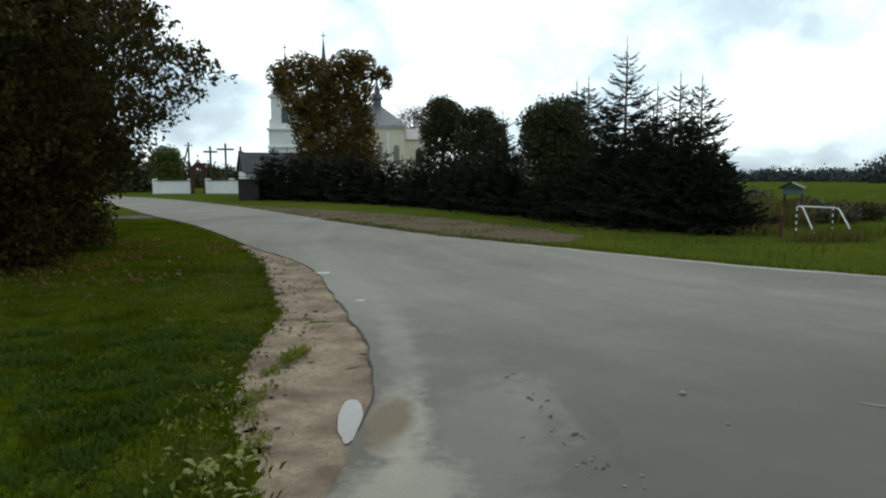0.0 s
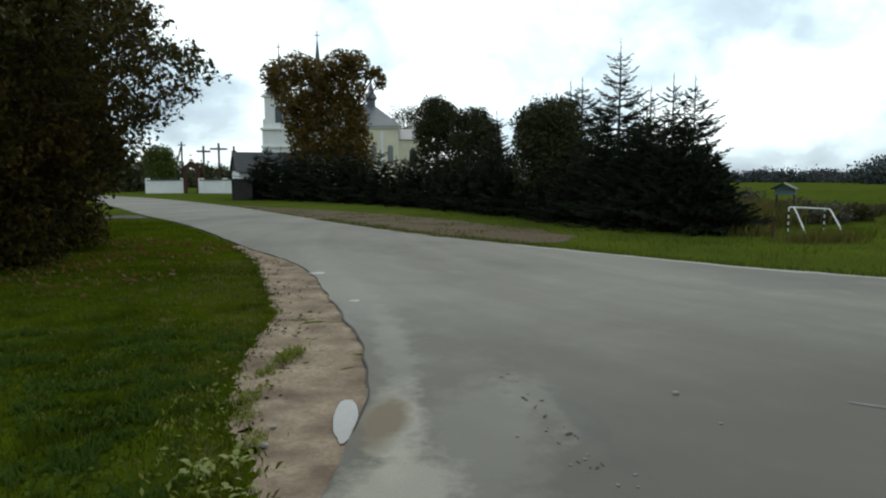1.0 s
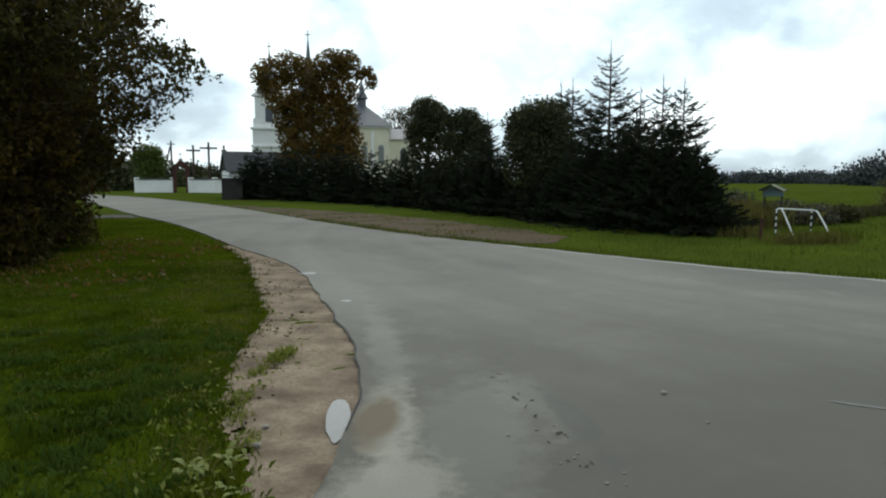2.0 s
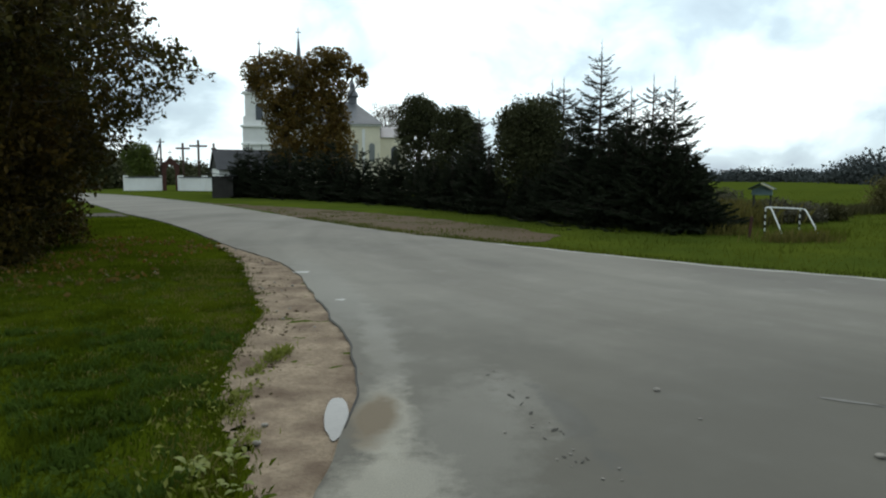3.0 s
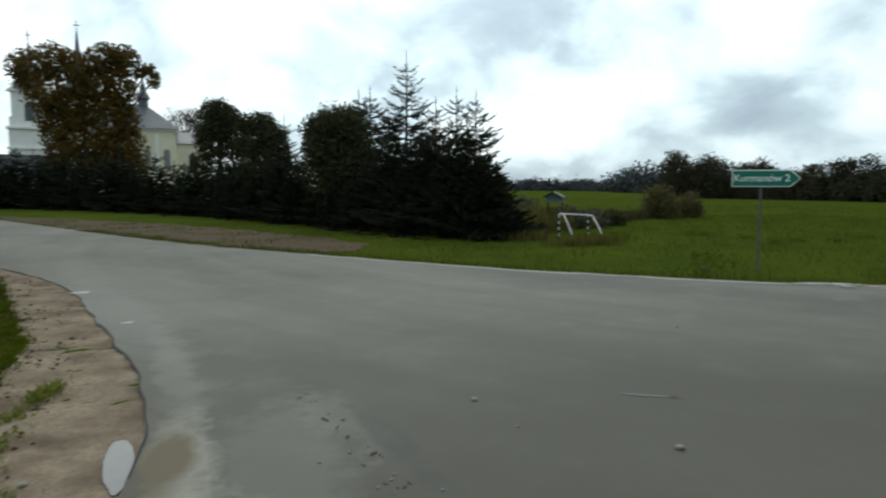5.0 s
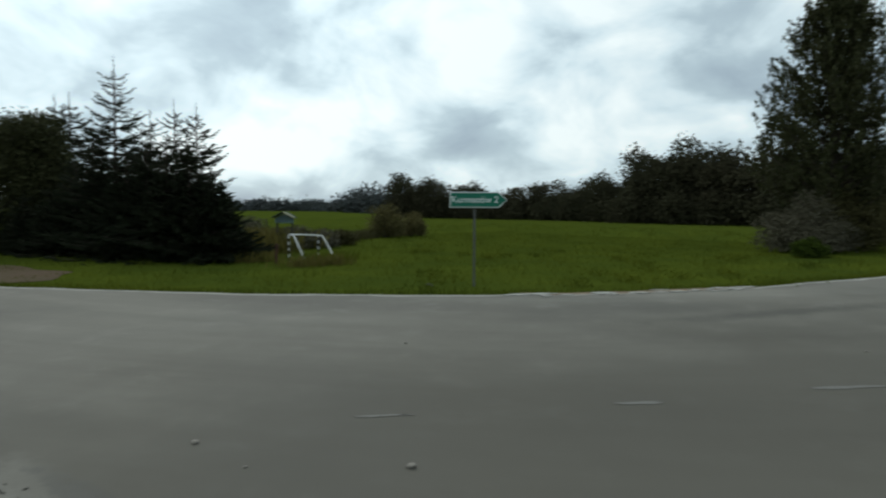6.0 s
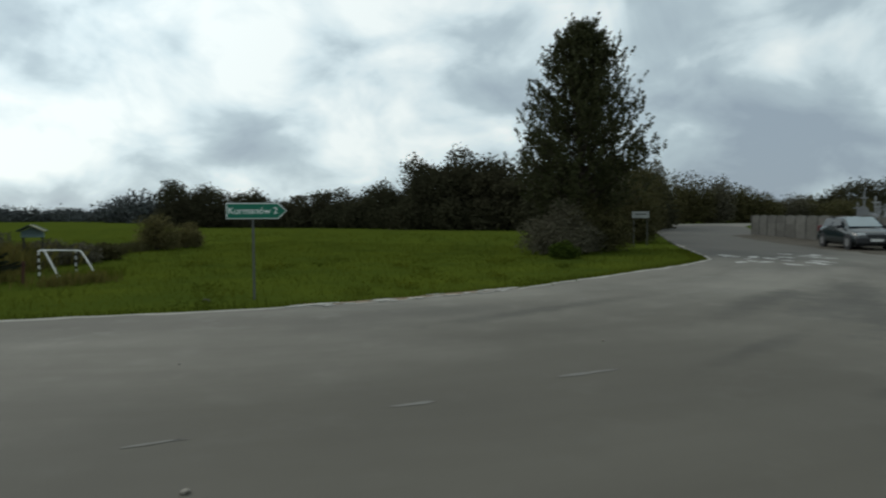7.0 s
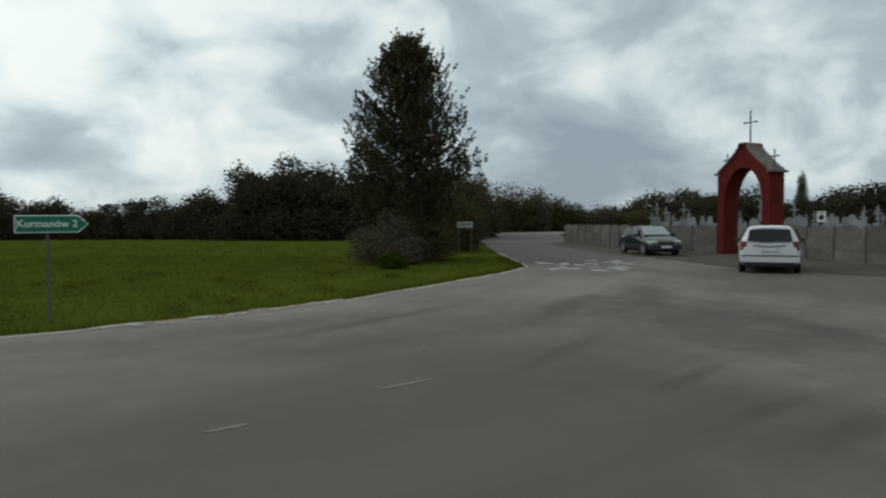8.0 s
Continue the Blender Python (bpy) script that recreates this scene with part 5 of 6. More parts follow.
# ------------------------------------------------------------ village buildings beyond the hedge
def gable_house(name, x, y, turn, lx, ly, eaves, ridge, wall_mat, roof_mat, label, windows=2, gable=False):
    root = thing(name, pose(x, y, SOIL_Z, 0, 0, turn), label, "house")
    part("walls", prism_bm([(-ly / 2, -0.1), (ly / 2, -0.1), (ly / 2, eaves), (0, ridge - 0.1), (-ly / 2, eaves)], lx, m=pose(0, 0, 0, 0, 0, 90)), wall_mat, root)
    a = math.atan2(ridge - eaves, ly / 2)
    L = (ly / 2 + 0.35) / math.cos(a)
    for s in (-1, 1):
        part("roof_slope", box_bm(lx + 0.5, L, 0.07, Matrix.Translation((0, s * (ly / 4 + 0.17), (eaves + ridge) / 2 - 0.09)) @ pose(0, 0, 0, -s * math.degrees(a), 0, 0), 0.01), roof_mat, root)
    if gable:
        for s in (-1, 1):
            part("gable_boards", prism_bm([(-ly / 2 - 0.1, eaves - 0.05), (ly / 2 + 0.1, eaves - 0.05), (0, ridge - 0.06)], 0.06, m=pose(s * (lx / 2 + 0.035), 0, 0, 0, 0, 90)), M_DARK_WOOD, root, "dark boarded gable")
    for k in range(windows):
        wx = -lx / 2 + lx * (k + 0.5) / windows
        win = part("window", box_bm(0.9, 0.06, 1.1, pose(wx, -ly / 2 - 0.01, 0.9), 0.01), M_WHITE_PAINT, root)
        part("pane", box_bm(0.76, 0.02, 0.96, pose(wx, -ly / 2 - 0.045, 0.97)), M_GLASS_DARK, win)
    win = part("window", box_bm(0.06, 0.7, 0.7, pose(-lx / 2 - 0.01, 0, eaves * 0.45), 0.01), M_WHITE_PAINT, root)
    part("pane", box_bm(0.02, 0.56, 0.56, pose(-lx / 2 - 0.045, 0, eaves * 0.45 + 0.07)), M_GLASS_DARK, win)
    return root


hx, hy = az(-13.6, 66)
gable_house("cottage", hx, hy, 24, 6.5, 4.4, 2.5, 4.1, M_WHITE_WALL, M_DARK_ROOF, "small whitewashed cottage with a dark pitched roof", gable=True)


def board_shed(x, y, turn):
    root = thing("board_shed", pose(x, y, SOIL_Z, 0, 0, turn), "small weathered dark board shed with a lean-to roof", "shed")
    for k in range(9):
        part("board", box_bm(0.165, 0.03, 1.75 + 0.02 * (k % 3), pose(-0.72 + k * 0.18, -0.65, 0), 0.004), M_DARK_WOOD, root)
    for k in range(8):
        part("board", box_bm(0.03, 0.165, 1.85, pose(-0.80, -0.55 + k * 0.17, 0), 0.004), M_DARK_WOOD, root)
    part("body", box_bm(1.5, 1.2, 1.72, pose(0, 0, 0)), M_DARK_WOOD, root)
    part("lean_to_roof", box_bm(2.1, 1.9, 0.06, pose(0.05, -0.05, 1.86, 0, 6, 0), 0.01), M_DARK_ROOF, root)
    return root


board_shed(*az(-15.9, 58.5), 14)
for b, d, lx, rz in [(24.7, 330, 5, 4.6), (22.9, 340, 4, 4.2)]:
    hx, hy = az(b, d)
    gable_house("farmhouse", hx, hy, -b, lx, 7, 3.0, rz, M_WHITE_WALL, M_TIN, "distant white farmhouse on the edge of the fields", 3)


# the church
def church(x, y, turn):
    root = thing("church", pose(x, y, SOIL_Z, 0, 0, turn), "white and cream twin-towered village church with grey roofs", "church")

    def tower(cx, drop):
        body = part("tower", box_bm(3.9, 3.9, 7.7, pose(cx, 0, 0), 0.05), M_WHITE_WALL, root, "white plastered tower")
        part("upper_stage", box_bm(3.3, 3.3, 3.9, pose(cx, 0, 7.7), 0.05), M_WHITE_WALL, body)
        for z, w in ((5.4, 4.25), (7.5, 4.3), (11.4, 3.75)):
            part("cornice", box_bm(w, w, 0.30, pose(cx, 0, z), 0.06), M_WHITE_WALL, body)
        for z, hh, off in ((8.4, 2.0, 1.66), (3.0, 1.7, 1.96)):
            for turn_ in (0, 90, 180, 270):
                arch = [(-0.42, 0), (0.42, 0)] + [(0.42 * math.cos(a), hh - 0.42 + 0.42 * math.sin(a)) for a in (math.pi * q / 8 for q in range(9))]
                part("louvre", prism_bm(arch, 0.10, m=pose(cx, 0, z) @ pose(0, 0, 0, 0, 0, turn_) @ Matrix.Translation((0, -off, 0))), M_GLASS_DARK, body)
        k = 1 - drop / 6.6
        part("tower_roof", lathe_bm([(r_, 11.6 + (z - 12.5) * k) for r_, z in [(2.35, 12.5), (1.9, 12.9), (1.35, 13.4), (1.3, 13.9), (0.85, 14.5), (0.55, 15.2), (0.32, 16.2), (0.07, 18.4)]], 8), M_TIN, body, m=pose(cx, 0, 0))
        zt = 11.6 + 5.7 * k
        part("spire_cross", box_bm(0.09, 0.09, 1.4, pose(cx, 0, zt), bm=box_bm(0.62, 0.08, 0.09, pose(cx, 0, zt + 0.85))), M_IRON, body)

    tower(0.0, 0.8)
    tower(4.6, -0.9)
    part("facade", prism_bm([(-1.9, 0), (7.5, 0), (7.5, 8.8), (4.4, 9.6), (2.8, 12.2), (1.2, 9.6), (-1.9, 8.8)], 0.8, 0.03, m=pose(0, -1.2, 0)), M_WHITE_WALL, root)
    part("nave", box_bm(8.4, 9.2, 7.8, pose(10.0, 2.4, 0), 0.03), M_CREAM, root, "cream plastered nave")
    part("eaves_cornice", box_bm(8.8, 9.6, 0.30, pose(10.0, 2.4, 7.72), 0.06), M_WHITE_WALL, root)
    bm = bmesh.new()
    v = [bm.verts.new(q) for q in [(4.0, -2.6, 8.0), (14.6, -2.6, 8.0), (14.6, 7.4, 8.0), (4.0, 7.4, 8.0), (4.0, 2.4, 11.2), (11.2, 2.4, 11.1)]]
    for f in ((0, 1, 5, 4), (2, 3, 4, 5), (1, 2, 5), (3, 0, 4), (0, 3, 2, 1)):
        bm.faces.new([v[i] for i in f])
    part("nave_roof", bm, M_TIN, root, "grey sheet-metal hipped roof")
    part("sanctuary", box_bm(3.6, 6.0, 6.5, pose(15.8, 2.2, 0), 0.03), M_CREAM, root)
    bm = bmesh.new()
    v = [bm.verts.new(q) for q in [(13.6, -1.1, 6.5), (17.9, -1.1, 6.5), (17.9, 5.5, 6.5), (13.6, 5.5, 6.5), (13.6, 2.2, 8.0), (16.2, 2.2, 8.0)]]
    for f in ((0, 1, 5, 4), (2, 3, 4, 5), (1, 2, 5), (3, 0, 4), (0, 3, 2, 1)):
        bm.faces.new([v[i] for i in f])
    part("sanctuary_roof", bm, M_TIN, root)
    part("roof_turret", lathe_bm([(0.55, 10.4), (0.55, 11.6), (0.8, 11.75), (0.62, 12.2), (0.30, 12.7), (0.34, 13.1), (0.12, 13.6), (0.03, 15.0)], 8), M_TIN, root, "slim roof turret with a pointed cap", m=pose(11.0, 2.4, 0))
    for k in range(4):
        for z in (2.6,):
            arch = [(-0.34, 0), (0.34, 0)] + [(0.34 * math.cos(a), 1.9 + 0.34 * math.sin(a)) for a in (math.pi * q / 8 for q in range(9))]
            part("nave_window", prism_bm(arch, 0.12, m=pose(7.2 + k * 2.0, -2.22, z + 0.9)), M_GLASS_PALE, root)
            part("pilaster", box_bm(0.35, 0.14, 7.4, pose(6.2 + k * 2.0, -2.26, 0), 0.02), M_WHITE_WALL, root)
    arch = [(-0.4, 0), (0.4, 0)] + [(0.4 * math.cos(a), 1.8 + 0.4 * math.sin(a)) for a in (math.pi * q / 8 for q in range(9))]
    part("sanctuary_window", prism_bm(arch, 0.12, m=pose(16.0, -0.83, 3.2)), M_GLASS_DARK, root)
    return root


cx_, cy_ = az(-12.75, 86)
church(cx_, cy_, 6)


# white churchyard wall with its brick gate
def yard_wall(p, q, label):
    p, q = Vector((*p, 0)), Vector((*q, 0))
    L = (q - p).length
    ang = math.degrees(math.atan2(q.y - p.y, q.x - p.x))
    root = thing("churchyard_wall", pose(*((p + q) / 2).xy, SOIL_Z, 0, 0, ang), label, "wall", "churchyard walls")
    part("wall_body", box_bm(L, 0.40, 1.55, None, 0.02), M_WHITE_WALL, root)
    part("coping", box_bm(L + 0.1, 0.56, 0.14, pose(0, 0, 1.55), 0.03), M_TIN, root)
    n = max(1, int(L / 3))
    for k in range(n + 1):
        part("pier", box_bm(0.5, 0.52, 1.85, pose(-L / 2 + L * k / n, 0, 0), 0.03), M_WHITE_WALL, root)
    return root


yard_wall(az(-22.9, 92), az(-20.35, 91), "low whitewashed churchyard wall with piers")
yard_wall(az(-19.0, 90), az(-15.3, 84), "low whitewashed churchyard wall with piers")


def arch_gate(name, x, y, z0, turn, w, depth, open_w, spring, apex, shoulder, peak, mat, roof_mat, label, tiles=6, cross=1.7, pointed=True):
    """A gabled masonry gate with a pointed opening, tiled roof slopes and a cross."""
    root = thing(name, pose(x, y, z0, 0, 0, turn), label, "gate")
    half, oh = w / 2, open_w / 2
    arc = []
    for k in range(11):
        u = k / 10
        a = math.pi / 2 * u
        arc.append((oh * math.cos(a) ** (0.85 if pointed else 1.0), spring + (apex - spring) * math.sin(a) ** (1.15 if pointed else 1.0)))
    gable = [(half, shoulder)] + [(half * (1 - u) ** 1.25 + 0.12 * w * 0.3 * u, shoulder + (peak - shoulder) * u) for u in (0.25, 0.5, 0.75, 0.92)] + [(0.16, peak)]
    right = [(oh, -0.1), (half, -0.1)] + gable
    right_in = arc[::-1]
    bm = bmesh.new()
    outer = [(half, -0.1)] + gable
    inner = [(oh, -0.1)] + arc
    # strip between the outer and the inner line, mirrored
    m = 22
    def sample(line, n):
        pts = [Vector(q) for q in line]
        acc = [0.0]
        for a, b in zip(pts, pts[1:]):
            acc.append(acc[-1] + (b - a).length)
        out = []
        for i in range(n + 1):
            s = acc[-1] * i / n
            j = max(k for k in range(len(acc)) if acc[k] <= s + 1e-9)
            j = min(j, len(pts) - 2)
            t = (s - acc[j]) / max(acc[j + 1] - acc[j], 1e-9)
            out.append(pts[j].lerp(pts[j + 1], t))
        return out
    o, n_ = sample(outer, m), sample(inner, m)
    o[-1].x = n_[-1].x = 0.0
    for s in (1, -1):
        grid = [[bm.verts.new((s * q.x, yy, q.y)) for q in line] for line, yy in ((o, -depth / 2), (n_, -depth / 2), (n_, depth / 2), (o, depth / 2))]
        for a, b in ((0, 1), (1, 2), (2, 3), (3, 0)):
            for k in range(m):
                bm.faces.new((grid[a][k], grid[b][k], grid[b][k + 1], grid[a][k + 1]))
    bmesh.ops.remove_doubles(bm, verts=bm.verts, dist=0.001)
    bmesh.ops.recalc_face_normals(bm, faces=bm.faces)
    part("masonry", bm, mat, root)
    # tile courses laid on the slopes
    slope = sample(gable, tiles)
    for s in (1, -1):
        for a, b in zip(slope, slope[1:]):
            mid_ = (a + b) / 2
            L = (b - a).length * 1.06
            ang = math.degrees(math.atan2(b.y - a.y, b.x - a.x))
            for c in range(4):
                yy = -depth / 2 - 0.08 + (depth + 0.16) * (c + 0.5) / 4
                part("roof_tile", box_bm(L, (depth + 0.16) / 4 - 0.012, 0.06, Matrix.Translation((s * mid_.x, yy, mid_.y)) @ pose(0, 0, 0, 0, (180 - ang if s > 0 else ang - 180) + s * 8, 0) @ pose(0, 0, 0.012), 0.008), roof_mat, root)
    for s in (1, -1):
        part("eave_block", box_bm(0.30, depth + 0.2, 0.12, pose(s * (half + 0.02), 0, shoulder - 0.08), 0.02), roof_mat, root)
    part("ridge_cap", box_bm(0.42, depth + 0.2, 0.10, pose(0, 0, peak - 0.02), 0.03), roof_mat, root)
    if cross:
        def finial(cx, cz, hh, th):
            bm = box_bm(th, th, hh, pose(cx, 0, cz), 0.004)
            box_bm(hh * 0.42, th, th, pose(cx, 0, cz + hh * 0.64), 0.004, bm)
            for q in (-1, 1):
                box_bm(th * 1.8, th * 1.2, th * 1.8, pose(cx + q * hh * 0.2, 0, cz + hh * 0.64 - th * 0.4), 0.006, bm)
            part("iron_cross", bm, M_IRON, root, "wrought-iron cross")
        finial(0, peak, cross, 0.055)
        if tiles > 4:
            finial(half - 0.15, shoulder + 0.05, cross * 0.6, 0.05)
            finial(-half + 0.15, shoulder + 0.05, cross * 0.6, 0.05)
    return root


gx, gy = az(-19.7, 91)
arch_gate("churchyard_gate", gx, gy, SOIL_Z, 20, 2.0, 0.9, 1.05, 2.2, 3.2, 3.1, 4.1, M_BRICK_OLD, M_BRICK_OLD, "small dark brick gate arch in the white wall", 4, 0.9)


def tall_cross(b, d, h, arm):
    root = thing("tall_cross", pose(*az(b, d), SOIL_Z, 0, 0, -b + 4), "tall dark timber cross in the churchyard", "cross", "churchyard crosses")
    part("upright", box_bm(0.26, 0.24, h, pose(0, 0, -0.1), 0.02), M_CROSS_WOOD, root)
    part("crossbeam", box_bm(arm, 0.22, 0.24, pose(0, -0.02, h * 0.85), 0.02), M_CROSS_WOOD, root)
    return root


tall_cross(-18.75, 96, 6.2, 1.75)
tall_cross(-17.6, 97, 6.65, 2.25)
tall_cross(-16.45, 98, 6.3, 0.7)


def utility_pole(b, d, h):
    x, y = az(b, d)
    root = thing("utility_pole", pose(x, y, SOIL_Z, 0, 0, -b), "grey wooden utility pole with a slanting brace", "utility pole")
    part("pole", tube_bm([(0, 0, -0.2), (0, 0, h)], [0.16, 0.11], 10), M_DARK_WOOD, root)
    part("brace", tube_bm([(-1.7, 0, -0.2), (-0.1, 0, h * 0.9)], [0.13, 0.10], 8), M_DARK_WOOD, root)
    part("crossarm", box_bm(1.0, 0.10, 0.12, pose(0, -0.1, h - 0.5), 0.01), M_DARK_WOOD, root)
    for q in (-0.4, 0.4):
        part("insulator", lathe_bm([(0.03, 0), (0.05, 0.03), (0.03, 0.09), (0.045, 0.13), (0.01, 0.17)], 8), M_WHITE_PAINT, root, m=pose(q, -0.1, h - 0.38))
    return root


utility_pole(-20.35, 102, 6.9)


# ------------------------------------------------------------ cemetery
def concrete_wall(points, label, skip_last=False):
    """Precast wall: posts, and between them three stacked panels, the top one arched."""
    panel_me = {}
    for p, q in zip(points, points[1:]):
        p, q = Vector((*p, 0)), Vector((*q, 0))
        L = (q - p).length
        n = max(1, round(L / 2.0))
        step = L / n
        ang = math.degrees(math.atan2(q.y - p.y, q.x - p.x))
        root = thing("cemetery_wall", pose(*p.xy, SOIL_Z, 0, 0, ang), label, "wall", "cemetery walls")
        post_me = bpy.data.meshes.new("post")
        b_ = box_bm(0.15, 0.15, 1.62, pose(0, 0, -0.05), 0.012)
        b_.to_mesh(post_me); b_.free()
        post_me.materials.append(M_CONCRETE)
        low_me = bpy.data.meshes.new("panel")
        b_ = box_bm(step - 0.13, 0.06, 0.485, None, 0.012)
        b_.to_mesh(low_me); b_.free()
        low_me.materials.append(M_CONCRETE)
        wv = (step - 0.13) / 2
        arch = [(-wv, 0), (wv, 0)] + [(wv * math.cos(a), 0.32 + 0.28 * math.sin(a)) for a in (math.pi * k / 10 for k in range(11))]
        top_me = bpy.data.meshes.new("panel")
        b_ = prism_bm(arch, 0.06)
        b_.to_mesh(top_me); b_.free()
        top_me.materials.append(M_CONCRETE)
        for k in range(n + 1):
            part("post", post_me, M_CONCRETE, root, m=pose(k * step, 0, 0))
        for k in range(n):
            for r_ in range(2):
                part("panel", low_me, M_CONCRETE, root, m=pose((k + 0.5) * step, 0, 0.02 + r_ * 0.49, 0, 0, 180 * ((k + r_) % 2)))
            part("panel", top_me, M_CONCRETE, root, "arched top panel", m=pose((k + 0.5) * step, 0, 1.0))


concrete_wall([(16.0, -15.3), (25.4, -10.2), (37.2, -6.0)], "weathered grey precast concrete panel wall")
concrete_wall([(40.0, -3.2), (46.6, 1.6), (60.5, 7.6)], "weathered grey precast concrete panel wall")
GATE_TURN = -134
arch_gate("cemetery_gate", 38.55, -4.68, SOIL_Z, GATE_TURN, 3.08, 1.15, 2.30, 2.6, 4.55, 4.30, 5.75, M_BRICK, M_TILE, "red-painted brick cemetery gate with a tiled gable", 7, 1.75)


def gravestone(x, y, turn, w, h, k):
    root = thing("gravestone", pose(x, y, SOIL_Z, 0, 0, turn), "polished granite gravestone on a low plinth", "gravestone", "gravestones")
    part("plinth", box_bm(w * 1.25, 0.9, 0.35, pose(0, 0, -0.05), 0.02), M_GRANITE, root)
    if k % 3 == 0:
        out = [(-w / 2, 0.3), (w / 2, 0.3), (w / 2, h * 0.8), (w * 0.25, h), (-w * 0.25, h), (-w / 2, h * 0.8)]
        part("headstone", prism_bm(out, 0.14, 0.01), M_GRANITE, root)
    elif k % 3 == 1:
        out = [(-w / 2, 0.3), (w / 2, 0.3)] + [(w / 2 * math.cos(a), h - w / 2 + w / 2 * math.sin(a)) for a in (math.pi * q / 8 for q in range(9))]
        part("headstone", prism_bm(out, 0.14, 0.01), M_GRANITE, root)
    else:
        part("headstone", box_bm(w, 0.14, h * 0.55, pose(0, 0, 0.3), 0.012), M_GRANITE, root)
        part("cross", box_bm(0.10, 0.08, h * 0.75, pose(0, 0, h * 0.8), 0.008, box_bm(0.46, 0.08, 0.10, pose(0, 0, h * 1.28), 0.008)), M_GRANITE, root)
    return root


gr = np.random.default_rng(11)
for k in range(150):
    u, v = gr.random(), gr.random()
    d = 48 + 50 * v
    b = 89.5 + 18.5 * u
    if b < 93 and d > 70:
        d -= 22
    if b > 99:
        d = 46 + 45 * v
    x, y = az(b, d)
    gravestone(x, y, b * -1 + 20 * gr.random() - 10, 0.32 + 0.36 * gr.random(), 1.35 + 0.95 * gr.random() ** 1.6, k)


def cemetery_notice(x, y, turn):
    root = thing("information_sign", pose(x, y, SOIL_Z, 0, 0, turn), "white information sign on a dark post", "sign")
    part("post", box_bm(0.08, 0.08, 1.9, None, 0.006), M_IRON, root)
    part("board", box_bm(0.62, 0.05, 0.85, pose(0, -0.07, 1.65), 0.01), M_SIGN_WHITE, root)
    part("printed_field", box_bm(0.34, 0.01, 0.40, pose(0, -0.102, 1.82)), M_PLASTIC, root, "dark printed field")
    part("printed_bar", box_bm(0.44, 0.01, 0.07, pose(0, -0.102, 2.34)), M_PLASTIC, root, "dark printed bar")
    return root


cemetery_notice(*az(101.75, 62), -101)


def village_sign(x, y, turn):
    root = thing("village_sign", pose(x, y, SOIL_Z, 0, 0, turn), "weathered white place-name sign on two posts", "road sign")
    part("panel", box_bm(0.90, 0.03, 0.36, pose(0, 0, 1.52), 0.006), M_SIGN_OLD, root)
    part("name_bar", box_bm(0.62, 0.01, 0.06, pose(0, -0.023, 1.70)), M_STEEL_DULL, root, "dark bar of lettering")
    for s in (-0.45, 0.45):
        part("post", tube_bm([(s * 0.8, 0.04, -0.1), (s * 0.8, 0.04, 1.9)], 0.025, 8), M_STEEL_DULL, root)
    return root


village_sign(*az(74.5, 39), -70)


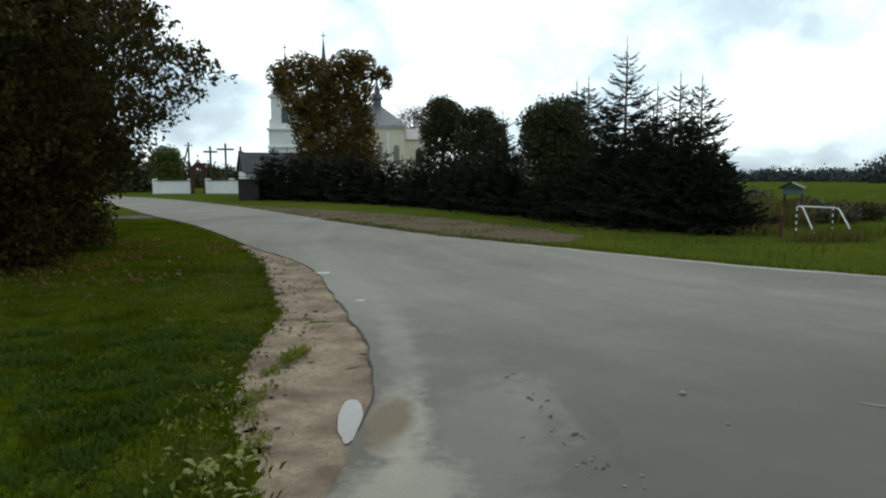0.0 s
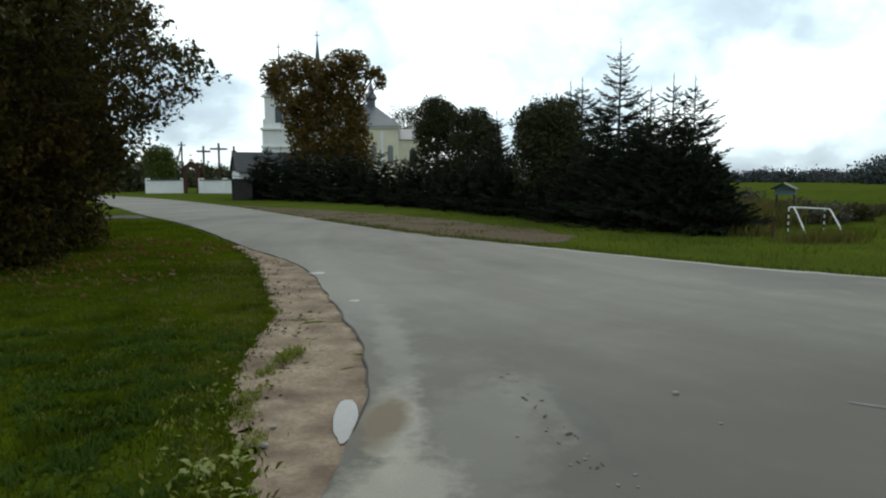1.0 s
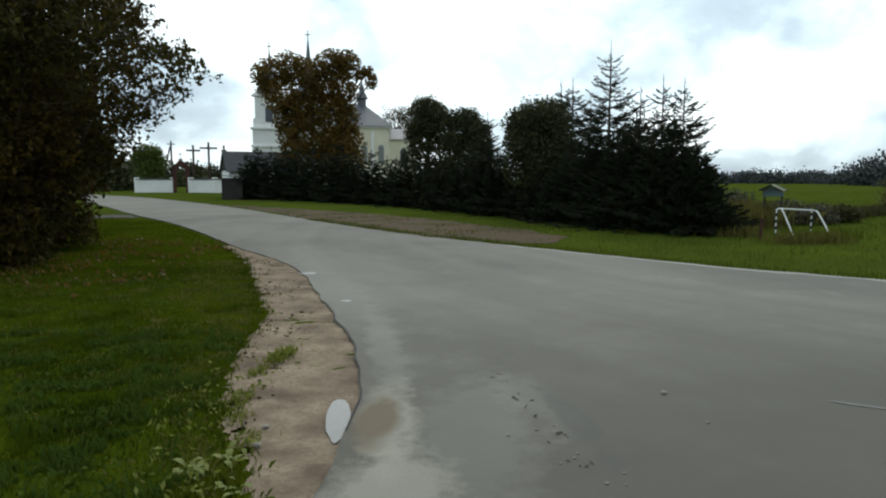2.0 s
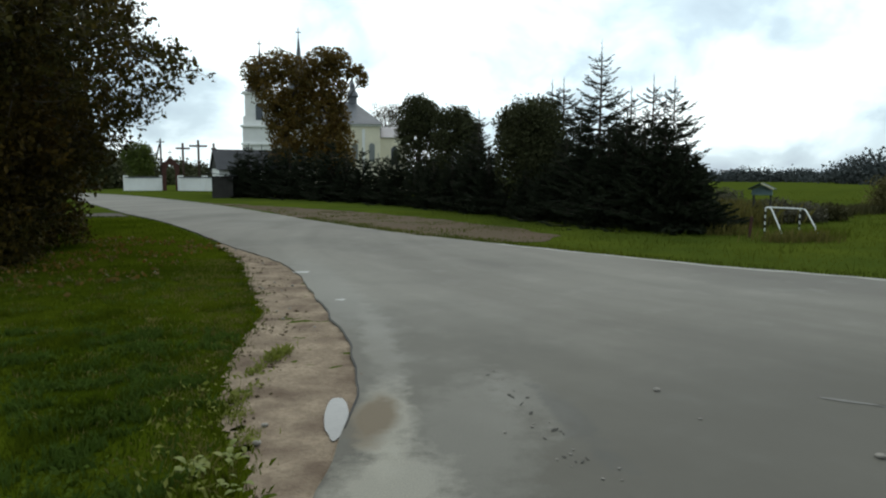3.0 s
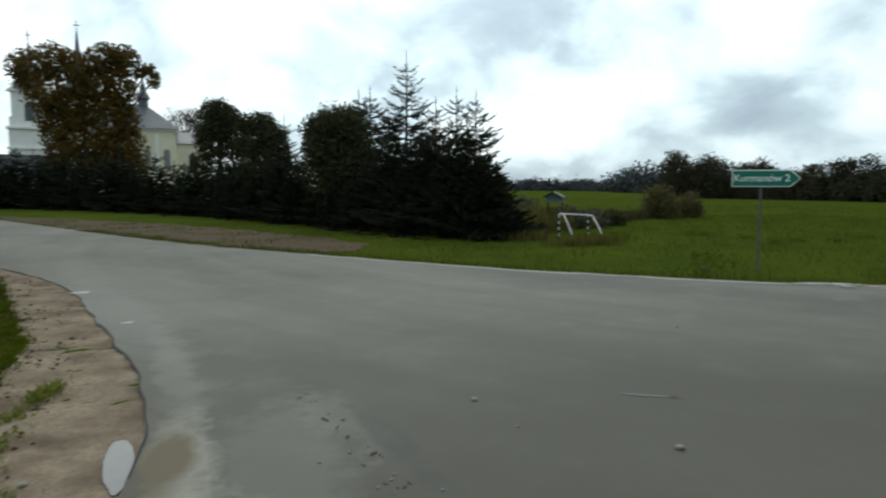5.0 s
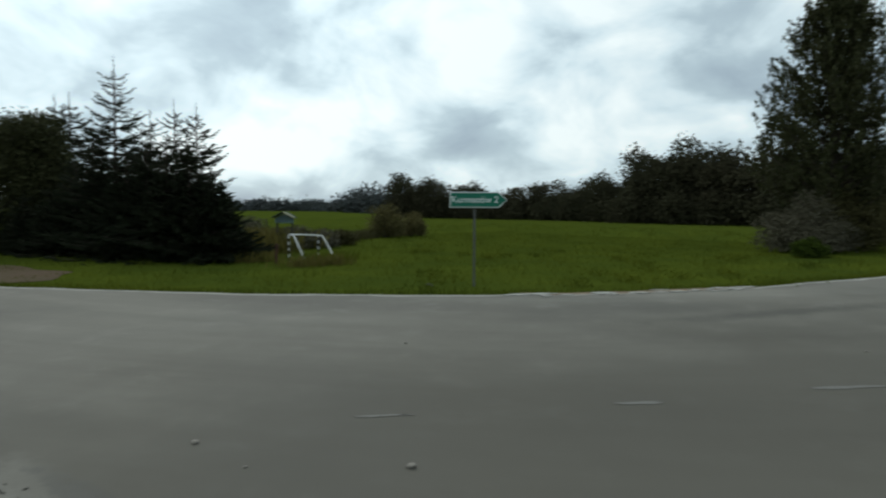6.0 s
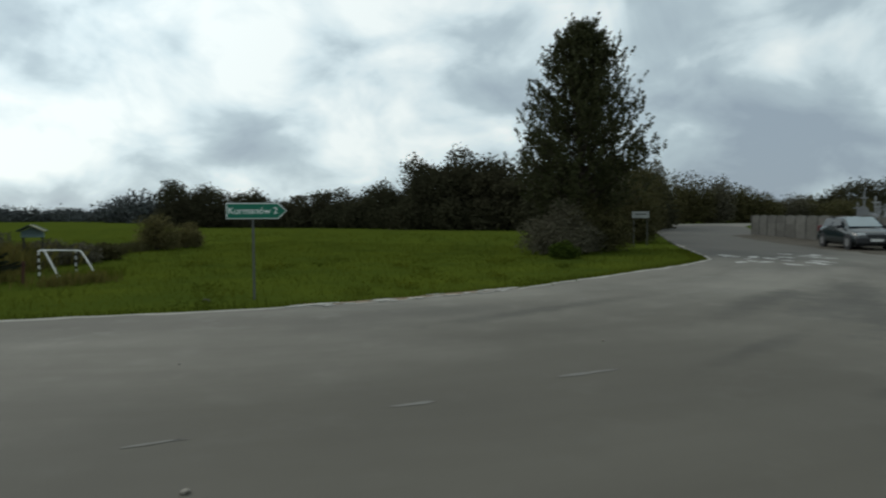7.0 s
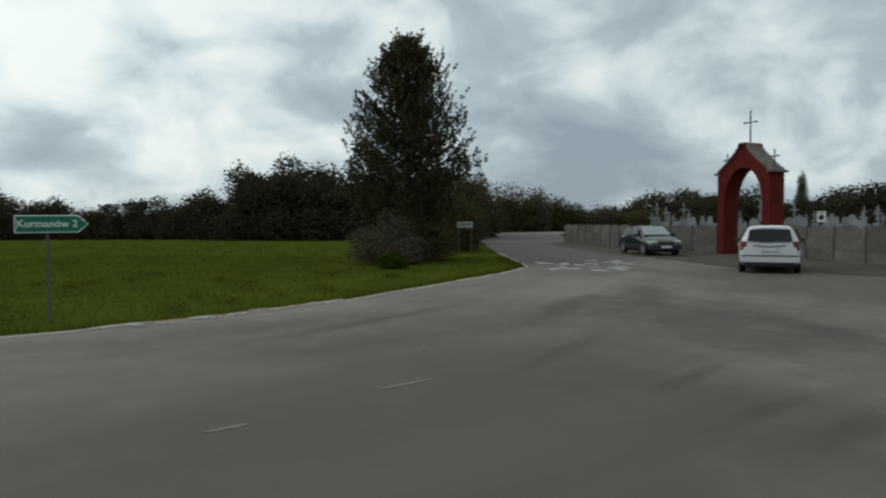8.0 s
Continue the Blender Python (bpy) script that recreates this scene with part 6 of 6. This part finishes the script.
# ------------------------------------------------------------ parked cars
def car(name, x, y, turn, paint, label, hatch=True, length=4.1, width=1.72, height=1.46):
    """A parked car, nose along +x: lofted body, glass, lamps, bumpers, mirrors and wheels."""
    root = thing(name, pose(x, y, 0.008, 0, 0, turn) @ Matrix.Scale(1.06, 4), label, "car", "parked cars")
    L, W, H = length / 2, width / 2, height
    if hatch:   # stations: x, sill z, belt z, roof z, half width at belt, half width at roof
        st = [(-L, 0.42, 0.80, 0.82, 0.86, 0.78), (-L + 0.04, 0.30, 0.92, 0.95, 0.94, 0.80), (-L + 0.22, 0.24, 0.96, H - 0.12, 0.97, 0.70), (-L + 0.45, 0.22, 0.96, H - 0.02, 1.0, 0.72), (-0.6, 0.22, 0.94, H, 1.0, 0.74), (0.25, 0.22, 0.92, H - 0.03, 1.0, 0.73),
              (0.62, 0.22, 0.91, H - 0.16, 1.0, 0.74), (1.15, 0.22, 0.90, 0.96, 0.99, 0.84), (L - 0.45, 0.23, 0.80, 0.84, 0.97, 0.84), (L - 0.10, 0.28, 0.66, 0.70, 0.90, 0.78), (L, 0.38, 0.58, 0.60, 0.80, 0.70)]
    else:
        st = [(-L, 0.42, 0.78, 0.80, 0.86, 0.78), (-L + 0.05, 0.30, 0.90, 0.93, 0.93, 0.80), (-L + 0.42, 0.24, 0.92, 0.96, 0.97, 0.84), (-L + 0.75, 0.22, 0.92, H - 0.28, 0.99, 0.74), (-L + 1.15, 0.22, 0.92, H - 0.03, 1.0, 0.73), (-0.2, 0.22, 0.90, H, 1.0, 0.74),
              (0.30, 0.22, 0.90, H - 0.06, 1.0, 0.73), (0.62, 0.22, 0.89, H - 0.22, 1.0, 0.75), (1.05, 0.22, 0.88, 0.93, 0.99, 0.84), (L - 0.45, 0.23, 0.78, 0.82, 0.97, 0.84), (L - 0.10, 0.28, 0.66, 0.70, 0.90, 0.80), (L, 0.38, 0.56, 0.58, 0.82, 0.72)]
    bm = bmesh.new()
    rings = []
    for sx, zs, zb, zr, wb, wr in st:
        half = [(0, zs), (W * wb * 0.86, zs), (W * wb * 0.99, zs + 0.10), (W * wb * 1.0, (zs + zb) / 2), (W * wb * 0.97, zb), (W * (wb * 0.3 + wr * 0.7), zb + (zr - zb) * 0.62), (W * wr * 0.93, zr - 0.02 * (zr > zb + 0.1)), (W * wr * 0.5, zr + 0.012), (0, zr + 0.02)]
        ring = [(py, pz) for py, pz in half] + [(-py, pz) for py, pz in half[-2:0:-1]]
        rings.append([bm.verts.new((sx, py, pz)) for py, pz in ring])
    n = len(rings[0])
    for a, b in zip(rings, rings[1:]):
        for k in range(n):
            bm.faces.new((a[k], a[(k + 1) % n], b[(k + 1) % n], b[k]))
    bm.faces.new(rings[0])
    bm.faces.new(rings[-1][::-1])
    bmesh.ops.recalc_face_normals(bm, faces=bm.faces)
    body = part("body", bm, paint, root, smooth=True)

    def quad(nm, pts, mat, th=0.012, lab="", push=0.045):
        b = bmesh.new()
        f = b.faces.new([b.verts.new(p) for p in pts])
        f.normal_update()
        nv = f.normal.copy()
        if nv.dot(Vector(pts[0]) - Vector((0, 0, 0.9))) < 0:
            nv = -nv
        bmesh.ops.translate(b, vec=nv * push, verts=f.verts)
        r = bmesh.ops.extrude_face_region(b, geom=[f])
        bmesh.ops.translate(b, vec=nv * th, verts=[g for g in r["geom"] if isinstance(g, bmesh.types.BMVert)])
        bmesh.ops.recalc_face_normals(b, faces=b.faces)
        return part(nm, b, mat, root, lab)

    zt = H - 0.13
    if hatch:
        quad("rear_window", [(-L + 0.045, 0.62 * W / 0.86, 1.00), (-L + 0.045, -0.62 * W / 0.86, 1.00), (-L + 0.21, -0.56 * W / 0.86, zt), (-L + 0.21, 0.56 * W / 0.86, zt)], M_CAR_GLASS, 0.02, "dark tinted rear window")
        xs = (0.60, 1.12, -L + 0.42)
    else:
        quad("rear_window", [(-L + 0.46, 0.66 * W / 0.86, 0.97), (-L + 0.46, -0.66 * W / 0.86, 0.97), (-L + 1.10, -0.58 * W / 0.86, H - 0.06), (-L + 1.10, 0.58 * W / 0.86, H - 0.06)], M_CAR_GLASS, 0.02)
        xs = (0.58, 1.03, -L + 0.80)
    quad("windscreen", [(xs[1], -0.70 * W / 0.86, 0.955), (xs[1], 0.70 * W / 0.86, 0.955), (xs[0] - 0.22, 0.58 * W / 0.86, H - 0.055), (xs[0] - 0.22, -0.58 * W / 0.86, H - 0.055)], M_WINDSCREEN, 0.03, "windscreen coloured pale for the sky's reflection")
    for s in (1, -1):
        y0, y1 = s * W * 0.965, s * W * 0.785
        for xa, xb in ((0.78, -0.28), (-0.36, xs[2])):
            p = [(xa, y0, 0.97), (xb, y0, 0.97), (xb + 0.10 * (xb < -0.4), y1, zt + 0.05), (xa - 0.42 * (xa > 0), y1, zt + 0.05)]
            quad("side_window", p if s > 0 else p[::-1], M_CAR_GLASS, 0.02)
        part("mirror", box_bm(0.12, 0.20, 0.14, pose(0.72, s * (W + 0.10), 0.92), 0.03), M_PLASTIC, root)
        part("door_handle", box_bm(0.16, 0.03, 0.03, pose(-0.15, s * (W * 1.0), 0.80), 0.008), M_PLASTIC, root)
        part("tail_light", box_bm(0.10, 0.20, 0.30, pose(-L + 0.055, s * (W - 0.15), 0.72), 0.04), M_TAIL, root, "red tail lamp")
        part("headlight", box_bm(0.10, 0.34, 0.16, pose(L - 0.10, s * (W - 0.27), 0.58), 0.04), M_LAMP, root, "clear headlamp")
        for wx in (-L + 0.72, L - 0.80):
            tyre = part("wheel", lathe_bm([(0.20, -0.09), (0.27, -0.10), (0.31, -0.08), (0.315, 0), (0.31, 0.08), (0.27, 0.10), (0.20, 0.09)], 24), M_RUBBER, root, "black tyre", m=pose(wx, s * (W - 0.10), 0.315, 90, 0, 0), smooth=True)
            part("rim", lathe_bm([(0.19, -0.105), (0.17, -0.10), (0.05, -0.085), (0.04, 0.085), (0.17, 0.10), (0.19, 0.105)], 20), M_RIM, tyre, "silver rim")
            part("wheel_arch", lathe_bm([(0.36, -0.03), (0.37, 0), (0.36, 0.03)], 24), M_PLASTIC, root, m=pose(wx, s * (W - 0.03), 0.33, 90, 0, 0))
    part("rear_bumper", box_bm(0.16, width * 0.95, 0.24, pose(-L + 0.03, 0, 0.34), 0.05), paint, root)
    part("bumper_strip", box_bm(0.05, width * 0.92, 0.035, pose(-L - 0.045, 0, 0.545), 0.012), M_PLASTIC, root, "black bumper strip")
    part("front_bumper", box_bm(0.16, width * 0.93, 0.26, pose(L - 0.05, 0, 0.28), 0.05), paint if hatch else M_PLASTIC, root)
    part("grille", box_bm(0.05, 0.75, 0.12, pose(L - 0.015, 0, 0.55), 0.02), M_PLASTIC, root)
    part("rear_plate", box_bm(0.02, 0.52, 0.11, pose(-L - 0.03, 0, 0.70), 0.004), M_PLATE, root, "white plate with dark bars")
    part("front_plate", box_bm(0.02, 0.52, 0.11, pose(L + 0.035, 0, 0.38), 0.004), M_PLATE, root, "white plate with dark bars")
    part("tailgate_trim", tube_bm([(-L - 0.01, -0.48, 0.90), (-L - 0.02, -0.25, 0.865), (-L - 0.025, 0, 0.845), (-L - 0.02, 0.25, 0.865), (-L - 0.01, 0.48, 0.90)], 0.016, 6), M_PLASTIC, root)
    part("lower_valance", box_bm(0.10, width * 0.86, 0.13, pose(-L + 0.07, 0, 0.215), 0.03), M_PLASTIC, root, "black lower valance")
    if hatch:
        part("rear_wiper", box_bm(0.02, 0.42, 0.02, pose(-L - 0.03, 0.10, 1.00), 0.004), M_PLASTIC, root)
        part("roof_edge", box_bm(0.10, width * 0.60, 0.03, pose(-L + 0.22, 0, H - 0.07), 0.01), paint, root)
    part("underbody", box_bm(length * 0.86, width * 0.80, 0.12, pose(0, 0, 0.17), 0.02), M_PLASTIC, root)
    return root


car("hatchback_car", *az(98.3, 27.4), -8, M_CAR_WHITE, "white hatchback parked on the gravel before the gate", True, 3.95, 1.80, 1.50)
car("saloon_car", *az(89.5, 38.6), 203, M_CAR_GREEN, "dark teal saloon car parked by the cemetery wall", False, 4.25, 1.72, 1.42)


# ------------------------------------------------------------ grass
def scatter(n, x0, x1, y0, y1):
    return np.stack([x0 + (x1 - x0) * rng.random(n), y0 + (y1 - y0) * rng.random(n)], 1)


def off_road(xy, polys=(road_outline, sand_outline, DIRT, PATH)):
    keep = np.ones(len(xy), bool)
    for q in polys:
        keep &= ~inside(q, xy[:, 0], xy[:, 1])
    return xy[keep]


def clumped(xy, size, cut):
    k = np.array([noise.noise(Vector((*p, 0.0)) / size) + 0.6 * noise.noise(Vector((*p, 7.0)) / size * 3.1) for p in xy])
    k = k + 0.12 * rng.normal(size=len(xy))
    return xy[k > cut]


lawn = off_road(scatter(105000, -9.5, -0.9, 2.2, 13))
tagged(part("lawn_grass", grass_mesh("lawn_grass", lawn, 0.050, 0.010, M_LAWN, SOIL_Z), M_LAWN), "short mown green grass beside the road", "grass", "", "stuff")
lawn2 = off_road(scatter(42000, -16, -3.0, 12, 32))
tagged(part("lawn_grass", grass_mesh("lawn_grass", lawn2, 0.055, 0.016, M_LAWN, SOIL_Z), M_LAWN), "short mown green grass beside the road", "grass", "", "stuff")
rank = clumped(off_road(scatter(60000, -6.5, -0.8, 2.6, 9)), 0.7, 0.28)
tagged(part("lawn_tufts", grass_mesh("lawn_tufts", rank, 0.085, 0.014, M_LAWN, SOIL_Z), M_LAWN), "rank darker tufts in the lawn", "grass", "", "stuff")
M_COARSE = material("coarse_blue_green_grass", (0.052, 0.088, 0.012), 0.95, 0.35, 0.8, 4.0, 0, dark=(0.030, 0.050, 0.006), spec=0.02, island=0.5,
                    tint=(0.085, 0.125, 0.028), through_light=0.3)
M_OLIVE_GRASS = material("worn_olive_grass", (0.165, 0.150, 0.030), 0.95, 0.4, 1.2, 6.0, 0, dark=(0.050, 0.056, 0.012), spec=0.0, island=0.6,
                         tint=(0.165, 0.135, 0.060), through_light=0.3)
coarse = off_road(clumped(scatter(60000, -5.2, -1.35, 2.7, 7.4), 0.40, 0.22))
tagged(part("coarse_grass", grass_mesh("coarse_grass", coarse, 0.085, 0.013, M_COARSE, SOIL_Z, 0.8), M_COARSE), "coarse blue-green grass in dark patches on the lawn", "grass", "", "stuff")
margin = []
for x, y in sand_in:
    if 2.8 < y < 14:
        n = 120
        margin.append(np.stack([x - np.abs(rng.normal(size=n)) * (0.20 + 0.03 * y), y + rng.normal(size=n) * 0.12], 1))
margin = off_road(clumped(np.concatenate(margin), 0.45, -0.12))
tagged(part("worn_grass", grass_mesh("worn_grass", margin, 0.055, 0.010, M_OLIVE_GRASS, SOIL_Z, 0.8), M_OLIVE_GRASS), "worn olive grass thinning towards the sand", "grass", "", "stuff")
yellow = off_road(clumped(scatter(30000, -7.5, -1.6, 4.2, 12.0), 0.42, 0.36))
tagged(part("pale_grass", grass_mesh("pale_grass", yellow, 0.065, 0.011, M_OLIVE_GRASS, SOIL_Z, 0.8), M_OLIVE_GRASS), "paler yellowing tufts scattered through the lawn", "grass", "", "stuff")


def weed_tuft(cx, cy, n, spread, height, label, turn=0.0, long=1.0):
    """Blades and small broad leaves sprouting from one patch of sand."""
    u = rng.normal(size=(n, 2)) * np.array([spread, spread * long])
    c, sn = math.cos(radians(turn)), math.sin(radians(turn))
    xy = np.stack([cx + u[:, 0] * c - u[:, 1] * sn, cy + u[:, 0] * sn + u[:, 1] * c], 1)
    root = thing("weed_tuft", pose(0, 0, 0), label, "weeds", "shoulder weeds")
    tagged(part("greenery", grass_mesh("greenery", xy, height, 0.010, M_WEED, SOIL_Z + 0.01, 0.9), M_WEED, root), kind="stuff")
    q = xy[: n // 3]
    q = np.concatenate([q, SOIL_Z + 0.02 + height * 0.5 * rng.random((len(q), 1))], 1)
    tagged(part("foliage", leaf_mesh("foliage", q, height * 0.55, M_WEED, aim=np.array([0, 0, 0.5]), wide=0.5), M_WEED, root), kind="stuff")
    return root


for cx, cy, n, sp, hh, lg in [(-1.42, 6.25, 260, 0.04, 0.09, 3.4), (-1.52, 5.75, 110, 0.03, 0.06, 3.0), (-1.48, 4.98, 190, 0.06, 0.06, 2.2), (-1.38, 4.62, 90, 0.05, 0.05, 1.8),
                              (-1.20, 4.22, 110, 0.05, 0.05, 1.8)]:
    weed_tuft(cx, cy, n, sp, hh, "yellow-green weeds sprouting through the trodden sand", -12, lg)


def broad_leaf_clump(cx, cy, n, spread):
    """Arching pale leaves of a plantain clump, each a bent blade of four quads."""
    root = thing("plantain_clump", pose(cx, cy, SOIL_Z), "clump of pale broad plantain leaves at the lawn edge", "weeds", "shoulder weeds")
    v, f = [], []
    for k in range(n):
        a, L = rng.random() * 6.283, 0.045 + 0.06 * rng.random()
        o = np.array([rng.normal() * spread, rng.normal() * spread * 1.4, 0.0])
        d, sd = np.array([math.cos(a), math.sin(a), 0]), np.array([-math.sin(a), math.cos(a), 0])
        b0 = len(v)
        for i in range(5):
            u = i / 4
            c = o + d * L * u + np.array([0, 0, L * (0.95 * u - 0.75 * u * u) + 0.02])
            w = L * 0.19 * math.sin(math.pi * (0.08 + 0.90 * u)) + 0.002
            v += [c - sd * w, c + sd * w]
        f += [(b0 + 2 * i, b0 + 2 * i + 1, b0 + 2 * i + 3, b0 + 2 * i + 2) for i in range(4)]
    part("foliage", fast_mesh("foliage", v, f, M_PLANTAIN, True), M_PLANTAIN, root)
    return root


M_PLANTAIN = material("pale_plantain_leaves", (0.19, 0.19, 0.035), 0.6, 0.25, 6.0, 30.0, 0.1, 40.0, dark=(0.13, 0.17, 0.03), spec=0.3, island=0.6, tint=(0.12, 0.16, 0.03), through_light=0.3)
for cx, cy, n, sp in [(-1.36, 3.76, 26, 0.045), (-1.20, 3.95, 12, 0.04), (-1.10, 3.55, 8, 0.04)]:
    broad_leaf_clump(cx, cy, n, sp)
te = []
for x, y in sand_in:
    if y > 2:
        te.append(np.stack([x + 0.01 + rng.normal(size=26) * 0.06, y + rng.normal(size=26) * 0.09], 1))
te = np.concatenate(te)
tagged(part("turf_edge", grass_mesh("turf_edge", te, 0.065, 0.010, M_LAWN, SOIL_Z, 0.7), M_LAWN), "ragged turf edge hanging over the sand", "grass", "", "stuff")
lw = clumped(scatter(26000, -7.5, -1.4, 2.8, 11.5), 0.55, 0.34)
lw = off_road(lw)
lw = np.concatenate([lw, SOIL_Z + 0.035 + 0.03 * rng.random((len(lw), 1))], 1)
tagged(part("lawn_weeds", leaf_mesh("lawn_weeds", lw, 0.034, M_CLOVER, aim=np.array([0, 0, 0.6]), wide=0.7), M_CLOVER), "patches of small-leaved clover in the lawn", "weeds", "", "stuff")
# crumbs of earth kicked out of the turf, and fallen leaves under the trees
cr = []
for x, y in sand_in:
    if 2.6 < y < 15:
        n = 14
        cr.append(np.stack([x + 0.05 + np.abs(rng.normal(size=n)) * 0.32, y + rng.normal(size=n) * 0.15], 1))
cr = clumped(np.concatenate(cr), 0.5, 0.05)
cr = cr[inside(sand_outline, cr[:, 0], cr[:, 1])]
cr = cr[np.hypot((cr[:, 0] + 0.66) / 0.55, (cr[:, 1] - 4.6) / 0.9) > 1.0]
cr = np.concatenate([cr, np.full((len(cr), 1), SOIL_Z + 0.018)], 1)
sz = (0.006 + 0.020 * rng.random(len(cr)) ** 3)[:, None, None]
octa = np.array([(1, 0, 0), (0, 1, 0), (-1, 0, 0), (0, -1, 0), (0, 0, 0.8), (0, 0, -0.8)], float)
cv = cr[:, None, :] + octa[None] * sz * (0.6 + 0.8 * rng.random((len(cr), 6, 1)))
of = np.array([(0, 1, 4), (1, 2, 4), (2, 3, 4), (3, 0, 4), (1, 0, 5), (2, 1, 5), (3, 2, 5), (0, 3, 5)])
cf = (np.arange(len(cr))[:, None, None] * 6 + of[None]).reshape(-1, 3)
tagged(part("earth_crumbs", fast_mesh("earth_crumbs", cv.reshape(-1, 3), cf, M_DIRT), M_DIRT), "dark crumbs of earth along the worn turf edge", "earth", "", "stuff")
fl = off_road(clumped(scatter(2600, -10.5, -4.6, 9.5, 19), 1.3, 0.05))
fl = np.concatenate([fl, SOIL_Z + 0.04 + 0.02 * rng.random((len(fl), 1))], 1)
tagged(part("fallen_leaves", leaf_mesh("fallen_leaves", fl, 0.085, M_LEAF_BROWN, wide=0.7), M_LEAF_BROWN), "brown fallen leaves lying in the grass", "leaves", "", "stuff")
# broad-leaved weeds at the foot of the lawn
wp = np.concatenate([clumped(scatter(700, -1.70, -1.10, 3.0, 4.3), 0.16, 0.36), clumped(scatter(420, -2.0, -1.3, 4.3, 6.0), 0.18, 0.22)])
wp = np.concatenate([wp, SOIL_Z + 0.03 + 0.06 * rng.random((len(wp), 1))], 1)
tagged(part("leafy_weeds", leaf_mesh("leafy_weeds", wp, 0.05, M_WEED, aim=np.array([0, 0, 0.5]), wide=0.45), M_WEED), "broad-leaved plantain weeds at the lawn edge", "weeds", "", "stuff")

edge = []
for x, y in right_line:
    if -5 < x < 34 and y < 28:
        n = 60
        edge.append(np.stack([x + 0.20 + rng.normal(size=n) * 0.22, y + 0.28 + rng.normal(size=n) * 0.22], 1))
edge = off_road(np.concatenate(edge), (road_outline,))
tagged(part("verge_grass", grass_mesh("verge_grass", edge, 0.10, 0.014, M_BLADE, SOIL_Z), M_BLADE), "uneven grass overhanging the asphalt edge", "grass", "", "stuff")
field = off_road(scatter(120000, -2, 34, 5, 34))
tagged(part("meadow_grass", grass_mesh("meadow_grass", field, 0.055, 0.013, M_BLADE, SOIL_Z), M_BLADE), "short green meadow grass", "grass", "", "stuff")
tufts = clumped(off_road(scatter(70000, 4, 50, 6, 50)), 1.1, 0.30)
tagged(part("meadow_tufts", grass_mesh("meadow_tufts", tufts, 0.20, 0.020, M_BLADE, SOIL_Z), M_BLADE), "darker rank tufts in the meadow", "grass", "", "stuff")
wc = off_road(np.array([az(b, d) for b, d in zip(36 + 34 * rng.random(34), 11 + 17 * rng.random(34) ** 1.3)]))
mw = np.concatenate([c + rng.normal(size=(70, 2)) * (0.14 + 0.22 * rng.random()) for c in wc])
mw = np.concatenate([mw, SOIL_Z + 0.03 + 0.13 * rng.random((len(mw), 1))], 1)
tagged(part("meadow_weeds", leaf_mesh("meadow_weeds", mw, 0.09, M_BLADE, aim=np.array([0, 0, 0.6]), wide=0.5), M_BLADE), "darker leafy weeds scattered over the meadow", "weeds", "", "stuff")
blend = scatter(60000, -16, 5, 16, 48)
blend = clumped(blend[inside(DIRT, blend[:, 0], blend[:, 1])], 1.6, 0.05)
tagged(part("verge_tufts", grass_mesh("verge_tufts", blend, 0.06, 0.03, M_BLADE, SOIL_Z), M_BLADE), "thin grass growing over the bare dirt strip", "grass", "", "stuff")
# dark grass strip added for the ditch's shadow and its tall growth
dk = np.stack([rng.random(7000), rng.normal(size=7000) * 0.35], 1)
pa, pb = Vector(az(29.6, 31.5)), Vector(az(36.6, 42.0))
ditch = np.array([tuple(pa.lerp(pb, float(u)) + Vector((0.3 * v, v))) for u, v in dk])
tagged(part("ditch_reeds", grass_mesh("ditch_reeds", ditch, 0.42, 0.03, M_LEAF_OLIVE, SOIL_Z), M_LEAF_OLIVE), "dark strip of tall grass standing in for the ditch's shadow", "reeds", "", "stuff")
dry = np.concatenate([np.array([az(b, d)]) + rng.normal(size=(1500, 2)) * 0.9 for b, d in ((22.9, 25.5), (24.2, 27.0), (25.4, 29.0), (23.4, 29.5))])
tagged(part("dry_grass", grass_mesh("dry_grass", dry, 0.75, 0.02, M_BLADE_DRY, SOIL_Z), M_BLADE_DRY), "tall dry yellow-brown grass beside the spruces", "grass", "", "stuff")
far_field = off_road(scatter(46000, 10, 110, 12, 85))
tagged(part("meadow_grass", grass_mesh("meadow_grass", far_field, 0.07, 0.035, M_BLADE, SOIL_Z), M_BLADE), "short green meadow grass", "grass", "", "stuff")
